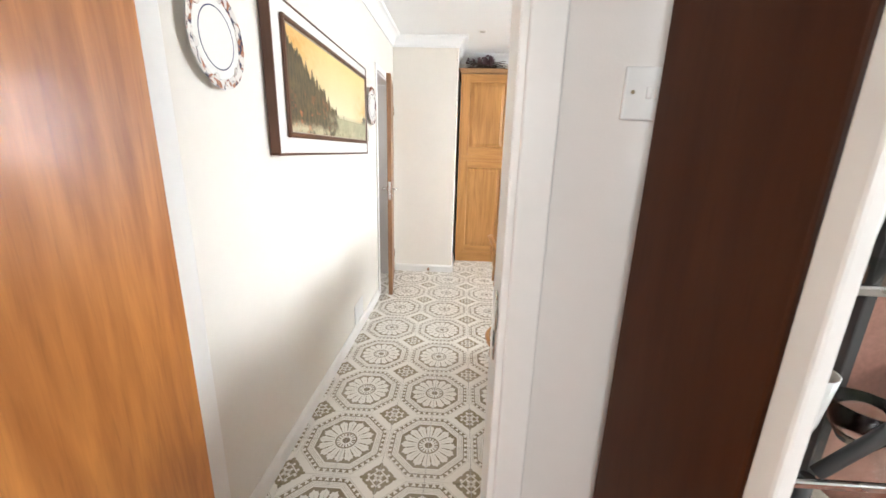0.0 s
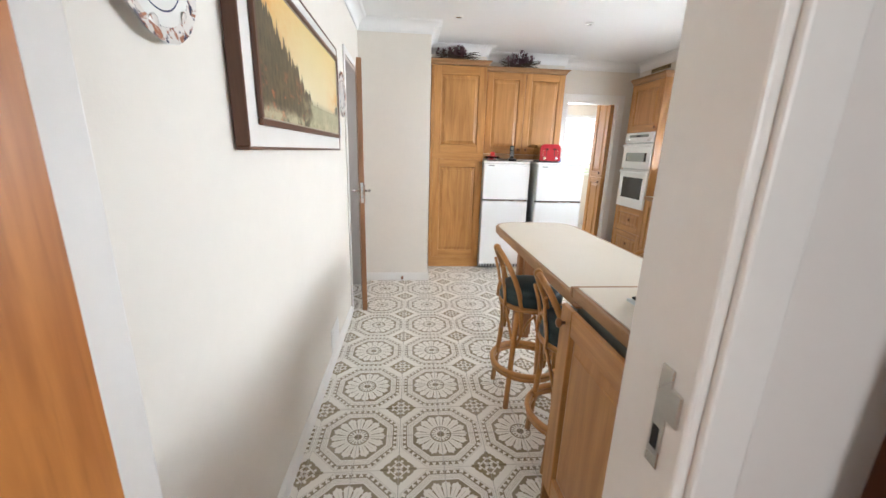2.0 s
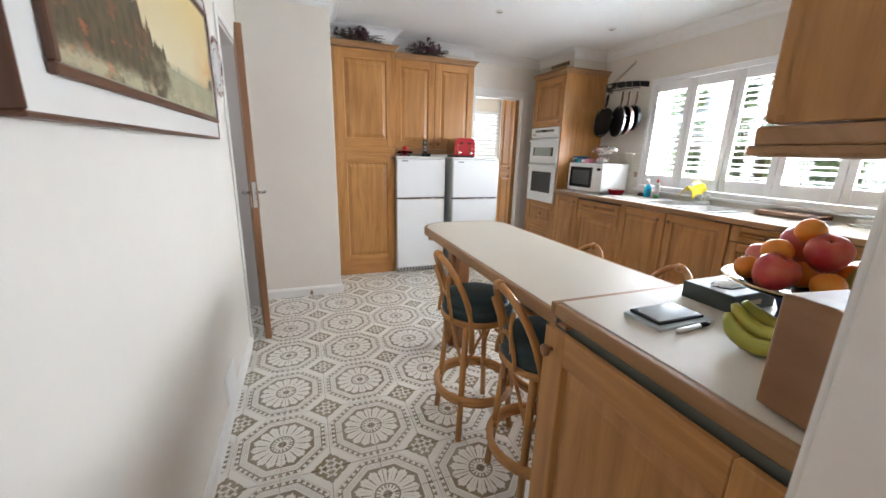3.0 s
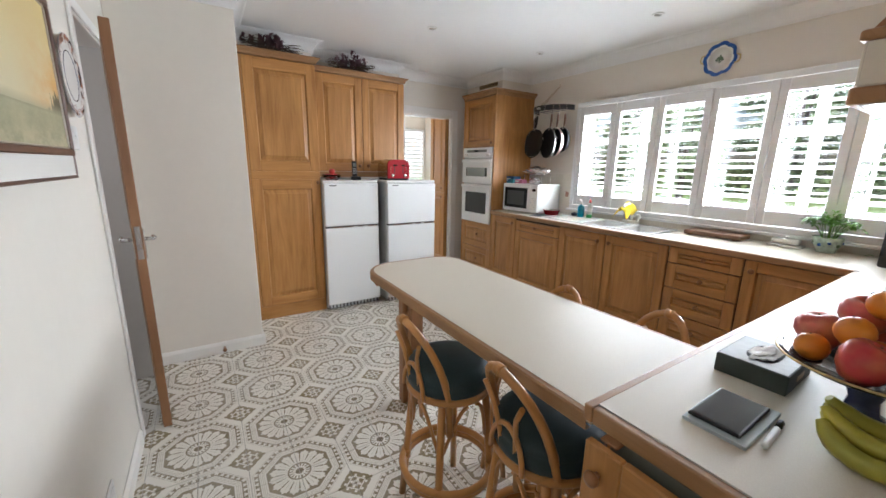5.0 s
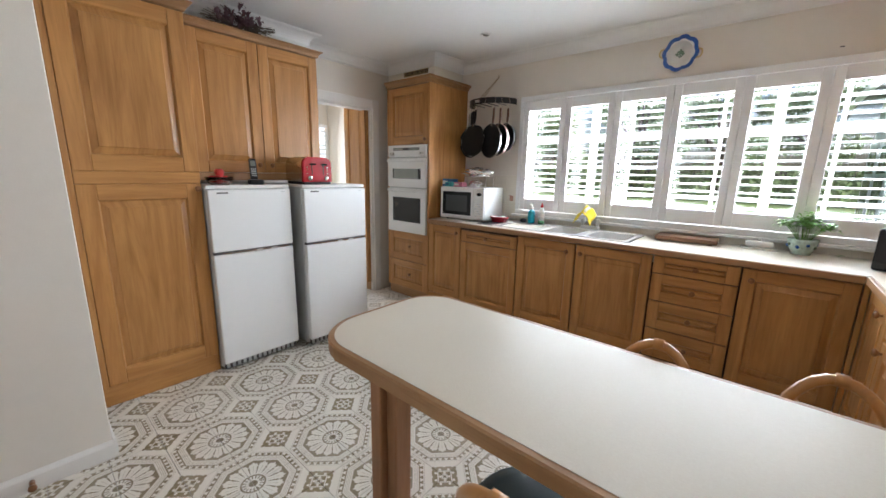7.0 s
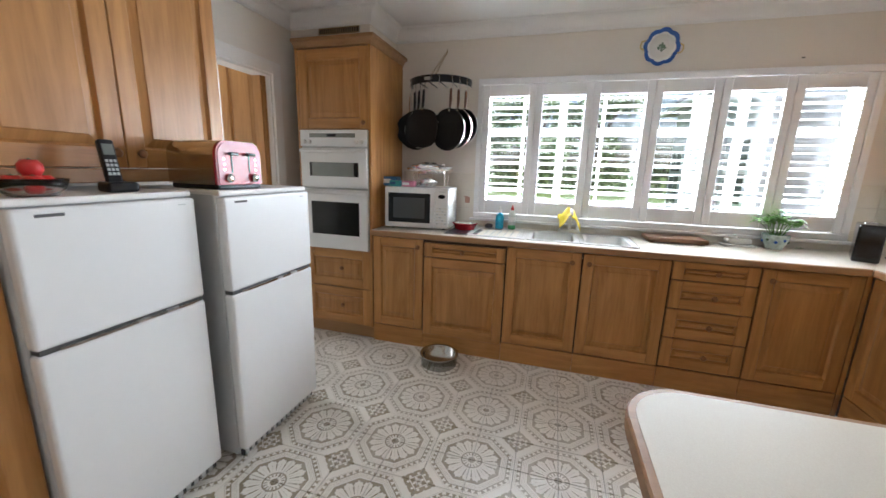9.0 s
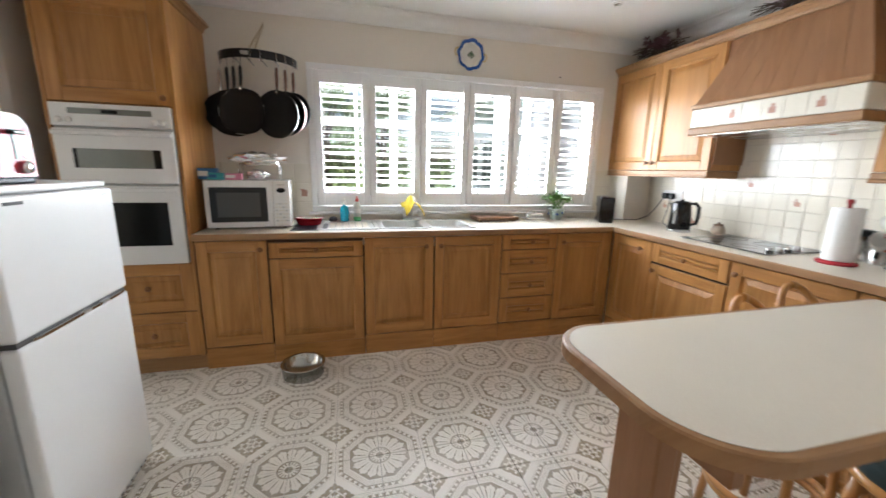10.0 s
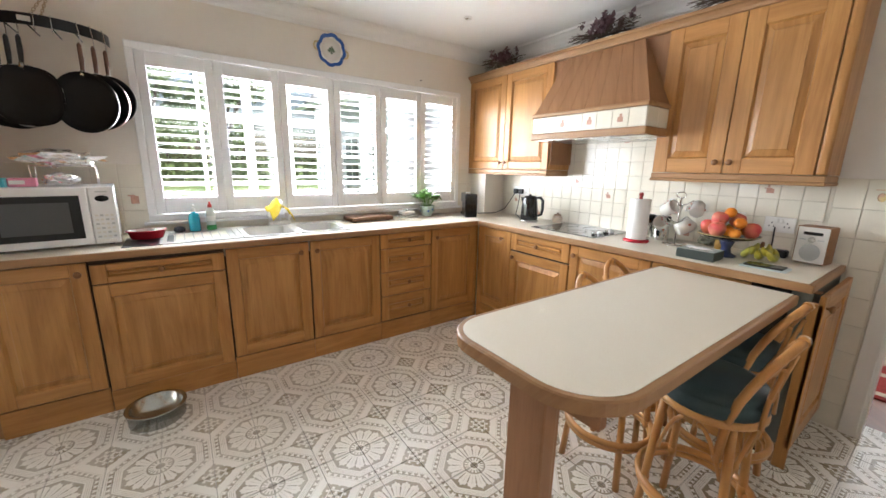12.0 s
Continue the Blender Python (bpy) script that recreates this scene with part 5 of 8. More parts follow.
def pan(at_deg, r, handle, face, rim, hmat, label, square=False, lean=0.0, k_deep=1.0, out=1.0):
    """A frying pan hung by its handle from a hook on the rack; base against the viewer."""
    cx, cy, rx, ry, z = RK
    a = radians(at_deg)
    hx, hy = cx + out * (rx + 0.012) * math.cos(a), cy + (ry + 0.012) * math.sin(a)
    top = z - 0.055
    root = thing("frying_pan", label, "pan", pose(hx, hy, top, 0, 0, face) @ pose(0, 0, 0, -lean), "hanging pans")
    # local frame: pan in the x-z plane, opening towards -y
    sq = 1.0
    prof = [(0.0, 0.0), (r * 0.80, 0.0), (r * 0.95, -0.020), (r, -0.042), (r * 1.03, -0.044), (r * 1.0, -0.036), (r * 0.97, -0.018), (r * 0.82, 0.006), (0.0, 0.006)]
    b = B("z")
    n = 32
    rings = []
    for rr, zz in prof:
        ring = []
        for i in range(n):
            an = 2 * math.pi * i / n
            c, s = math.cos(an), math.sin(an)
            k = 1.0
            if square:
                k = (abs(c) ** 3 + abs(s) ** 3) ** (-1 / 3) * 0.95
            ring.append((max(rr, 1e-4) * c * k, zz * k_deep, max(rr, 1e-4) * s * k - handle - r))
        rings.append(ring)
    b.loft(rings, True, False, smooth=True)
    part("pan_body", b, PAN_BLACK, root)
    if rim is not None:
        rb = B("z")
        rr = r * 1.01
        rb.loft([[(rr * k * math.cos(2 * math.pi * i / n), yy * k_deep, rr * k * math.sin(2 * math.pi * i / n) - handle - r) for i in range(n)] for k, yy in ((1.012, -0.044), (1.018, -0.034), (0.985, -0.012), (0.84, 0.010), (0.0005, 0.010))], True, False, smooth=True)
        part("outer_shell", rb, rim, root, "copper-coloured outer shell" if rim is COPPER else "pale metal rim")
    h0 = -handle - 0.012
    part("handle", B("z").tube([(0, -0.012, -0.018), (0, -0.016, -0.03), (0, -0.014, -handle * 0.55), (0, -0.02, h0 + 0.03), (0, -0.030, h0)], [0.006, 0.011, 0.0125, 0.010, 0.008], 8), hmat, root)
    part("ferrule", B("z").tube([(0, -0.024, h0 + 0.022), (0, -0.034, h0 - 0.006)], 0.0115, 8), STEEL, root)
    part("hook", B("z").tube([(0, -0.012, -0.03), (0, -0.004, -0.034), (0.0, 0.004, -0.022), (0, 0.004, 0.02), (0, -0.006, 0.062), (0, -0.014, 0.085), (0, -0.022, 0.082)], 0.0026, 6), CHROME, root, "steel S hook")


WOOD_HANDLE = plain("brown_handle", (0.13, 0.055, 0.03), 0.45, 0, 0.2, 30)
pan(116, 0.118, 0.190, 262, None, STEEL, "black frying pan with a steel handle on the pan rack", out=0.7)
pan(136, 0.146, 0.168, 264, None, BLACK_PLASTIC, "black frying pan with a black handle on the pan rack", k_deep=0.6, out=0.62)
pan(150, 0.150, 0.172, 264, STEEL, BLACK_PLASTIC, "black frying pan with a pale rim on the pan rack", lean=3, k_deep=0.6, out=0.70)
pan(162, 0.150, 0.165, 266, STEEL, BLACK_PLASTIC, "square black griddle pan on the pan rack", True, 5, 0.6, 0.78)
pan(-115, 0.128, 0.160, 253, None, WOOD_HANDLE, "black frying pan with a brown handle on the pan rack")
pan(-132, 0.144, 0.166, 253, COPPER, WOOD_HANDLE, "black frying pan with a pale copper shell on the pan rack")
pan(-146, 0.153, 0.170, 253, STEEL, WOOD_HANDLE, "black frying pan with a pale rim on the pan rack", lean=1)
for dg in (-168, 178, 122):
    a = radians(dg)
    hk = part("s_hook", B("z").tube([(0, 0.010, -0.035), (0, -0.002, -0.045), (0, -0.012, -0.03), (0, 0.004, 0.0), (0, 0.004, 0.02), (0, -0.006, 0.032), (0, -0.012, 0.02)], 0.0024, 6), CHROME)
    hk.matrix_world = pose(RK[0] + (RK[2] + 0.004) * math.cos(a), RK[1] + (RK[3] + 0.004) * math.sin(a), RK[4] - 0.002, 0, 0, dg + 90)
    tagged(hk, "empty steel S hook on the pan rack", "hook", "rack hooks")


# ---- blue plate over the window ----
BLUE_GLAZE = plain("cobalt_glaze", (0.03, 0.10, 0.36), 0.2, 0, 0.15, 30)
WHITE_GLAZE = plain("white_glaze", (0.80, 0.79, 0.75), 0.15, 0, 0.02)
GILT = plain("gilt", (0.62, 0.48, 0.22), 0.35, 0.6, 0.15)
GREEN_INK = plain("green_ink", (0.10, 0.17, 0.10), 0.4, 0, 0.3, 60)
RUST_GLAZE = plain("rust_glaze", (0.42, 0.13, 0.06), 0.25, 0, 0.35, 40)
NAVY_GLAZE = plain("navy_glaze", (0.035, 0.045, 0.12), 0.2, 0, 0.3, 40)


def scalloped(b, k0, r0, k1, r1, y0, y1, amp=0.03, n=64, waves=8, cap=False):
    rings = []
    for r, y in ((r0, y0), (r1, y1)):
        rings.append([(r * (1 + amp * abs(math.cos(waves / 2 * t))) * math.cos(t), y, r * (1 + amp * abs(math.cos(waves / 2 * t))) * math.sin(t)) for t in (2 * math.pi * i / n for i in range(n))])
    b.loft(rings, True, cap, smooth=True)
    return b


def blue_plate():
    root = thing("wall_plate", "white plate with a scalloped cobalt blue rim hung above the window", "plate", pose(WIN - 0.012, 2.870, 2.238, 0, 0, -90) @ pose(0, 0, 0, 0, 8, 0))
    part("back", scalloped(B(), 0, 0.06, 0, 0.112, 0.008, -0.006, amp=0.09, cap=True), WHITE_GLAZE, root)
    part("rim", scalloped(B(), 0, 0.078, 0, 0.113, -0.004, -0.011, amp=0.09), BLUE_GLAZE, root, "cobalt blue rim")
    part("well", B().lathe([(0.0, 0.0), (0.078, 0.0), (0.081, 0.004), (0.0, 0.0041)], 40).move(pose(0, -0.0035, 0, 90, 0, 0)), WHITE_GLAZE, root)
    for s in (-1, 1):
        part("ear", B().tube([(s * 0.112, -0.006, 0.03), (s * 0.138, -0.008, 0.022), (s * 0.143, -0.008, -0.002), (s * 0.136, -0.008, -0.022), (s * 0.112, -0.006, -0.03)], 0.006, 6), GILT, root, "gilt handle")
    b = B()
    for x, z, s in ((0, 0.008, 0.020), (-0.018, -0.008, 0.014), (0.019, -0.004, 0.013), (0.004, -0.020, 0.012)):
        b.box(x - s, -0.0088, z - s * 0.35, x + s, -0.0078, z + s * 0.35, 0.0003)
        b.box(x - s * 0.3, -0.0088, z - s, x + s * 0.3, -0.0078, z + s, 0.0003)
    part("motif", b, GREEN_INK, root, "small painted flower spray")


blue_plate()
hook = part("wall_nail", B().box(WIN - 0.006, 1.985, 2.13, WIN, 2.005, 2.136, 0.001), SEAL)
tagged(hook, "small dark nail in the wall above the window", "nail")


def imari(name, white, scale):
    """Painted porcelain: blots of rust and navy on white."""
    n = Nodes(name)
    p = n.obj()
    a, c = n.noise(p, scale, 4, 0.6, 0.8), n.noise(n.scaled(p, (1, 1, 1), (3.1, 1.7, 0.4)), scale * 1.2, 4, 0.6, 0.8)
    col = n.mix(n.ramp(a, white, white + 0.05), (0.72, 0.68, 0.63), (0.36, 0.16, 0.095))
    col = n.mix(n.ramp(c, white + 0.03, white + 0.07), col, (0.05, 0.05, 0.085))
    return n.done(col, 0.2)


IMARI_RIM = imari("imari_rim", 0.50, 26.0)
IMARI_WELL = imari("imari_well", 0.60, 38.0)


def imari_plate(m, r):
    """A wall plate with a patterned rim."""
    root = thing("wall_plate", "patterned rust, navy and white plate hung on the cream wall", "plate", m, "pair of patterned plates")
    part("back", scalloped(B(), 0, r * 0.55, 0, r, 0.012, -0.010, 0.012, 64, 16, True), WHITE_GLAZE, root)
    part("rim", scalloped(B(), 0, r * 0.64, 0, r * 0.985, -0.0075, -0.0135, 0.012, 96, 16), IMARI_RIM, root, "rust, navy and cream patterned rim")
    for i in range(6):
        c = 2 * math.pi * i / 6 + 0.3
        b = B().lathe([(0.0, 0.0), (r * 0.11, 0.0), (r * 0.09, 0.0012), (0.0, 0.0012)], 14)
        b.move(pose(r * 0.82 * math.cos(c), -0.0102, r * 0.82 * math.sin(c), 90 - 14 * math.sin(c), 0, 14 * math.cos(c)))
        part("rim_medallion", b, IMARI_WELL, root)
    part("well", B().lathe([(0.0, 0.0), (r * 0.62, 0.0), (r * 0.64, 0.004)], 40).move(pose(0, -0.0045, 0, 90, 0, 0)), IMARI_WELL, root)
    part("well_line", B().tube([(r * 0.60 * math.cos(t), -0.009, r * 0.60 * math.sin(t)) for t in (2 * math.pi * i / 40 for i in range(40))], 0.0022, 5, True), NAVY_GLAZE, root, "navy line round the well")


imari_plate(pose(LEFT + 0.014, 1.375, 1.668, 0, 0, 90), 0.140)
imari_plate(pose(LEFT + 0.014, 3.405, 1.695, 0, 0, 90), 0.145)


# ---- framed painting on the left wall ----
def painted_street():
    """Canvas: glowing ochre sky over a dark street beside a canal."""
    n = Nodes("street_canvas")
    x, y, z = n.sep(n.obj())
    u, v = n.m("DIVIDE", x, 1.24), n.m("DIVIDE", z, 0.415)
    nz = n.noise(n.scaled(n.obj(), (9, 9, 16)), 1.0, 6, 0.7)
    skyc = n.mix(n.m("MULTIPLY", v, 1.0), (0.66, 0.62, 0.46), (0.66, 0.50, 0.20))
    warm = n.m("MAXIMUM", n.ramp(u, 0.45, 0.05), n.m("MULTIPLY", n.ramp(u, 0.75, 1.0), n.ramp(v, 0.9, 0.4)))
    skyc = n.mix(n.m("MULTIPLY", warm, n.ramp(nz, 0.25, 0.7)), skyc, (0.62, 0.30, 0.05))
    jag = n.m("MULTIPLY", n.m("SUBTRACT", n.noise(n.scaled(n.obj(), (30, 1, 3)), 1.0, 4, 0.7), 0.5), 0.55)
    edge = n.m("ADD", n.m("SUBTRACT", 0.88, n.m("MULTIPLY", u, 1.15)), jag)
    edge = n.m("MAXIMUM", edge, n.m("ADD", n.m("MULTIPLY", n.m("SUBTRACT", u, 0.74), 1.3), jag))
    town = n.m("LESS_THAN", v, n.m("MAXIMUM", edge, 0.24))
    dark = n.mix(n.ramp(n.noise(n.scaled(n.obj(), (40, 1, 14)), 1.0, 4, 0.7), 0.3, 0.75), (0.03, 0.026, 0.016), (0.16, 0.12, 0.05))
    col = n.mix(town, skyc, dark)
    glow = n.noise(n.scaled(n.obj(), (14, 14, 22)), 1.0, 4, 0.6)
    low = n.m("MULTIPLY", n.ramp(v, 0.45, 0.2), n.ramp(glow, 0.54, 0.66))
    col = n.mix(n.m("MULTIPLY", low, n.m("LESS_THAN", u, 0.45)), col, (0.45, 0.13, 0.04))
    water = n.m("MULTIPLY", n.ramp(v, 0.30, 0.22), n.ramp(n.m("ADD", u, n.m("MULTIPLY", nz, 0.6)), 0.66, 0.84))
    col = n.mix(water, col, n.mix(nz, (0.17, 0.17, 0.10), (0.52, 0.48, 0.30)))
    base = n.m("MULTIPLY", n.ramp(v, 0.13, 0.05), n.ramp(nz, 0.42, 0.6))
    col = n.mix(base, col, (0.46, 0.42, 0.27))
    n.bump(nz, 0.5, 0.002)
    return n.done(col, 0.45)


def framed_painting():
    w, h = 1.458, 0.585
    root = thing("framed_painting", "street painting in a brown frame with a white surround", "painting", pose(LEFT + 0.003, 1.681, 1.333, 0, 0, 90))

    # local x runs along the wall, -y faces the room
    def rect_frame(x0, z0, x1, z1, t, y0, y1, mat, nm):
        for k, (a, c, e, f, g) in enumerate(((x0, z0, x1, z0 + t, "x"), (x0, z1 - t, x1, z1, "x"), (x0, z0 + t, x0 + t, z1 - t, "z"), (x1 - t, z0 + t, x1, z1 - t, "z"))):
            part(nm, B(g).box(a, y0, c, e, y1, f, 0.003, g), mat, root)

    rect_frame(0, 0, w, h, 0.010, -0.044, -0.001, FRAME_WOOD, "frame")
    part("surround", B().box(0.010, -0.040, 0.010, w - 0.010, -0.002, h - 0.010, 0), WHITE_GLAZE, root, "off-white painted surround")
    rect_frame(0.085, 0.072, w - 0.048, h - 0.060, 0.020, -0.056, -0.0405, FRAME_WOOD, "inner_frame")
    rect_frame(0.105, 0.092, w - 0.068, h - 0.080, 0.005, -0.050, -0.0405, FRAME_SLIP, "slip")
    cv = part("canvas", B().box(0, -0.045, 0, 1.276, -0.0405, 0.403, 0), painted_street(), root, "loosely painted street scene in ochre and dark brown")
    cv.location = (0.110, 0, 0.097)


FRAME_SLIP = plain("pale_slip", (0.42, 0.36, 0.28), 0.4)
FRAME_WOOD = wood("frame_mahogany", (0.13, 0.055, 0.025), (0.07, 0.026, 0.012), 0.38, 0.8, 0.1)
framed_painting()


# ---- wall fittings ----
def wall_plate(name, m, w, h, label, category, holes=()):
    root = thing(name, label, category, m)
    part("plate", B().box(0, -0.010, 0, w, -0.0005, h, 0.003, seg=2), WHITE_PLASTIC, root)
    for kind, x, z in holes:
        if kind == "rocker":
            part("rocker", B().box(x - 0.006, -0.014, z - 0.011, x + 0.006, -0.0095, z + 0.011, 0.002), WHITE_PLASTIC, root)
        elif kind == "screw":
            part("screw", B().lathe([(0.0, 0), (0.0035, 0), (0.0035, 0.0012), (0, 0.0012)], 8).move(pose(x, -0.0098, z, 90, 0, 0)), BRASS, root)
        else:
            part("pin_hole", B().box(x - 0.003, -0.0106, z - 0.004, x + 0.003, -0.0098, z + 0.004, 0), SEAL, root)
    return root


def socket_holes(x, z):
    return [("pin", x, z + 0.014), ("pin", x - 0.011, z - 0.006), ("pin", x + 0.011, z - 0.006)]


wall_plate("light_switch", pose(0.455, HALL_Y, 1.430), 0.132, 0.088, "cream double light switch in the hall", "switch", [("screw", 0.016, 0.046), ("rocker", 0.045, 0.046), ("rocker", 0.062, 0.046), ("screw", 0.116, 0.046)])
wall_plate("light_switch", pose(LEFT, 3.33, 1.43, 0, 0, 90), 0.086, 0.086, "white light switch on the cream wall", "switch", [("rocker", 0.043, 0.043)])
wall_plate("light_switch", pose(0.36, HOB, 1.46, 0, 0, 180), 0.086, 0.086, "white light switch beside the hall doorway", "switch", [("rocker", 0.043, 0.043), ("screw", 0.012, 0.043)])
wall_plate("power_socket", pose(0.855, HOB + 0.008, 1.035, 0, 0, 180), 0.146, 0.086, "white double power socket on the tiled wall", "socket", socket_holes(0.037, 0.038) + socket_holes(0.109, 0.038) + [("rocker", 0.062, 0.065), ("rocker", 0.084, 0.065)])
wall_plate("power_socket", pose(1.10, HOB + 0.008, 1.045, 0, 0, 180), 0.146, 0.086, "white double power socket on the tiled wall", "socket", socket_holes(0.037, 0.038) + socket_holes(0.109, 0.038))
wall_plate("power_socket", pose(2.985, HOB + 0.008, 1.105, 0, 0, 180), 0.205, 0.09, "white power sockets above the worktop", "socket", socket_holes(0.037, 0.038) + socket_holes(0.109, 0.038) + socket_holes(0.165, 0.038))


def air_vent():
    root = thing("air_vent", "white louvred air vent low on the wall", "vent", pose(LEFT, 2.775, 0.095, 0, 0, 90))
    part("frame", B().box(0, -0.008, 0, 0.235, -0.0005, 0.15, 0.003), WHITE_PLASTIC, root)
    for i in range(8):
        part("slat", B("x").box(0.018, -0.012, 0.016 + i * 0.0155, 0.217, -0.0075, 0.025 + i * 0.0155, 0.002), WHITE_PLASTIC, root)


air_vent()


def door_stop():
    root = thing("door_stop", "small brown door stop on the skirting", "door stop", pose(-0.205, PIER_Y - 0.017, 0.045))
    part("stem", B().lathe([(0.010, 0), (0.010, 0.045)], 10).move(pose(0, 0, 0, 90, 0, 0)), KNOB, root)
    part("buffer", B().lathe([(0.014, 0.045), (0.015, 0.058), (0.010, 0.064), (0, 0.065)], 10).move(pose(0, 0, 0, 90, 0, 0)), KNOB, root)


door_stop()


def downlight(x, y):
    root = thing("downlight", "recessed white ceiling downlight, switched off", "ceiling light", pose(x, y, CEILING), "ceiling downlights")
    part("ring", B().lathe([(0.028, 0.0), (0.043, 0.0), (0.043, -0.004), (0.030, -0.008), (0.028, -0.004)], 24, cap=False), WHITE_PLASTIC, root)
    part("lamp", B().lathe([(0.0, -0.0035), (0.0285, -0.0035)], 24, cap=False), STEEL, root, "unlit reflector lamp")


for xy in ((1.54, 4.285), (2.77, 3.06), (2.79, 4.25), (2.74, 1.97), (0.31, 4.31), (1.54, 3.06), (0.31, 3.05)):
    downlight(*xy)


# ---- worktop things by the window ----
def chopping_board():
    root = thing("chopping_board", "thick dark walnut chopping board behind the sink", "chopping board", pose(3.18, 2.43, CT, 0, 0, 2))
    part("board", B("y").box(0, 0, 0.008, 0.205, 0.40, 0.04, 0.006, "y", 2), BOARD_WOOD, root)
    for y in (0.03, 0.35):
        part("foot", B("x").box(0.02, y, 0, 0.185, y + 0.03, 0.0085, 0.002, "x"), BOARD_WOOD, root)


chopping_board()


def butter_dish():
    root = thing("butter_dish", "white lidded butter dish on the worktop", "dish", pose(3.325, 2.205, CT, 0, 0, 3))
    part("tray", B().box(-0.055, -0.10, 0, 0.055, 0.10, 0.014, 0.006, seg=2), WHITE_GLAZE, root)
    part("lid", B().box(-0.042, -0.08, 0.0145, 0.042, 0.08, 0.055, 0.018, seg=3), WHITE_GLAZE, root)
    part("knob", B().lathe([(0.008, 0.054), (0.014, 0.064), (0.008, 0.070), (0, 0.071)], 10), WHITE_GLAZE, root)


butter_dish()
LEAF = plain("basil_leaf", (0.12, 0.30, 0.035), 0.5, 0, 0.35, 40)
POT_GREEN = plain("pale_green_glaze", (0.42, 0.52, 0.46), 0.25, 0, 0.35, 34)


def leaf(b, at, yaw, pitch, size):
    m = Matrix.Translation(at) @ Euler((pitch, 0, yaw)).to_matrix().to_4x4()
    pts = [(0, 0, 0), (0.28, 0.30, 0.05), (0.32, 0.65, 0.02), (0, 1.0, -0.12), (-0.32, 0.65, 0.02), (-0.28, 0.30, 0.05)]
    vs = [b.bm.verts.new(m @ (Vector(p) * size)) for p in pts]
    mid = b.bm.verts.new(m @ (Vector((0, 0.55, -0.03)) * size))
    for i in range(6):
        b.bm.faces.new((vs[i], vs[(i + 1) % 6], mid))
    b.mark(b.bm.faces, "z")


def herb_pot():
    root = thing("potted_herb", "leafy green herb in a blue-green patterned pot", "plant", pose(3.300, 1.990, CT))
    part("pot", B().lathe([(0.0, 0), (0.048, 0), (0.052, 0.006), (0.050, 0.014), (0.070, 0.05), (0.078, 0.085), (0.080, 0.10), (0.073, 0.10), (0.070, 0.085), (0.0, 0.085)], 22), POT_GREEN, root)
    for i in range(9):
        a = i * 0.698
        part("pot_flower", B().ball((0.0685 * math.cos(a), 0.0685 * math.sin(a), 0.052 + 0.014 * (i % 2)), 0.0125, 1), BLUE_GLAZE if i % 3 else GREEN_INK, root)
    part("soil", B().lathe([(0.0, 0.086), (0.07, 0.086)], 16, cap=False), BOARD_WOOD, root)
    random.seed(11)
    for i in range(40):
        a, t = random.uniform(0, 6.28), random.random()
        tip = Vector((math.cos(a) * (0.02 + 0.08 * t), math.sin(a) * (0.02 + 0.12 * t), 0.145 + 0.095 * (1 - t * 0.6) * random.uniform(0.6, 1.1)))
        basep = Vector((math.cos(a) * 0.03, math.sin(a) * 0.03, 0.086))
        part("stem", B().tube([basep, (basep + tip) / 2 + Vector((0, 0, 0.02)), tip], 0.0013, 4), LEAF, root)
        b = B()
        for k in range(9):
            leaf(b, tip + Vector((random.uniform(-0.02, 0.02), random.uniform(-0.02, 0.02), random.uniform(-0.02, 0.015))), random.uniform(0, 6.28), random.uniform(-0.5, 0.7), random.uniform(0.022, 0.038))
        part("leaf_spray", b, LEAF, root)


herb_pot()
b = B()
random.seed(3)
for k in range(5):
    leaf(b, Vector((0, 0, 0.004 + 0.002 * k)), k * 1.3, 0.1, 0.026)
tagged(part("fallen_leaf", b, LEAF), "small fallen herb sprig on the window ledge", "leaf").matrix_world = pose(3.37, 1.80, CT)


def coffee_machine():
    root = thing("coffee_machine", "compact glossy black coffee machine in the corner", "coffee machine", pose(3.13, 1.590, CT, 0, 0, 62))
    part("body", B().box(-0.06, -0.04, 0, 0.06, 0.16, 0.22, 0.012, seg=3), BLACK_GLOSS, root)
    part("head", B().box(-0.058, -0.12, 0.125, 0.058, -0.03, 0.218, 0.012, seg=3), BLACK_GLOSS, root)
    part("drip_tray", B().box(-0.055, -0.13, 0, 0.055, -0.035, 0.03, 0.006, seg=2), BLACK_PLASTIC, root)
    part("grille", B().box(-0.048, -0.125, 0.030, 0.048, -0.045, 0.034, 0.001), CHROME, root)
    part("spout", B().lathe([(0.015, 0.095), (0.02, 0.125)], 10, 0, -0.085), CHROME, root)
    part("lever", B().box(-0.03, -0.11, 0.216, 0.03, 0.0, 0.226, 0.004), CHROME, root)


coffee_machine()
struct("wall_nib", B().box(3.17, HOB + 0.001, CT + 0.001, WIN - 0.001, 1.335, 1.321, 0.003), WALL, "cream boxed corner under the wall cabinet")


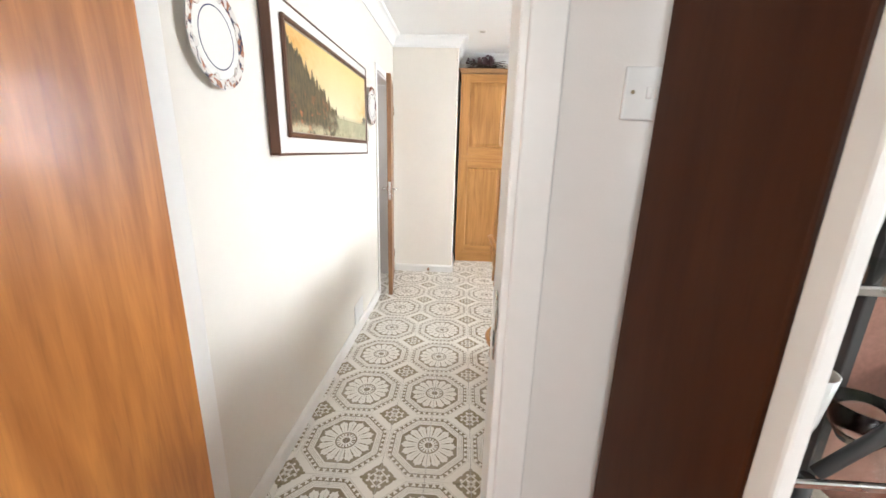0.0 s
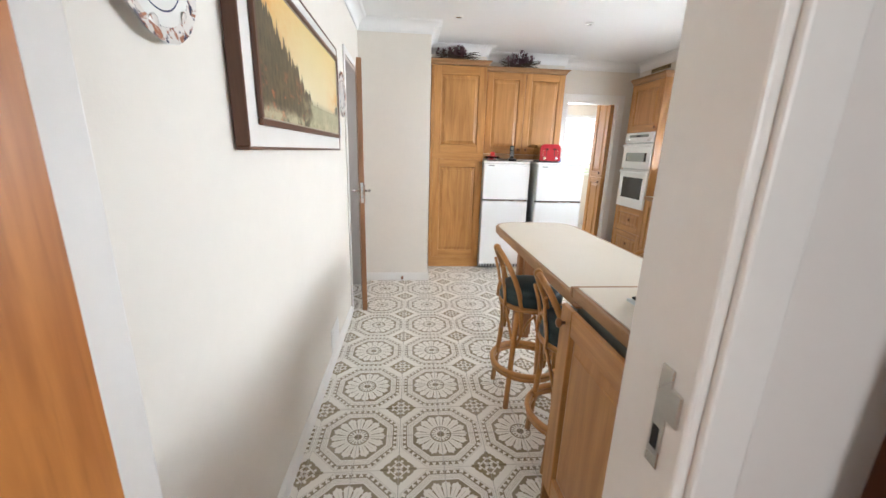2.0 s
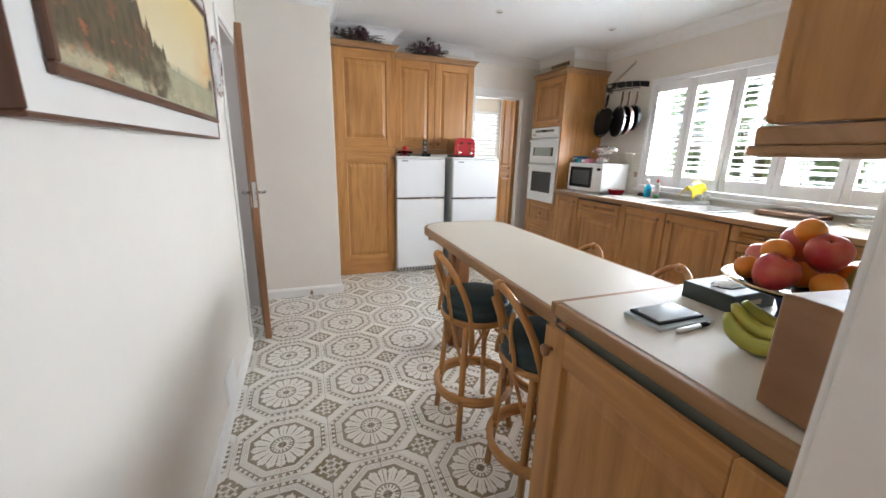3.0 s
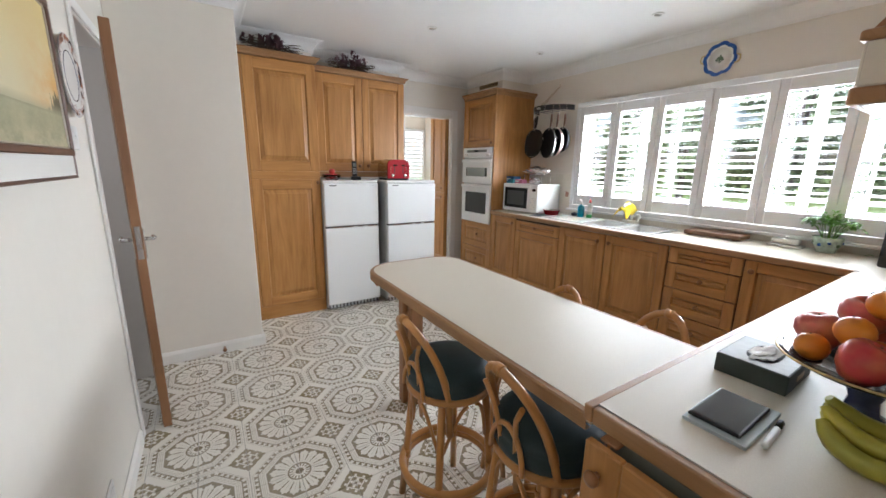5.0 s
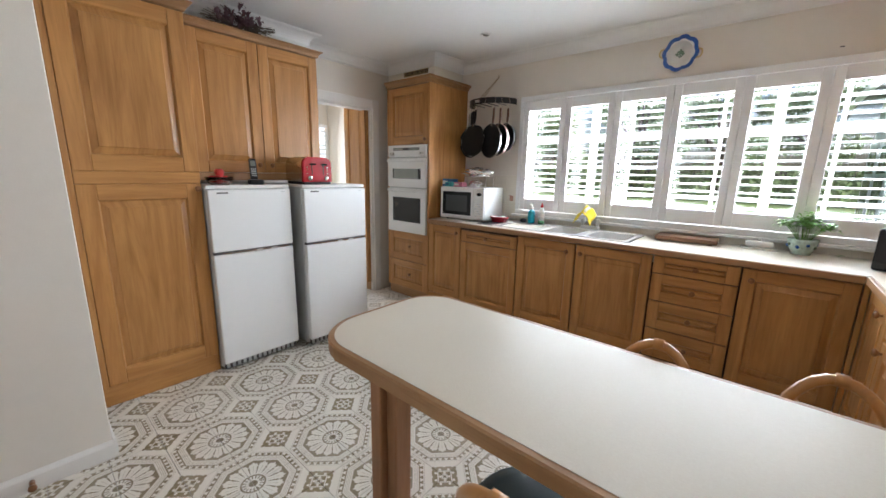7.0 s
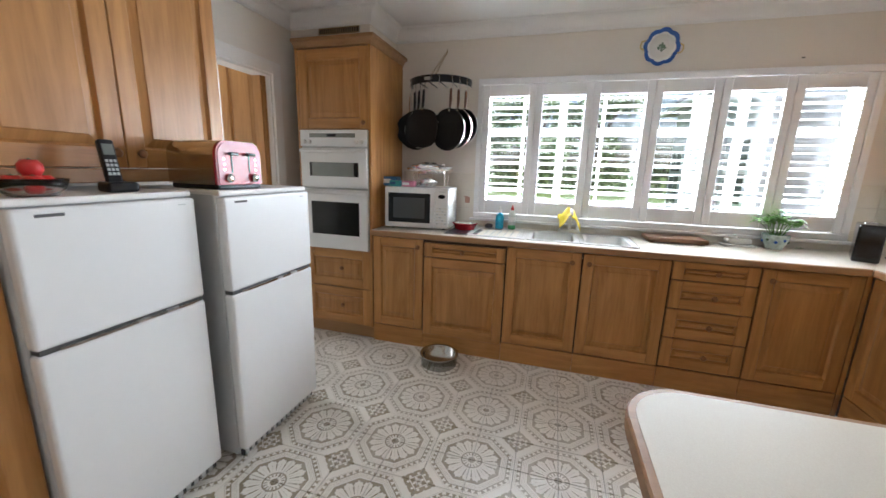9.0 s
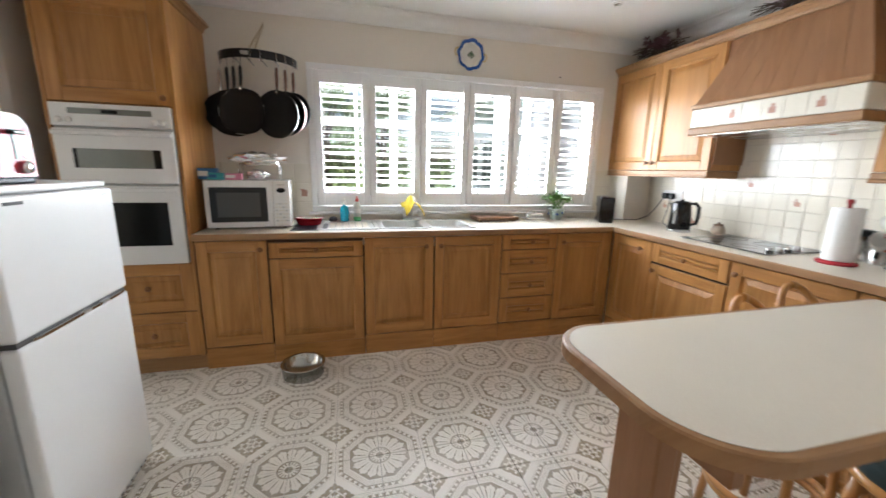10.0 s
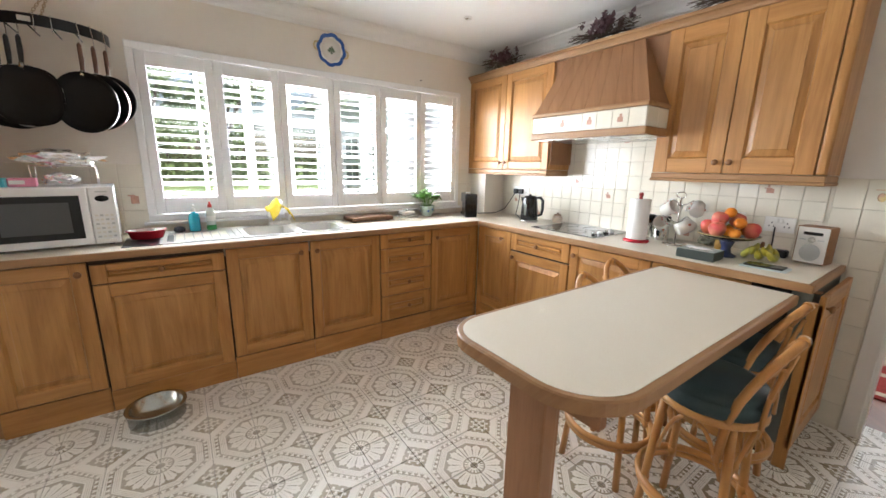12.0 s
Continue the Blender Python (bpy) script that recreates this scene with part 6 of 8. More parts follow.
# ---- worktop things by the hob ----
def kettle():
    root = thing("kettle", "glossy black electric kettle on its base", "kettle", pose(2.515, 1.350, CT, 0, 0, 200))
    part("base", B().lathe([(0.0, 0), (0.083, 0), (0.085, 0.012), (0.07, 0.02), (0.0, 0.02)], 24), STEEL, root, "steel power base")
    part("body", B().lathe([(0.0, 0.021), (0.078, 0.021), (0.080, 0.03), (0.076, 0.12), (0.064, 0.205), (0.060, 0.215), (0.0, 0.222)], 28), BLACK_GLOSS, root)
    part("lid", B().lathe([(0.055, 0.2165), (0.05, 0.226), (0.012, 0.230), (0.012, 0.24), (0, 0.241)], 20), BLACK_PLASTIC, root)
    part("handle", B("z").tube([(0.055, 0, 0.212), (0.10, 0, 0.215), (0.122, 0, 0.19), (0.125, 0, 0.12), (0.115, 0, 0.07), (0.075, 0, 0.055)], [0.010, 0.012, 0.013, 0.013, 0.012, 0.009], 8), BLACK_PLASTIC, root)
    part("spout", B().loft([[(-0.058, -0.018, 0.212), (-0.058, 0.018, 0.212), (-0.072, 0.014, 0.165), (-0.072, -0.014, 0.165)], [(-0.088, -0.005, 0.210), (-0.088, 0.005, 0.210), (-0.084, 0.004, 0.196), (-0.084, -0.004, 0.196)]]), BLACK_GLOSS, root)
    part("water_gauge", B().box(-0.02, -0.0795, 0.06, 0.0, -0.070, 0.16, 0.003), GREY_GLASS, root)


kettle()


def cable(name, pts, label, r=0.004):
    b = B("x").tube(pts, r, 6)
    tagged(part(name, b, BLACK_PLASTIC), label, "cable")


def plug(m):
    root = thing("plug", "black mains plug in the wall socket", "plug", m, "mains plugs")
    part("body", B().box(-0.024, -0.034, -0.024, 0.024, -0.002, 0.024, 0.006, seg=2), BLACK_PLASTIC, root)


plug(pose(2.945, HOB + 0.018, 1.145, 0, 0, 180))
plug(pose(2.872, HOB + 0.018, 1.145, 0, 0, 180))
cable("cable", [(2.945, HOB + 0.05, 1.125), (2.97, HOB + 0.08, 1.06), (3.02, HOB + 0.12, 0.965), (3.10, HOB + 0.18, CT + 0.012), (3.22, 1.42, CT + 0.005)], "black flex from the socket to the coffee machine")
cable("cable", [(2.872, HOB + 0.05, 1.125), (2.86, HOB + 0.08, 1.02), (2.85, HOB + 0.12, CT + 0.02), (2.76, HOB + 0.16, CT + 0.005), (2.60, 1.37, CT + 0.006)], "black flex from the socket to the kettle")


def hob():
    root = thing("hob", "black ceramic hob with steel trim set in the worktop", "hob", pose(2.255, 1.605, CT, 0, 0, 180))
    w, d = 0.585, 0.49
    part("trim", B().box(-0.006, -0.006, 0.0005, w + 0.006, d + 0.006, 0.004, 0.0015), STEEL, root, "steel trim")
    part("glass", B().box(0, 0, 0.0042, w, d, 0.0075, 0.001), BLACK_GLOSS, root)
    ringm = plain("hob_ring", (0.10, 0.10, 0.10), 0.2)
    for x, y, r in ((0.13, 0.13, 0.09), (0.13, 0.36, 0.07), (0.36, 0.13, 0.07), (0.36, 0.36, 0.09)):
        part("cooking_zone", B().tube(arc(x, y, r, 0, 350, 35, 0.0076), 0.0012, 4, True), ringm, root)
    for k in range(4):
        b = B().lathe([(0.019, 0), (0.019, 0.012), (0.015, 0.022), (0.0, 0.022)], 14, 0.53, 0.10 + k * 0.075)
        b.move(pose(0, 0, 0.0077))
        part("knob", b, WHITE_PLASTIC if k % 2 else STEEL, root, "pale control knob")


hob()


def spice_jar():
    root = thing("mortar", "small patterned stoneware pot on the worktop", "pot", pose(2.33, 1.170, CT))
    part("pot", B().lathe([(0.0, 0), (0.036, 0), (0.046, 0.02), (0.046, 0.04), (0.036, 0.062), (0.030, 0.064), (0.0, 0.064)], 18), plain("speckled_stoneware", (0.55, 0.45, 0.36), 0.4, 0, 0.4, 30), root)
    part("lid", B().lathe([(0.036, 0.0645), (0.028, 0.076), (0.008, 0.080), (0.009, 0.088), (0, 0.09)], 14), plain("brown_stoneware", (0.30, 0.2, 0.14), 0.4, 0, 0.3, 30), root)


spice_jar()


def paper_towel():
    root = thing("paper_towel", "white kitchen roll on a red-based holder", "kitchen roll", pose(1.455, 1.420, CT))
    part("base", B().lathe([(0.0, 0), (0.082, 0), (0.085, 0.006), (0.082, 0.016), (0.0, 0.018)], 26), RED_ENAMEL, root, "red holder base")
    part("roll", B().lathe([(0.02, 0.019), (0.064, 0.019), (0.0645, 0.022), (0.0645, 0.276), (0.063, 0.279), (0.02, 0.279)], 30), plain("kitchen_paper", (0.82, 0.81, 0.80), 0.95, 0, 0.03, 20, 0.5, 60, 0.002), root)
    part("pole", B().lathe([(0.010, 0.279), (0.010, 0.30), (0.014, 0.302), (0.014, 0.318), (0.008, 0.322), (0, 0.322)], 12), plain("red_wood", (0.34, 0.03, 0.03), 0.35), root, "red turned finial")


paper_towel()


def canister(x, y, r, h):
    root = thing("canister", "brushed steel storage canister with a black lid", "canister", pose(x, y, CT), "steel canisters")
    part("body", B().lathe([(0.0, 0), (r, 0), (r, 0.004), (r, h), (0.0, h)], 26), STEEL, root)
    part("lid", B().lathe([(r + 0.002, h), (r + 0.002, h + 0.022), (r - 0.004, h + 0.027), (0.0, h + 0.028)], 26), BLACK_PLASTIC, root)
    part("window", B().box(-0.012, r - 0.001, 0.03, 0.012, r + 0.0015, h - 0.02, 0.001), DARK_GLASS, root)


canister(1.395, 1.195, 0.050, 0.135)
canister(1.505, 1.180, 0.050, 0.135)


def mug_tree():
    root = thing("mug_tree", "chrome mug tree on a round base", "mug tree", pose(1.255, 1.295, CT))
    part("base", B().lathe([(0.0, 0), (0.075, 0), (0.075, 0.005), (0.01, 0.009), (0.0, 0.009)], 24), CHROME, root)
    part("pole", B().tube([(0, 0, 0.005), (0, 0, 0.30)], 0.005, 8), CHROME, root)
    arms = []
    for k in range(6):
        a, z = k * 60 + 15, 0.25 if k % 2 else 0.14
        c, s = math.cos(radians(a)), math.sin(radians(a))
        part("arm", B().tube([(0, 0, z), (0.04 * c, 0.04 * s, z + 0.012), (0.075 * c, 0.075 * s, z + 0.035)], 0.0035, 6), CHROME, root)
        arms.append((a, z + 0.02))
    tagged(part("top_loop", B().tube([(0.03 * math.cos(t), 0, 0.315 + 0.018 * math.sin(t)) for t in (2 * math.pi * i / 14 for i in range(14))], 0.003, 6, True), CHROME, root))
    random.seed(8)
    for i, (a, z) in enumerate(arms):
        mug = thing("mug", "white mug with red and dark flower sprigs hung on the tree", "mug", pose(1.255, 1.295, CT) @ pose(0.098 * math.cos(radians(a)), 0.098 * math.sin(radians(a)), z - 0.036, 0, 0, a + 90) @ pose(0, 0, 0, 0, 62, 0), "mugs on the tree")
        part("cup", B().lathe([(0.0, -0.043), (0.034, -0.043), (0.040, -0.036), (0.041, 0.04), (0.038, 0.041), (0.037, -0.030), (0.0, -0.036)], 22, cap=False), WHITE_GLAZE, mug)
        part("handle", B().tube([(0, 0.039, 0.022), (0, 0.062, 0.018), (0, 0.068, -0.002), (0, 0.060, -0.020), (0, 0.040, -0.025)], 0.0048, 6), WHITE_GLAZE, mug)
        for k in range(5):
            t = random.uniform(0, 6.28)
            part("flower", B().ball((0.0405 * math.cos(t), 0.0405 * math.sin(t), random.uniform(-0.025, 0.028)), random.uniform(0.005, 0.010), 1), random.choice((RED_PLASTIC, RUST_GLAZE, GREEN_INK, RED_PLASTIC)), mug)


mug_tree()


def skin(name, a, c, scale=12):
    n = Nodes(name)
    f = n.ramp(n.noise(n.obj(), scale, 3), 0.38, 0.66)
    n.bump(n.noise(n.obj(), 240, 2), 0.12, 0.001)
    return n.done(n.mix(f, a, c), 0.33)


APPLE = skin("apple_skin", (0.52, 0.035, 0.045), (0.62, 0.17, 0.08))
APPLE_PINK = skin("pink_apple_skin", (0.62, 0.09, 0.09), (0.70, 0.30, 0.18))
ORANGE = skin("orange_peel", (0.75, 0.22, 0.015), (0.82, 0.30, 0.03))
PEAR = skin("pear_skin", (0.34, 0.32, 0.05), (0.45, 0.38, 0.09))
BANANA = skin("banana_peel", (0.50, 0.43, 0.05), (0.36, 0.36, 0.06), 8)


def fruit(kind, at, r, mat, label):
    """A round fruit with a dimple and stalk."""
    root = thing(kind, label, "fruit", pose(*at, random.uniform(-20, 20), random.uniform(-20, 20), random.uniform(0, 360)), "fruit on the stand")
    if kind == "apple":
        prof = [(0.0, -0.80), (0.22, -0.90), (0.45, -0.86), (0.80, -0.45), (0.99, 0.12), (0.93, 0.55), (0.68, 0.86), (0.38, 0.92), (0.14, 0.80), (0.0, 0.66)]
    elif kind == "pear":
        prof = [(0.0, -0.95), (0.4, -0.92), (0.85, -0.5), (0.95, -0.1), (0.75, 0.5), (0.45, 1.0), (0.28, 1.35), (0.0, 1.45)]
    else:
        prof = [(0.0, -0.93), (0.35, -0.88), (0.72, -0.65), (0.95, -0.25), (1.0, 0.1), (0.88, 0.48), (0.55, 0.82), (0.2, 0.93), (0.0, 0.91)]
    part("flesh", B().lathe([(a * r, c * r) for a, c in prof], 20, cap=False), mat, root)
    zt = prof[-1][1] * r
    part("stalk", B().tube([(0, 0, zt - 0.003), (0.002, 0, zt + (0.012 if kind != "orange" else 0.002))], 0.0018, 5), KNOB, root)


def fruit_stand():
    cx, cy = 0.925, 1.410
    root = thing("fruit_stand", "dark pedestal fruit bowl with a gilt rim", "fruit bowl", pose(cx, cy, CT))
    part("foot", B().lathe([(0.0, 0), (0.055, 0), (0.055, 0.008), (0.028, 0.022), (0.024, 0.05), (0.034, 0.075), (0.040, 0.088), (0.0, 0.088)], 24), NAVY_GLAZE, root)
    part("bowl", B().lathe([(0.0, 0.088), (0.05, 0.089), (0.125, 0.108), (0.152, 0.122), (0.150, 0.126), (0.122, 0.114), (0.05, 0.096), (0.0, 0.095)], 36), BLACK_GLOSS, root)
    part("rim", B().tube(arc(0, 0, 0.152, 0, 352, 45, 0.124), 0.0025, 5, True), GILT, root, "gilt rim")
    random.seed(21)
    z0 = CT + 0.112
    rows = [("apple", 0.10, 0.02, 0.044, 0.044, APPLE), ("apple", 0.03, 0.095, 0.042, 0.044, APPLE_PINK), ("orange", -0.055, 0.085, 0.030, 0.030, ORANGE), ("apple", -0.105, 0.0, 0.044, 0.044, APPLE), ("orange", -0.06, -0.08, 0.034, 0.031, ORANGE), ("pear", 0.03, -0.095, 0.030, 0.030, PEAR), ("orange", 0.095, -0.055, 0.034, 0.030, ORANGE), ("orange", 0.005, 0.0, 0.030, 0.032, ORANGE), ("apple", 0.045, 0.035, 0.096, 0.043, APPLE_PINK), ("orange", -0.055, 0.03, 0.085, 0.032, ORANGE), ("apple", -0.015, -0.045, 0.094, 0.042, APPLE), ("orange", 0.06, -0.03, 0.090, 0.031, ORANGE), ("orange", 0.005, 0.005, 0.138, 0.030, ORANGE)]
    names = {"apple": "shiny red apple on the fruit stand", "orange": "bright orange on the fruit stand", "pear": "green-brown pear on the fruit stand"}
    for kind, x, y, z, r, mat in rows:
        fruit(kind, (cx + x, cy + y, z0 + z * 0.95), r, mat, names[kind])


fruit_stand()


def bananas():
    root = thing("banana_bunch", "bunch of greenish yellow bananas lying on the worktop", "bananas", pose(0.785, 1.365, CT, 0, 0, 95))
    for k in range(5):
        o = (k - 2) * 0.030
        pts, rad = [], []
        for i in range(11):
            t = i / 10
            a = radians(-60 + 120 * t)
            pts.append((0.085 * math.sin(a) , o * (0.35 + 0.65 * math.sin(math.pi * (0.15 + 0.75 * t))) + 0.004 * k, 0.022 + 0.075 * (1 - math.cos(a)) + (0.020 if k in (1, 3) else 0.0)))
            rad.append(0.005 + 0.0135 * min(1, math.sin(math.pi * (0.04 + 0.92 * t)) * 1.7))
        part("banana", B("x").tube(pts, rad, 7), BANANA, root)
    part("stem", B().tube([(-0.072, 0, 0.062), (-0.095, 0, 0.085)], [0.012, 0.009], 7), KNOB, root)


bananas()


def tissue_box():
    root = thing("card_box", "flat dark green cardboard box with a torn white opening", "box", pose(0.895, 1.522, CT, 0, 0, 1))
    GREEN_CARD = plain("dark_green_card", (0.045, 0.06, 0.055), 0.5, 0, 0.2, 30)
    part("box", B().box(0, 0, 0, 0.190, 0.148, 0.048, 0.002), GREEN_CARD, root)
    part("lid_print", B().box(0.004, 0.004, 0.048, 0.186, 0.144, 0.0488, 0.0002), plain("grey_card", (0.40, 0.42, 0.41), 0.5, 0, 0.15, 40), root)
    part("opening", B().prism([(0.095 + 0.068 * math.cos(t) * (abs(math.cos(t)) ** -0.35 if abs(math.cos(t)) > 0.05 else 1) * 0.92, 0.072 + 0.034 * math.sin(t)) for t in (2 * math.pi * i / 24 for i in range(24))], 0.0489, 0.0494), SHADE, root)
    part("tissue", crumple(4, 0.066, 0.029, 0.006, 3).move(pose(0.095, 0.072, 0.050)), plain("white_tissue", (0.80, 0.79, 0.76), 0.9), root)
    part("label", B().box(0.07, -0.0006, 0.016, 0.125, 0.001, 0.03, 0), BRASS, root)


tissue_box()


def notepad_and_phone():
    pad = thing("notepad", "pale blue notepad lying on the worktop", "notepad", pose(0.603, 1.498, CT, 0, 0, 1))
    part("pages", B().box(0, 0, 0, 0.192, 0.112, 0.008, 0.001), plain("pale_blue_paper", (0.50, 0.58, 0.60), 0.6, 0, 0.05), pad)
    ph = thing("tablet", "dark grey tablet with a black case on the notepad", "tablet", pose(0.617, 1.513, CT + 0.0082, 0, 0, 1))
    part("case", B().box(0, 0, 0, 0.162, 0.094, 0.008, 0.003, seg=2), BLACK_PLASTIC, ph)
    part("screen", B().box(0.006, 0.006, 0.008, 0.156, 0.088, 0.0086, 0.0002), plain("grey_screen", (0.05, 0.055, 0.057), 0.14), ph)
    pen = thing("marker_pen", "white marker pen with a black cap", "pen", pose(0.640, 1.482, CT + 0.0062, 0, 90, 4))
    part("barrel", B().lathe([(0.0, 0.0), (0.005, 0.0), (0.006, 0.004), (0.006, 0.085), (0.0, 0.085)], 10), WHITE_PLASTIC, pen)
    part("cap", B().lathe([(0.0062, 0.085), (0.0062, 0.118), (0.004, 0.124), (0, 0.124)], 10), BLACK_PLASTIC, pen)
    part("clip", B().box(0.0055, -0.002, 0.085, 0.008, 0.002, 0.12, 0.0005), BLACK_PLASTIC, pen)


notepad_and_phone()


def radio():
    root = thing("radio", "small walnut and white table radio", "radio", pose(0.668, 1.222, CT, 0, 0, 172))
    w, d, h = 0.140, 0.10, 0.197
    part("case", B("z").box(0, -0.004, 0.004, w, d, h, 0.006, "y", 2), RADIO_WOOD, root, "walnut case")
    fr = part("front", B().box(0.005, -0.0062, 0.008, w - 0.005, 0.004, h - 0.005, 0.003, seg=2), WHITE_PLASTIC, root)
    part("speaker", B().lathe([(0.0, 0.002), (0.042, 0.002), (0.044, 0.0)], 28).move(pose(w / 2, -0.006, 0.062, 90, 0, 0)), GREY_SIDE, fr, "round grey speaker")
    part("display", B().box(0.03, -0.0072, 0.152, w - 0.03, -0.0058, 0.168, 0.0005), DARK_GLASS, fr)
    part("dial", B().lathe([(0.014, 0), (0.014, 0.010), (0.011, 0.013), (0, 0.013)], 16).move(pose(w / 2, -0.006, 0.128, 90, 0, 0)), STEEL, fr)
    for k in range(3):
        for s in (-1, 1):
            part("button", B().box(w / 2 + s * 0.028 - 0.004 + s * (k * 0.009), -0.0078, 0.125, w / 2 + s * 0.028 + 0.002 + s * (k * 0.009), -0.0058, 0.131, 0.0005), GREY_SIDE, fr)
    for fx in (0.02, w - 0.02):
        part("foot", B().box(fx - 0.008, 0.01, 0, fx + 0.008, d - 0.01, 0.005, 0), SEAL, root)


radio()
cable("cable", [(0.72, 1.16, CT + 0.03), (0.76, 1.19, CT + 0.008), (0.82, 1.23, CT + 0.005), (0.87, 1.20, CT + 0.006), (0.83, 1.16, CT + 0.006), (0.78, 1.15, CT + 0.03), (0.80, HOB + 0.02, 1.06)], "black radio flex lying on the worktop")
tagged(part("charger", B().box(0.70, 1.13, CT + 0.0005, 0.765, 1.19, CT + 0.045, 0.01, seg=2), BLACK_PLASTIC), "small black mains adaptor on the worktop", "charger")
tagged(part("glass_jar", B().lathe([(0.0, 0), (0.026, 0), (0.028, 0.05), (0.022, 0.058), (0.024, 0.068), (0, 0.069)], 16), plain("amber_jar", (0.55, 0.33, 0.08), 0.15)), "small amber jar behind the fruit stand", "jar").matrix_world = pose(1.03, 1.19, CT)
tagged(part("ornament", crumple(6, 0.05, 0.03, 0.032, 3), plain("dark_ornament", (0.16, 0.16, 0.11), 0.4, 0, 0.6, 60)), "small dark green ornament on the worktop", "ornament").matrix_world = pose(1.11, 1.165, CT + 0.036)


# ---- on the fridges ----
TOASTER_STEEL = plain("warm_brushed_steel", (0.62, 0.58, 0.52), 0.22, 1.0, 0.04, 8)


def toaster():
    root = thing("toaster", "glossy red four-slice toaster on the fridge", "toaster", pose(1.400, 4.915, 1.2555, 0, 0, -2))
    w, d, h = 0.245, 0.30, 0.200
    def outline(o, rad=0.055):
        pts = [(o, 0.020), (w - o, 0.020)]
        for cx, a0 in ((w - o - rad, 0), (o + rad, 90)):
            pts += [(cx + rad * math.cos(radians(a0 + 15 * k)), h - o - rad + rad * math.sin(radians(a0 + 15 * k))) for k in range(7)]
        return pts
    part("body", B().prism(outline(0.004), -d, -0.0205).move(pose(0, 0, 0, 90, 0, 0)), TOASTER_STEEL, root, "brushed steel side casing")
    part("front_panel", B().prism(outline(0.0), -0.020, -0.004).prism(outline(0.006), -0.0039, 0.0).move(pose(0, 0, 0, 90, 0, 0)), RED_ENAMEL, root, "glossy red front")
    part("base", B().box(0.008, 0.006, 0.0, w - 0.008, d - 0.01, 0.022, 0.006, seg=2), BLACK_PLASTIC, root)
    part("top_plate", B().box(0.062, 0.03, h - 0.0035, w - 0.062, d - 0.03, h + 0.001, 0.001), CHROME, root, "chrome top with slots")
    for k in range(4):
        x = 0.068 + k * 0.029
        part("slot", B().box(x, 0.05, h + 0.0011, x + 0.020, d - 0.05, h + 0.0016, 0), SHADE, root)
    for c in (0.075, w - 0.075):
        part("lever_track", B().box(c - 0.004, -0.0015, 0.07, c + 0.004, 0.003, 0.155, 0.001), BLACK_PLASTIC, root)
        part("lever", B().box(c - 0.022, -0.022, 0.140, c + 0.022, 0.0, 0.153, 0.004, seg=2), BLACK_GLOSS, root)
        part("dial", B().lathe([(0.018, 0), (0.018, 0.012), (0.014, 0.017), (0, 0.017)], 16).move(pose(c - 0.022 if c < 0.1 else c + 0.022, -0.0005, 0.048, 90, 0, 0)), CHROME, root)
        for k in range(3):
            part("button", B().box(c - 0.012 + (-0.034 if c < 0.1 else 0.042), -0.003, 0.078 + k * 0.022, c - 0.002 + (-0.034 if c < 0.1 else 0.042), 0.002, 0.086 + k * 0.022, 0.001), CHROME, root)


toaster()
packet("blue_packet", pose(1.67, 5.08, 1.2555, 0, 0, 20), 0.07, 0.04, 0.055, BLUE_CARD, "small blue packet beside the toaster", TEAL_CARD)


def cordless_phone():
    root = thing("cordless_phone", "black cordless phone upright in its cradle", "telephone", pose(1.10, 5.06, 1.2555, 0, 0, -10))
    part("cradle", B().box(-0.04, -0.035, 0, 0.055, 0.055, 0.034, 0.01, seg=3), BLACK_PLASTIC, root)
    hs = part("handset", B().box(-0.024, -0.014, 0.0, 0.024, 0.012, 0.155, 0.008, seg=3).move(pose(0, 0.015, 0.024, -14, 0, 0)), BLACK_PLASTIC, root)
    part("screen", B().box(-0.017, -0.0155, 0.10, 0.017, -0.0138, 0.138, 0.001).move(pose(0, 0.015, 0.024, -14, 0, 0)), GREY_GLASS, hs)
    for r in range(4):
        for c in range(3):
            part("key", B().box(-0.017 + c * 0.0125, -0.0152, 0.03 + r * 0.015, -0.008 + c * 0.0125, -0.0135, 0.04 + r * 0.015, 0.0005).move(pose(0, 0.015, 0.024, -14, 0, 0)), GREY_SIDE, hs)


cordless_phone()


def tomato_bowl():
    cx, cy = 0.855, 5.04
    root = thing("glass_bowl", "clear glass bowl of red tomatoes on the fridge", "bowl", pose(cx, cy, 1.2555))
    part("bowl", B().lathe([(0.0, 0), (0.055, 0), (0.075, 0.02), (0.086, 0.05), (0.083, 0.05), (0.072, 0.023), (0.052, 0.005), (0.0, 0.005)], 26, cap=False), glass_material("bowl_glass"), root)
    random.seed(2)
    for i, (x, y, z) in enumerate(((0.035, 0.01, 0.034), (-0.03, 0.028, 0.034), (-0.012, -0.036, 0.034), (0.004, 0.0, 0.078))):
        t = thing("tomato", "ripe red tomato in the glass bowl", "tomato", pose(cx + x, cy + y, 1.2555 + z), "tomatoes")
        part("flesh", B().lathe([(0.0, -0.027), (0.018, -0.024), (0.029, -0.006), (0.029, 0.010), (0.018, 0.024), (0.004, 0.022), (0, 0.020)], 18, cap=False), RED_PLASTIC, t)
        part("stalk", B().lathe([(0.0, 0.0215), (0.010, 0.0235), (0.003, 0.026), (0, 0.030)], 6, cap=False), GREEN_INK, t)


tomato_bowl()

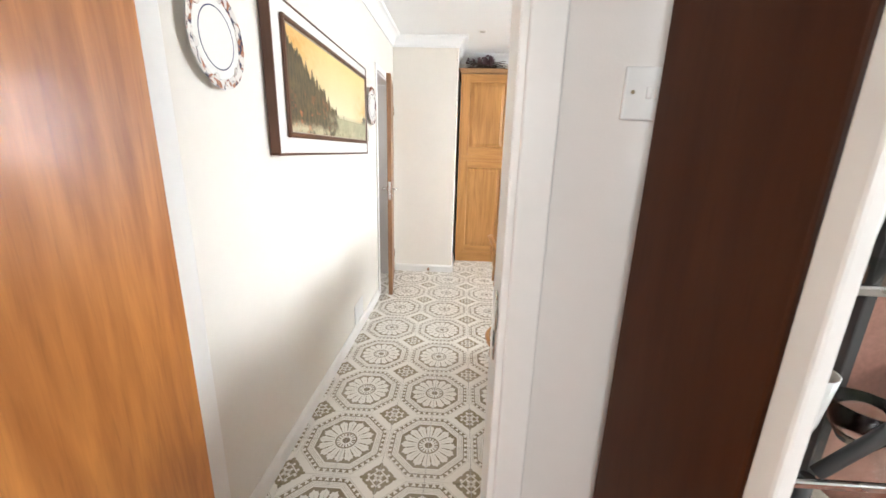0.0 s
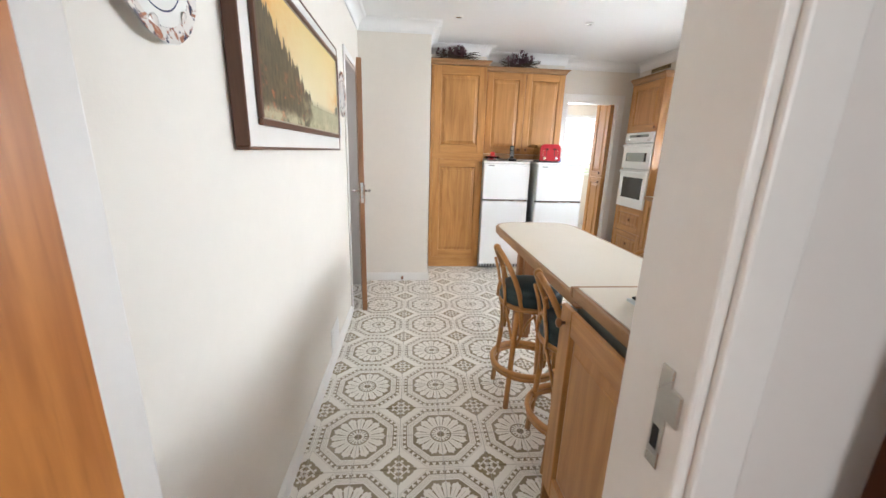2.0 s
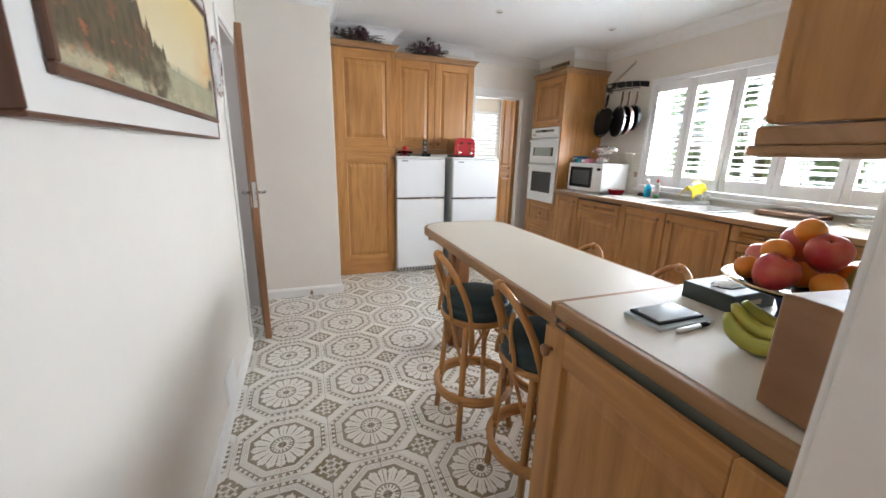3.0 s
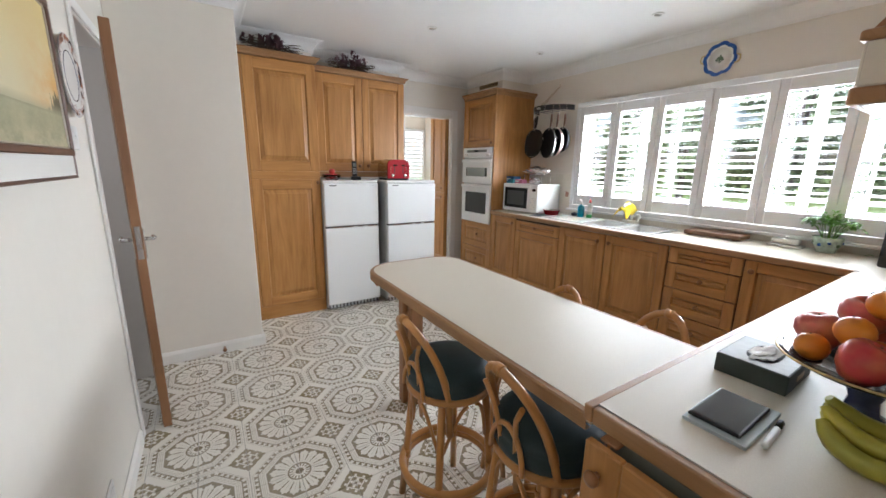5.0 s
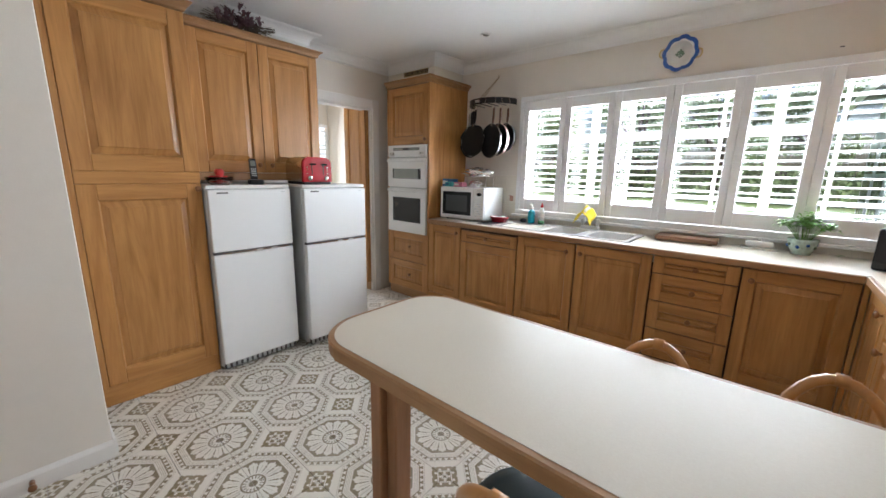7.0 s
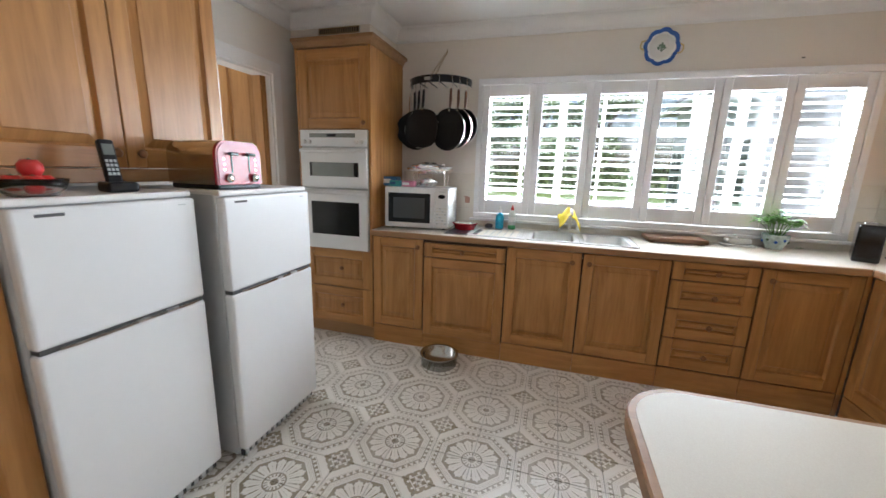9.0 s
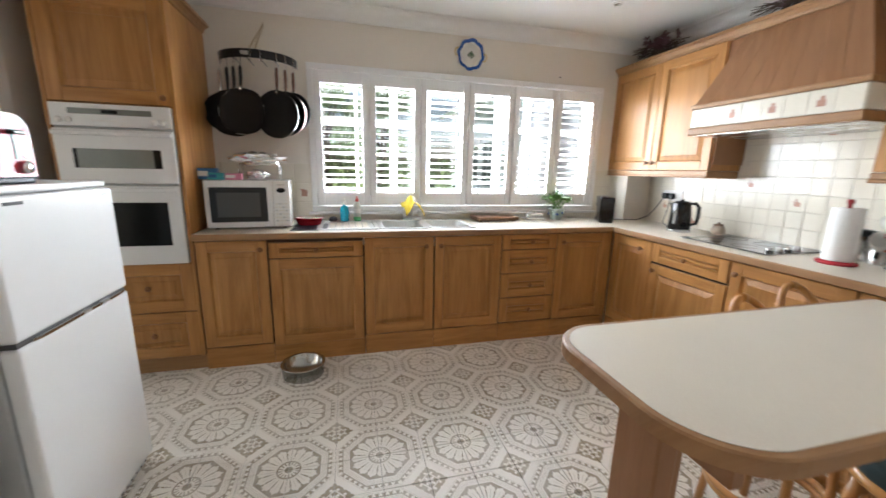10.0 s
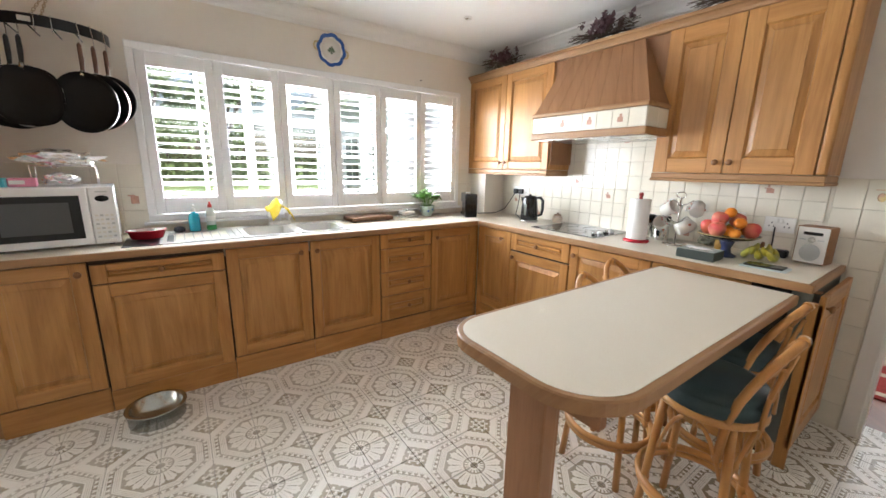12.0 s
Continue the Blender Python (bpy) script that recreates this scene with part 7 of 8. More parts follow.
# ---- dried flower bunches on the cabinets ----
DRY_A = plain("dried_petal_plum", (0.10, 0.045, 0.055), 0.85, 0, 0.4, 40)
DRY_B = plain("dried_petal_mauve", (0.17, 0.10, 0.115), 0.85, 0, 0.4, 40)
DRY_STEM = plain("dried_stem", (0.075, 0.052, 0.036), 0.9, 0, 0.3, 40)


def dried_flowers(m, length, seed):
    m = m @ Matrix.Diagonal((1.1, 1.0, 1.55, 1))
    root = thing("dried_flowers", "bunch of dried plum and mauve flowers lying on the cabinet", "dried flowers", m, "dried flower bunches")
    random.seed(seed)
    b = B()
    for i in range(70):
        y = random.uniform(-0.06, 0.06)
        s = random.choice((-1, 1))
        a = Vector((random.uniform(-0.1, 0.1), y * 0.4, random.uniform(0.015, 0.03)))
        e = Vector((s * length * random.uniform(0.35, 0.56), y * 1.4, random.uniform(0.008, 0.07)))
        b.tube([a, (a + e) / 2 + Vector((0, 0, random.uniform(0, 0.02))), e], 0.0016, 3)
    tagged(part("stalk", b, DRY_STEM, root), kind="stuff")
    for mat, k in ((DRY_A, 15), (DRY_B, 14)):
        for i in range(k):
            c = Vector((random.gauss(0, length * 0.15), random.gauss(0, 0.032), 0.045 + abs(random.gauss(0, 0.028))))
            b = B()
            for j in range(16):
                d = Vector((random.gauss(0, 1), random.gauss(0, 1), random.gauss(0.2, 1))).normalized()
                leaf(b, c + d * 0.009, random.uniform(0, 6.28), random.uniform(-1.2, 1.2), random.uniform(0.018, 0.034))
            part("flower_head", b, mat, root)


dried_flowers(pose(0.42, 5.16, 2.283), 0.44, 1)
dried_flowers(pose(1.18, 5.33, 2.271), 0.42, 2)
dried_flowers(pose(3.02, 1.300, 2.254, 0, 0, 5), 0.40, 3)
dried_flowers(pose(1.95, 1.300, 2.254, 0, 0, -4), 0.46, 4)
dried_flowers(pose(1.10, 1.300, 2.254, 0, 0, 3), 0.44, 5)


# ---- on the floor ----
BOWL_STEEL = plain("dull_bowl_steel", (0.42, 0.42, 0.39), 0.22, 1.0, 0.08, 12)


def dog_bowl():
    root = thing("dog_bowl", "round steel dog bowl on the tiled floor", "pet bowl", pose(2.600, 4.258, 0.0))
    part("bowl", B().lathe([(1.10 * q, z) for q, z in [(0.0, 0.004), (0.118, 0.002), (0.122, 0.008), (0.124, 0.078), (0.131, 0.080), (0.131, 0.085), (0.118, 0.086), (0.112, 0.080), (0.106, 0.018), (0.0, 0.014)]], 40, cap=False), BOWL_STEEL, root)


dog_bowl()


# ---------------- hall and rooms beyond ----------------
struct("floor_hall", B().box(-2.2, -2.2, -0.12, 3.75, HOB - 0.161, -0.006, 0), PARQUET, "dark red timber floor")
struct("wall_hall_south", B().box(-2.2, -2.2, 0, 3.75, -2.05, CEILING, 0), HALL_WALL, "white painted hall wall")
struct("wall_far_east", B().box(3.6, -2.05, 0, 3.75, HOB - 0.17, CEILING, 0), HALL_WALL, "white painted wall")
struct("wall_far_west", B().box(-2.2, -2.05, 0, -2.05, 8.2, CEILING, 0), HALL_WALL, "white painted wall of the side room")
struct("wall_utility_north", B().box(-2.05, 8.05, 0, 3.75, 8.2, CEILING, 0), WALL, "cream painted utility room wall")
struct("wall_utility_east", B().box(3.6, 5.73, 0, 3.75, 8.04, CEILING, 0), WALL, "cream painted utility room wall")
struct("wall_utility_west", B().box(1.0, 5.73, 0, 1.12, 8.04, CEILING, 0), WALL, "cream painted utility room wall")

def hall():
    # mahogany panel and the white-framed glazed opening on the hall's right
    panel = thing("door_3", "dark mahogany door standing open against the hall wall", "door", pose(0.506, 0.872, 0, 0, 0, -85.9), kind="structure")
    part("leaf", B("z").box(0, 0.0, 0.008, 0.333, 0.040, 2.02, 0.003), DARK_WOOD, panel)
    fr = thing("door_frame_4", "white painted frame of the dining room opening", "door frame", kind="structure")
    x, y = 0.540, 0.484
    part("jamb", B("z").box(x - 0.010, y + 0.012, 0, x + 0.012, y + 0.050, 2.10, 0.005, seg=2), GLOSS, fr)
    part("bolt", B("z").box(x - 0.013, y + 0.026, 0.90, x - 0.009, y + 0.032, 0.955, 0.001), SEAL, fr)
    part("jamb", B("z").box(x - 0.012, -1.06, 0, x + 0.045, -1.00, 2.10, 0.006, seg=2), GLOSS, fr)
    part("head", B("y").box(x - 0.012, -1.00, 2.04, x + 0.045, y + 0.011, 2.10, 0.006), GLOSS, fr)
    struct("wall_hall_east", B().box(0.525, -1.00, 2.101, 0.62, 0.529, CEILING, 0).box(0.525, -2.05, 0, 0.62, -1.061, CEILING, 0), HALL_WALL, "white wall over the dining room opening")
    struct("wall_hall_return", B().box(0.5795, HALL_Y - 0.020, 0, 1.65, HALL_Y - 0.001, CEILING, 0), HALL_WALL, "white wall behind the stand of glass shelves")


hall()

TERRACOTTA = plain("terracotta_tile", (0.30, 0.105, 0.065), 0.22, 0, 0.25, 4, 0.1, 30)
RUG_RED = plain("rug_red", (0.34, 0.035, 0.03), 0.95, 0, 0.3, 30, 0.6, 400, 0.003)
RUG_CREAM = plain("rug_cream", (0.62, 0.54, 0.43), 0.95, 0, 0.15, 30, 0.6, 400, 0.003)


def hall_rug():
    root = thing("rug", "red and cream patterned rug on the timber floor", "rug", pose(-0.30, -1.55, 0))
    w, l = 0.85, 1.95
    part("field", B("y").box(0, 0, -0.0058, w, l, 0.006, 0.003), RUG_RED, root)
    for a, c in ((0.05, 0.115),):
        for x0, y0, x1, y1 in ((a, a, w - a, c), (a, l - c, w - a, l - a), (a, c, c, l - c), (w - c, c, w - a, l - c)):
            part("border", B("y").box(x0, y0, 0.006, x1, y1, 0.0075, 0), RUG_CREAM, root)
    random.seed(4)
    for i in range(70):
        cx, cy = random.uniform(0.15, w - 0.15), random.uniform(0.15, l - 0.15)
        s, q = random.uniform(0.02, 0.07), random.uniform(0.008, 0.02)
        part("motif", B("y").prism([(cx + s * math.cos(t) * (1 + 0.35 * math.cos(3 * t)), cy + (s * 0.5 + q) * math.sin(t)) for t in (2 * math.pi * k / 11 for k in range(11))], 0.006, 0.0072 + 0.00001 * i), RUG_CREAM, root)


hall_rug()


def dining_room():
    """What lies beyond the opening beside the hall: tiled floor, a stand-in for a glass-topped table and a window."""
    fl = bpy.data.objects["floor_hall"]
    s = 0.30
    me = B().box(-s / 2 + 0.003, -s / 2 + 0.003, -0.0055, s / 2 - 0.003, s / 2 - 0.003, 0.0, 0.002).mesh("terracotta_tile", TERRACOTTA)
    for i in range(9):
        for j in range(9):
            t = new("floor_tile", me)
            t.parent = fl
            t.location = (0.80 + i * s, -1.85 + j * s + (0.0), -0.0003)
    sx, sy = 0.60, 0.58
    # shelf stand made up in place of the glass-topped table and its legs
    root = thing("display_stand", "dark metal stand of glass shelves, standing in for a glass-topped table", "display stand", pose(sx, sy, 0))
    w, d = 0.95, 0.255
    # upright board added where the red tiled floor would show
    part("back", B("x").box(0, d - 0.012, 0.02, w, d, 1.16, 0.002, "x"), PINK_BOARD, root, "pink-brown board standing in for the red tiled floor")
    part("rail", B("x").box(0, d - 0.030, 1.161, w, d, 1.195, 0.003, "x"), OAK_HOOD, root)
    for x in (0.30, w):
        for y in (0.0, d - 0.04):
            part("post", B("z").box(x - 0.010, y, 0, x + 0.010, y + 0.020, 1.60, 0.002), SEAL, root)
    part("brace", B("x").tube([(0.125, 0.055, 0.925), (0.30, 0.015, 1.17)], 0.010, 8), SEAL, root, "dark diagonal brace")
    part("post", B("z").tube([(0.115, 0.055, 0.01), (0.115, 0.055, 0.918)], 0.010, 8), SEAL, root)
    for z in (0.40, 0.74, 0.915, 1.21):
        part("shelf", B("x").box(-0.005, 0.045, z, w, d - 0.032, z + 0.008, 0.002), SHELF_GLASS, root, "clear glass shelf")
        part("shelf_edge", B("x").box(-0.007, 0.036, z - 0.002, w, 0.0445, z + 0.010, 0.002), STEEL, root)
        for k in range(7):
            r, h = (0.050, 0.062, 0.040, 0.055, 0.045)[(k + int(z * 10)) % 5], (0.11, 0.07, 0.15, 0.09, 0.13)[(k * 2 + int(z * 10)) % 5]
            if z == 0.74:
                continue
            t = part("glass_bowl", B().lathe([(0.0, 0), (r * 0.5, 0), (r * 0.8, h * 0.35), (r, h), (r * 0.94, h), (r * 0.73, h * 0.38), (r * 0.45, 0.008), (0, 0.008)], 18, cap=False), CUT_GLASS if k % 3 else WHITE_GLAZE)
            t.matrix_world = pose(sx + 0.14 + k * 0.122, sy + 0.135, z + 0.0085)
            tagged(t, "clear cut-glass bowl on the glass shelf" if k % 3 else "white china bowl on the glass shelf", "bowl", "glassware")
    mat = part("table_mat", B().box(0, 0, 0, 0.30, 0.15, 0.006, 0.002), plain("printed_mat", (0.62, 0.57, 0.48), 0.5, 0, 0.35, 22))
    mat.matrix_world = pose(0.625, 0.64, 0.7485, 0, 0, 3)
    tagged(mat, "cream marbled mat on a glass shelf", "mat")
    win = thing("window_3", "bright white-framed window of the dining room", "window", kind="structure")
    part("window_frame", B().box(3.585, -1.2, 0.85, 3.598, 0.6, 2.1, 0.002), GLOSS, win)
    for i in range(3):
        part("pane", B().box(3.579, -1.15 + i * 0.58, 0.90, 3.584, -0.62 + i * 0.58, 2.05, 0), SKY_PANE, win)


CUT_GLASS = glass_material("cut_glass")
SHELF_GLASS = glass_material("shelf_glass", (0.92, 0.97, 0.95))
PINK_BOARD = plain("floor_stand_in_board", (0.50, 0.26, 0.20), 0.35, 0, 0.3, 7)
SKY_PANE = None


def sky_pane():
    n = Nodes("bright_daylight_pane")
    x, y, z = n.sep(n.pos())
    col = n.mix(n.ramp(n.m("ADD", z, n.m("MULTIPLY", n.noise(n.pos(), 3, 4), 0.5)), 1.3, 1.9), (0.30, 0.45, 0.20), (0.85, 0.93, 1.0))
    n.put(n.bsdf.inputs["Emission Color"], col)
    n.bsdf.inputs["Emission Strength"].default_value = 0.8
    return n.done((0.2, 0.2, 0.2), 0.1)


SKY_PANE = sky_pane()
dining_room()


# ---------------- utility room ----------------
def utility():
    root = thing("utility_cabinet", "tall oak utility cabinet with raised-panel doors", "cabinet", pose(2.620, 6.14, 0, 0, 0, -90))
    w = 0.40
    part("body", B("z").box(0, 0.024, 0.10, w, 0.58, 2.20, 0.002), OAK, root)
    part("plinth", B("x").box(0, 0.05, 0, w, 0.07, 0.098, 0, "x"), OAK_EDGE, root)
    panel_front("door", 0.003, 0.105, w - 0.003, 1.06, root, stile=0.075, knob_at=(0.34, 1.0))
    panel_front("door", 0.003, 1.065, w - 0.003, 2.19, root, stile=0.075, knob_at=(0.34, 1.12))
    side = thing("utility_wall_cabinet", "oak wall cabinet in the utility room", "cabinet", pose(1.72, 7.70, 0), "utility cabinets")
    part("body", B("z").box(0, 0.024, 1.42, 0.42, 0.34, 2.15, 0.002), OAK, side)
    panel_front("door", 0.003, 1.42, 0.417, 2.14, side, stile=0.06)
    win = thing("window_2", "utility room window with white louvred shutters", "window", kind="structure")
    x0, x1, z0, z1, y = 2.75, 3.52, 1.02, 2.02, 8.03
    fb = B().box(x0 - 0.05, y - 0.03, z0 - 0.05, x1 + 0.05, y, z0, 0.004)
    fb.box(x0 - 0.05, y - 0.03, z1, x1 + 0.05, y, z1 + 0.05, 0.004).box(x0 - 0.05, y - 0.03, z0, x0, y, z1, 0.004).box(x1, y - 0.03, z0, x1 + 0.05, y, z1, 0.004)
    part("window_frame", fb, SHUTTER, win)
    part("pane", B().box(x0, y - 0.004, z0, x1, y, z1, 0), SKY_PANE, win)
    for i in range(14):
        z = z0 + 0.035 + i * 0.07
        part("slat", B("x").box(x0, y - 0.034, z - 0.016, x1, y - 0.026, z + 0.016, 0.002), SHUTTER, win)
    tw = thing("tea_towel", "patterned tea towel hanging by the utility doorway", "towel", pose(2.005, 5.65, 0.86))
    part("cloth", B().loft([[(0, 0, 0.0), (0.012, -0.02, 0.0), (0.02, -0.05, 0.0), (0.024, -0.05, 0.0), (0.016, -0.02, 0.0), (0.004, 0, 0.0)], [(0, 0, 0.28), (0.008, -0.012, 0.28), (0.01, -0.03, 0.28), (0.014, -0.03, 0.28), (0.012, -0.012, 0.28), (0.004, 0, 0.28)]]), RUG_CREAM, tw)
    part("hook", B().tube([(0.005, -0.012, 0.28), (0.005, -0.012, 0.30), (0.005, 0.045, 0.302)], 0.003, 5), STEEL, tw)


utility()


# ---------------- outside ----------------
GRASS = plain("lawn", (0.20, 0.29, 0.085), 0.9, 0, 0.35, 0.8, 0.5, 40, 0.02)
FOLIAGE = plain("tree_foliage", (0.17, 0.23, 0.10), 0.7, 0, 0.5, 0.6)
FOLIAGE_B = plain("pale_foliage", (0.17, 0.24, 0.10), 0.7, 0, 0.4, 0.6)
BARK = plain("bark", (0.10, 0.075, 0.055), 0.9, 0, 0.3, 3)
RENDER_WHITE = plain("white_house_render", (0.62, 0.63, 0.64), 0.7, 0, 0.05, 1)
PATIO = plain("patio_stone", (0.42, 0.39, 0.34), 0.8, 0, 0.2, 2)
ROOF = plain("grey_roof", (0.22, 0.20, 0.19), 0.8, 0, 0.2, 3)
struct("ground", B().box(3.76, -400, -0.5, 800, 400, -0.32, 0), GRASS, "mown green lawn")
struct("pavement", B().box(3.76, -6, -0.319, 5.4, 12, -0.25, 0.01), PATIO, "pale stone patio by the house")


def leaf_cloud(seed, blobs, count, size):
    rng = np.random.RandomState(seed)
    verts, faces = [], []
    for k in range(count):
        c = blobs[rng.randint(len(blobs))]
        d = rng.normal(size=3)
        d /= np.linalg.norm(d)
        p = np.array(c[:3]) + d * np.array([c[3], c[3], c[4]]) * (0.55 + 0.45 * rng.rand() ** 0.5)
        a, t = rng.normal(size=3), rng.normal(size=3)
        a /= np.linalg.norm(a)
        t -= a * t.dot(a)
        t /= np.linalg.norm(t)
        s = size * (0.6 + 0.8 * rng.rand())
        i = len(verts)
        verts += [tuple(p - a * s), tuple(p + t * s * 0.5), tuple(p + a * s), tuple(p - t * s * 0.5)]
        faces.append((i, i + 1, i + 2, i + 3))
    return verts, faces


def tree(name, m, h, seed, mat, label, count=2600):
    root = thing(name, label, "tree", m, "garden trees")
    random.seed(seed)
    part("trunk", B("z").tube([(0, 0, 0), (0.05 * h / 6, 0, h * 0.3), (0, 0.04, h * 0.62)], [0.04 * h, 0.03 * h, 0.014 * h], 10), BARK, root)
    blobs = []
    for k in range(9):
        a, z = k * 2.4 + seed, h * (0.36 + 0.58 * ((k * 0.37) % 1))
        r = h * 0.26 * math.sin(math.pi * min(0.95, max(0.12, (z / h - 0.18) / 0.85)))
        e = (math.cos(a) * r, math.sin(a) * r, z)
        part("limb", B("z").tube([(0, 0, h * 0.28 + 0.03 * k), (e[0] * 0.5, e[1] * 0.5, (h * 0.3 + z) / 2 + 0.1), e], [0.016 * h, 0.010 * h, 0.004 * h], 6), BARK, root)
        blobs.append((*e, h * random.uniform(0.12, 0.19), h * random.uniform(0.09, 0.14)))
    blobs.append((0, 0, h * 0.75, h * 0.2, h * 0.2))
    v, f = leaf_cloud(seed, blobs, count, h * 0.03)
    me = bpy.data.meshes.new("crown")
    me.from_pydata(v, [], f)
    me.materials.append(mat)
    cr = new("crown", me)
    cr.parent = root
    tagged(cr, kind="stuff")


for i, (x, y, h, mat) in enumerate(((17, 13, 8.5, FOLIAGE), (21, 8.5, 10, FOLIAGE), (19, 4.5, 9, FOLIAGE_B), (24, 1, 11, FOLIAGE), (15.5, 17, 7.5, FOLIAGE_B), (23, 18, 11, FOLIAGE), (26, 11, 12, FOLIAGE_B), (14.5, 9.8, 5.0, FOLIAGE))):
    tree("garden_tree", pose(x * 1.9, 3 + (y - 3) * 1.7, -0.32), h * 1.15, i + 3, mat, "leafy green garden tree beyond the lawn")


def hedge():
    root = thing("hedge", "long clipped green hedge at the end of the lawn", "hedge", pose(36, 4, -0.32))
    rng = random.Random(5)
    blobs = [(rng.uniform(-0.5, 0.5), -20 + k * 1.2, 1.2 + rng.uniform(-0.15, 0.3), 1.1, 1.3) for k in range(45)]
    v, f = leaf_cloud(77, blobs, 11000, 0.2)
    me = bpy.data.meshes.new("hedge_leaves")
    me.from_pydata(v, [], f)
    me.materials.append(FOLIAGE)
    o = new("leaves", me)
    o.parent = root
    tagged(o, kind="stuff")


hedge()


def house_wing():
    """The white wing of the house with glazed doors, seen through the right half of the window."""
    root = thing("house_wing", "white rendered house wing with white glazed doors", "house", pose(0, 0, -0.25))
    y = 0.9
    part("wall", B().box(6.2, y - 3.0, 0, 10.5, y, 2.95, 0.01), RENDER_WHITE, root)
    part("roof", B("x").loft([[(5.9, y + 0.35, 2.951), (10.8, y + 0.35, 2.951), (10.8, y - 3.2, 2.951), (5.9, y - 3.2, 2.951)], [(5.9, y - 1.2, 4.4), (10.8, y - 1.2, 4.4), (10.8, y - 1.6, 4.4), (5.9, y - 1.6, 4.4)]]), ROOF, root)
    part("gutter", B("x").tube([(5.9, y + 0.38, 2.93), (10.8, y + 0.38, 2.93)], 0.05, 8), SHUTTER, root)
    for i in range(4):
        x0 = 6.45 + i * 1.0
        wn_ = part("glazed_door", B().box(x0, y + 0.002, 0.05, x0 + 0.85, y + 0.05, 2.25, 0.008), SHUTTER, root)
        for r in range(4):
            for c in range(2):
                part("pane", B().box(x0 + 0.09 + c * 0.35, y + 0.0505, 0.35 + r * 0.46, x0 + 0.40 + c * 0.35, y + 0.056, 0.75 + r * 0.46, 0), GREY_GLASS, wn_)


house_wing()


# ---------------- wall tiles ----------------
def wall_tiles():
    """Cream glazed tiles over the worktop, each a piece on its wall."""
    random.seed(14)
    s, g = 0.105, 0.0016
    south, east = bpy.data.objects["wall_south"], bpy.data.objects["wall_east"]
    me = B().box(-s / 2 + g, 0.002, -s / 2 + g, s / 2 - g, 0.007, s / 2 - g, 0.0018).mesh("tile", WALL_TILE)
    bed = struct("tile_bed", B().box(0.60, HOB + 0.0005, CT + 0.0005, 3.165, HOB + 0.003, 1.64, 0), WALL_GROUT, "pale grout between the wall tiles")
    n = 0
    for i in range(25):
        for j in range(7):
            x, z = 0.6 + s / 2 + i * s, CT + s / 2 + j * s
            if x > 3.13 or (j >= 4 and not (1.44 < x < 2.46)):
                continue
            t = new("tile", me)
            t.parent = south
            t.location = (x, HOB + 0.001, z)
            t.rotation_euler = (random.uniform(-0.004, 0.004), 0, random.uniform(-0.004, 0.004))
            if (i * 7 + j * 5) % 13 == 3:
                b = B().box(-0.022, 0.0071, -0.02, 0.016, 0.0078, 0.004, 0.0003)
                b.box(-0.012, 0.0071, 0.004, 0.026, 0.0078, 0.010, 0.0003).box(0.0, 0.0071, 0.012, 0.012, 0.0078, 0.026, 0.0003)
                m = part("motif", b, MOTIF, t, "small painted kitchen motif")
    big = 0.15
    mb = B().box(-big / 2 + g, 0.002, -big / 2 + g, big / 2 - g, 0.006, big / 2 - g, 0.0015).mesh("tile", WALL_TILE)
    struct("tile_bed", B().box(0.332, HOB + 0.0005, 0.0, 0.5995, HOB + 0.003, 1.345, 0), WALL_GROUT, "pale grout between the wall tiles")
    for i in range(2):
        for j in range(9):
            t = new("tile", mb)
            t.parent = south
            t.location = (0.4075 + 0.117 * i, HOB + 0.001, 1.345 - big / 2 - j * big)
            t.scale = (0.117 / 0.15, 1, 1)
            if (i, j) == (0, 0):
                mo = B().ball((0.0, 0.006, -0.012), 0.022, 2)
                for v in mo.bm.verts:
                    v.co.y = 0.0062 + (v.co.y - 0.006) * 0.05
                mo.box(-0.04, 0.0061, 0.022, 0.035, 0.0068, 0.026, 0.0002)
                part("motif", mo, skin("painted_fruit", (0.62, 0.36, 0.28), (0.70, 0.55, 0.25), 30), t, "painted fruit motif")
    me2 = B().box(-0.007, -big / 2 + g, -big / 2 + g, -0.002, big / 2 - g, big / 2 - g, 0.0015).mesh("tile", WALL_TILE)
    struct("tile_bed", B().box(WIN - 0.003, WY1 + 0.001, CT + 0.0005, WIN - 0.0005, 4.89, 1.345, 0), WALL_GROUT, "pale grout between the wall tiles")
    for i in range(5):
        for j in range(3):
            y = WY1 + 0.066 + i * 0.132
            t = new("tile", me2)
            t.parent = east
            t.location = (WIN - 0.001, y, CT + 0.0735 + j * 0.147)
            t.scale = (1, 0.88, 0.98)
            if (i, j) == (0, 1):
                part("motif", B().box(-0.0078, -0.03, -0.03, -0.0071, 0.02, 0.02, 0.0002).box(-0.0078, -0.01, 0.02, -0.0071, 0.035, 0.027, 0.0002), MOTIF, t, "painted cup motif")
    for j in range(3):
        for i in range(2):
            t = new("tile", me2)
            t.parent = east
            t.location = (WIN - 0.001, WY0 - 0.068 - i * 0.132, CT + 0.0735 + j * 0.147)
            t.scale = (1, 0.88, 0.98)
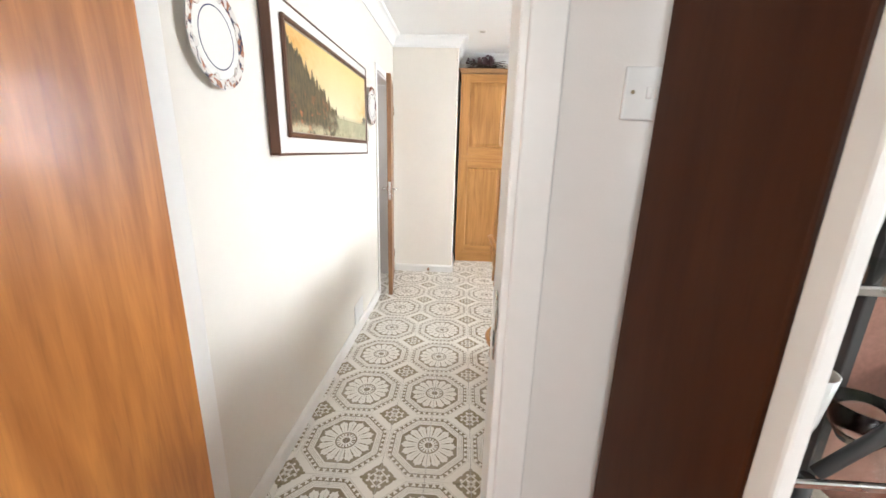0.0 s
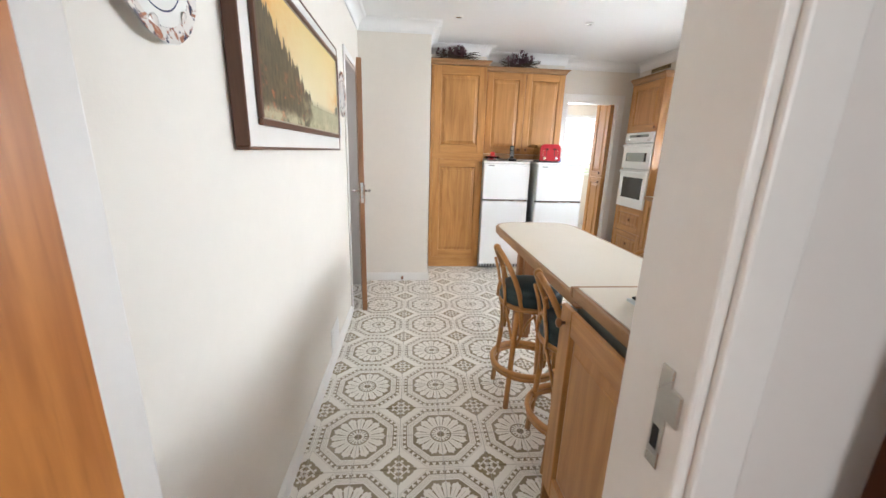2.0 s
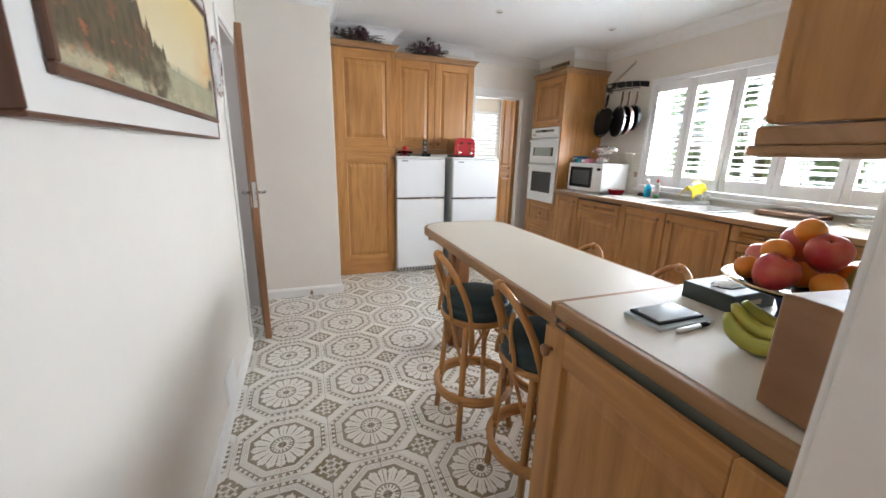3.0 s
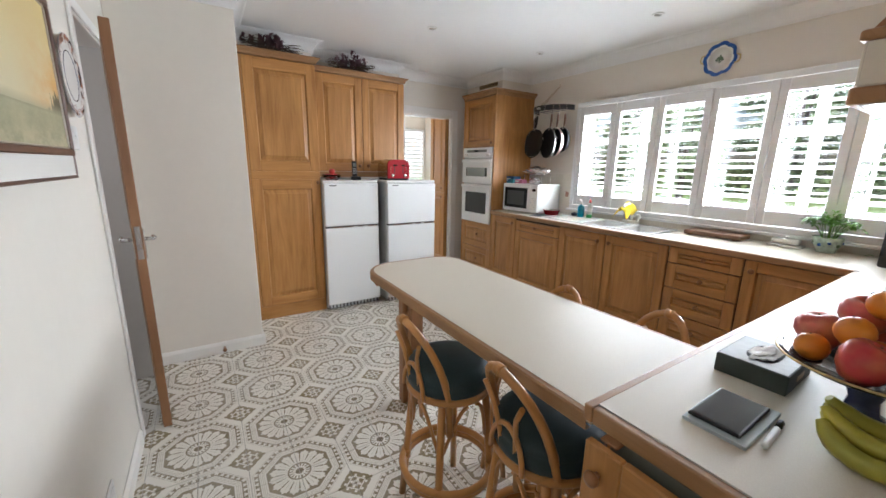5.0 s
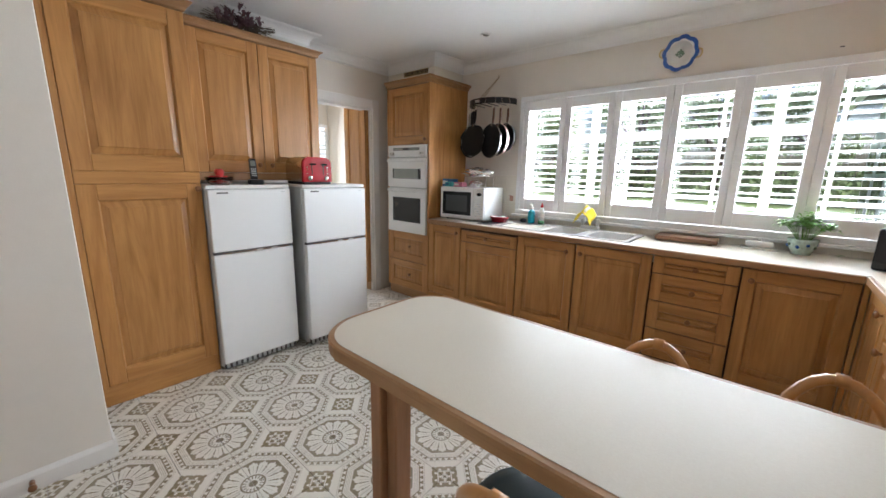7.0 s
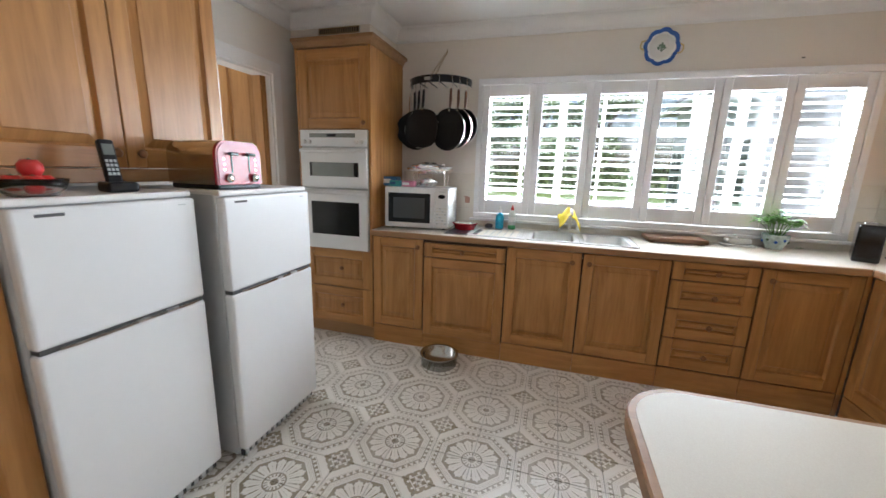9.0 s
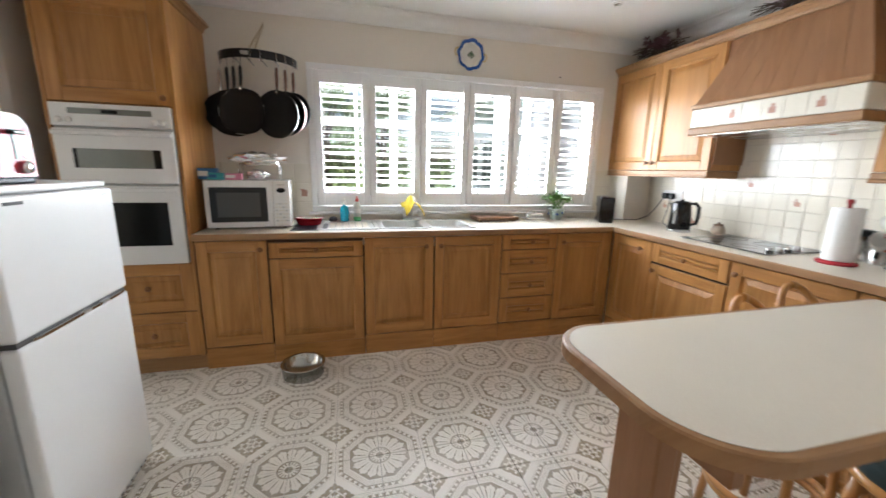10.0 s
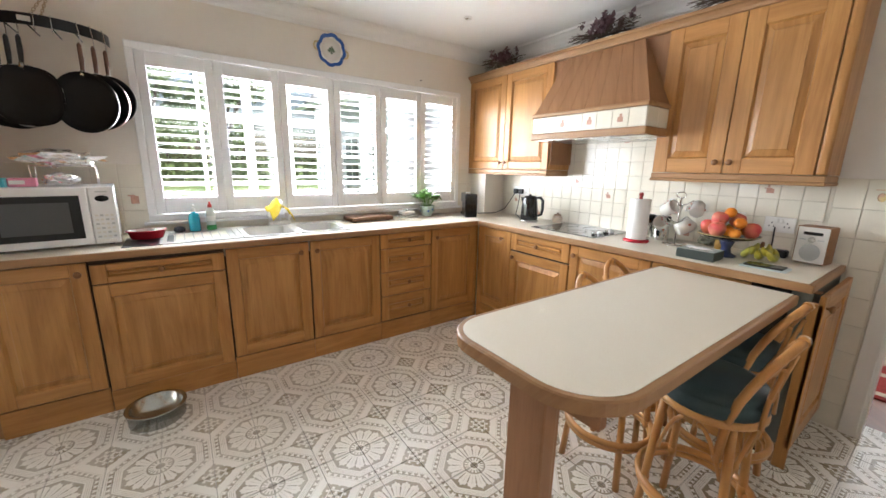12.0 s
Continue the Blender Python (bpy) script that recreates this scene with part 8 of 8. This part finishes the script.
    struct("tile_bed", B().box(WIN - 0.003, 1.337, CT + 0.0005, WIN - 0.0005, WY0 - 0.001, 1.345, 0), WALL_GROUT, "pale grout between the wall tiles")
    struct("tile_bed", B().box(WIN - 0.004, WY0, CT + 0.0005, WIN - 0.0005, WY1, WZ0 - 0.023, 0), WALL_TILE, "cream tiled upstand below the window")


wall_tiles()

# ---------------- floor tiles ----------------
def floor_tiles():
    root = bpy.data.objects["floor"]
    s = OCT / 2
    g = 0.0016
    b = B()
    b.box(g - s / 2, g - s / 2, -0.0078, s / 2 - g, s / 2 - g, 0.0, 0.0012)
    me = b.mesh("tile", FLOOR_TILE)
    rest = []
    i0, i1 = math.floor((LEFT - FLOOR_X) / s), math.ceil((3.5 - FLOOR_X) / s)
    j0, j1 = math.floor((0.97 - FLOOR_Y) / s), math.ceil((6.4 - FLOOR_Y) / s)
    count = 0
    for i in range(i0, i1):
        for j in range(j0, j1):
            cx, cy = FLOOR_X + (i + 0.5) * s, FLOOR_Y + (j + 0.5) * s
            near = -0.75 < cx < 2.85 and 1.0 < cy < 4.95 and not (cx > 0.6 and cy < 1.75)
            if near and count < 310:
                t = new("tile", me)
                t.parent = root
                t.location = (cx, cy, random.uniform(-0.0004, 0.0))
                count += 1
            elif cx > LEFT - 0.2:
                rest.append((cx, cy))
    bm = B()
    for cx, cy in rest:
        x0, x1, y0, y1 = cx - s / 2 + g, cx + s / 2 - g, cy - s / 2 + g, cy + s / 2 - g
        bm.loft([[(x0, y0, -0.0078), (x1, y0, -0.0078), (x1, y1, -0.0078), (x0, y1, -0.0078)], [(x0, y0, -0.0003), (x1, y0, -0.0003), (x1, y1, -0.0003), (x0, y1, -0.0003)]])
    tagged(part("tiles", bm, FLOOR_TILE, root), kind="stuff")


floor_tiles()


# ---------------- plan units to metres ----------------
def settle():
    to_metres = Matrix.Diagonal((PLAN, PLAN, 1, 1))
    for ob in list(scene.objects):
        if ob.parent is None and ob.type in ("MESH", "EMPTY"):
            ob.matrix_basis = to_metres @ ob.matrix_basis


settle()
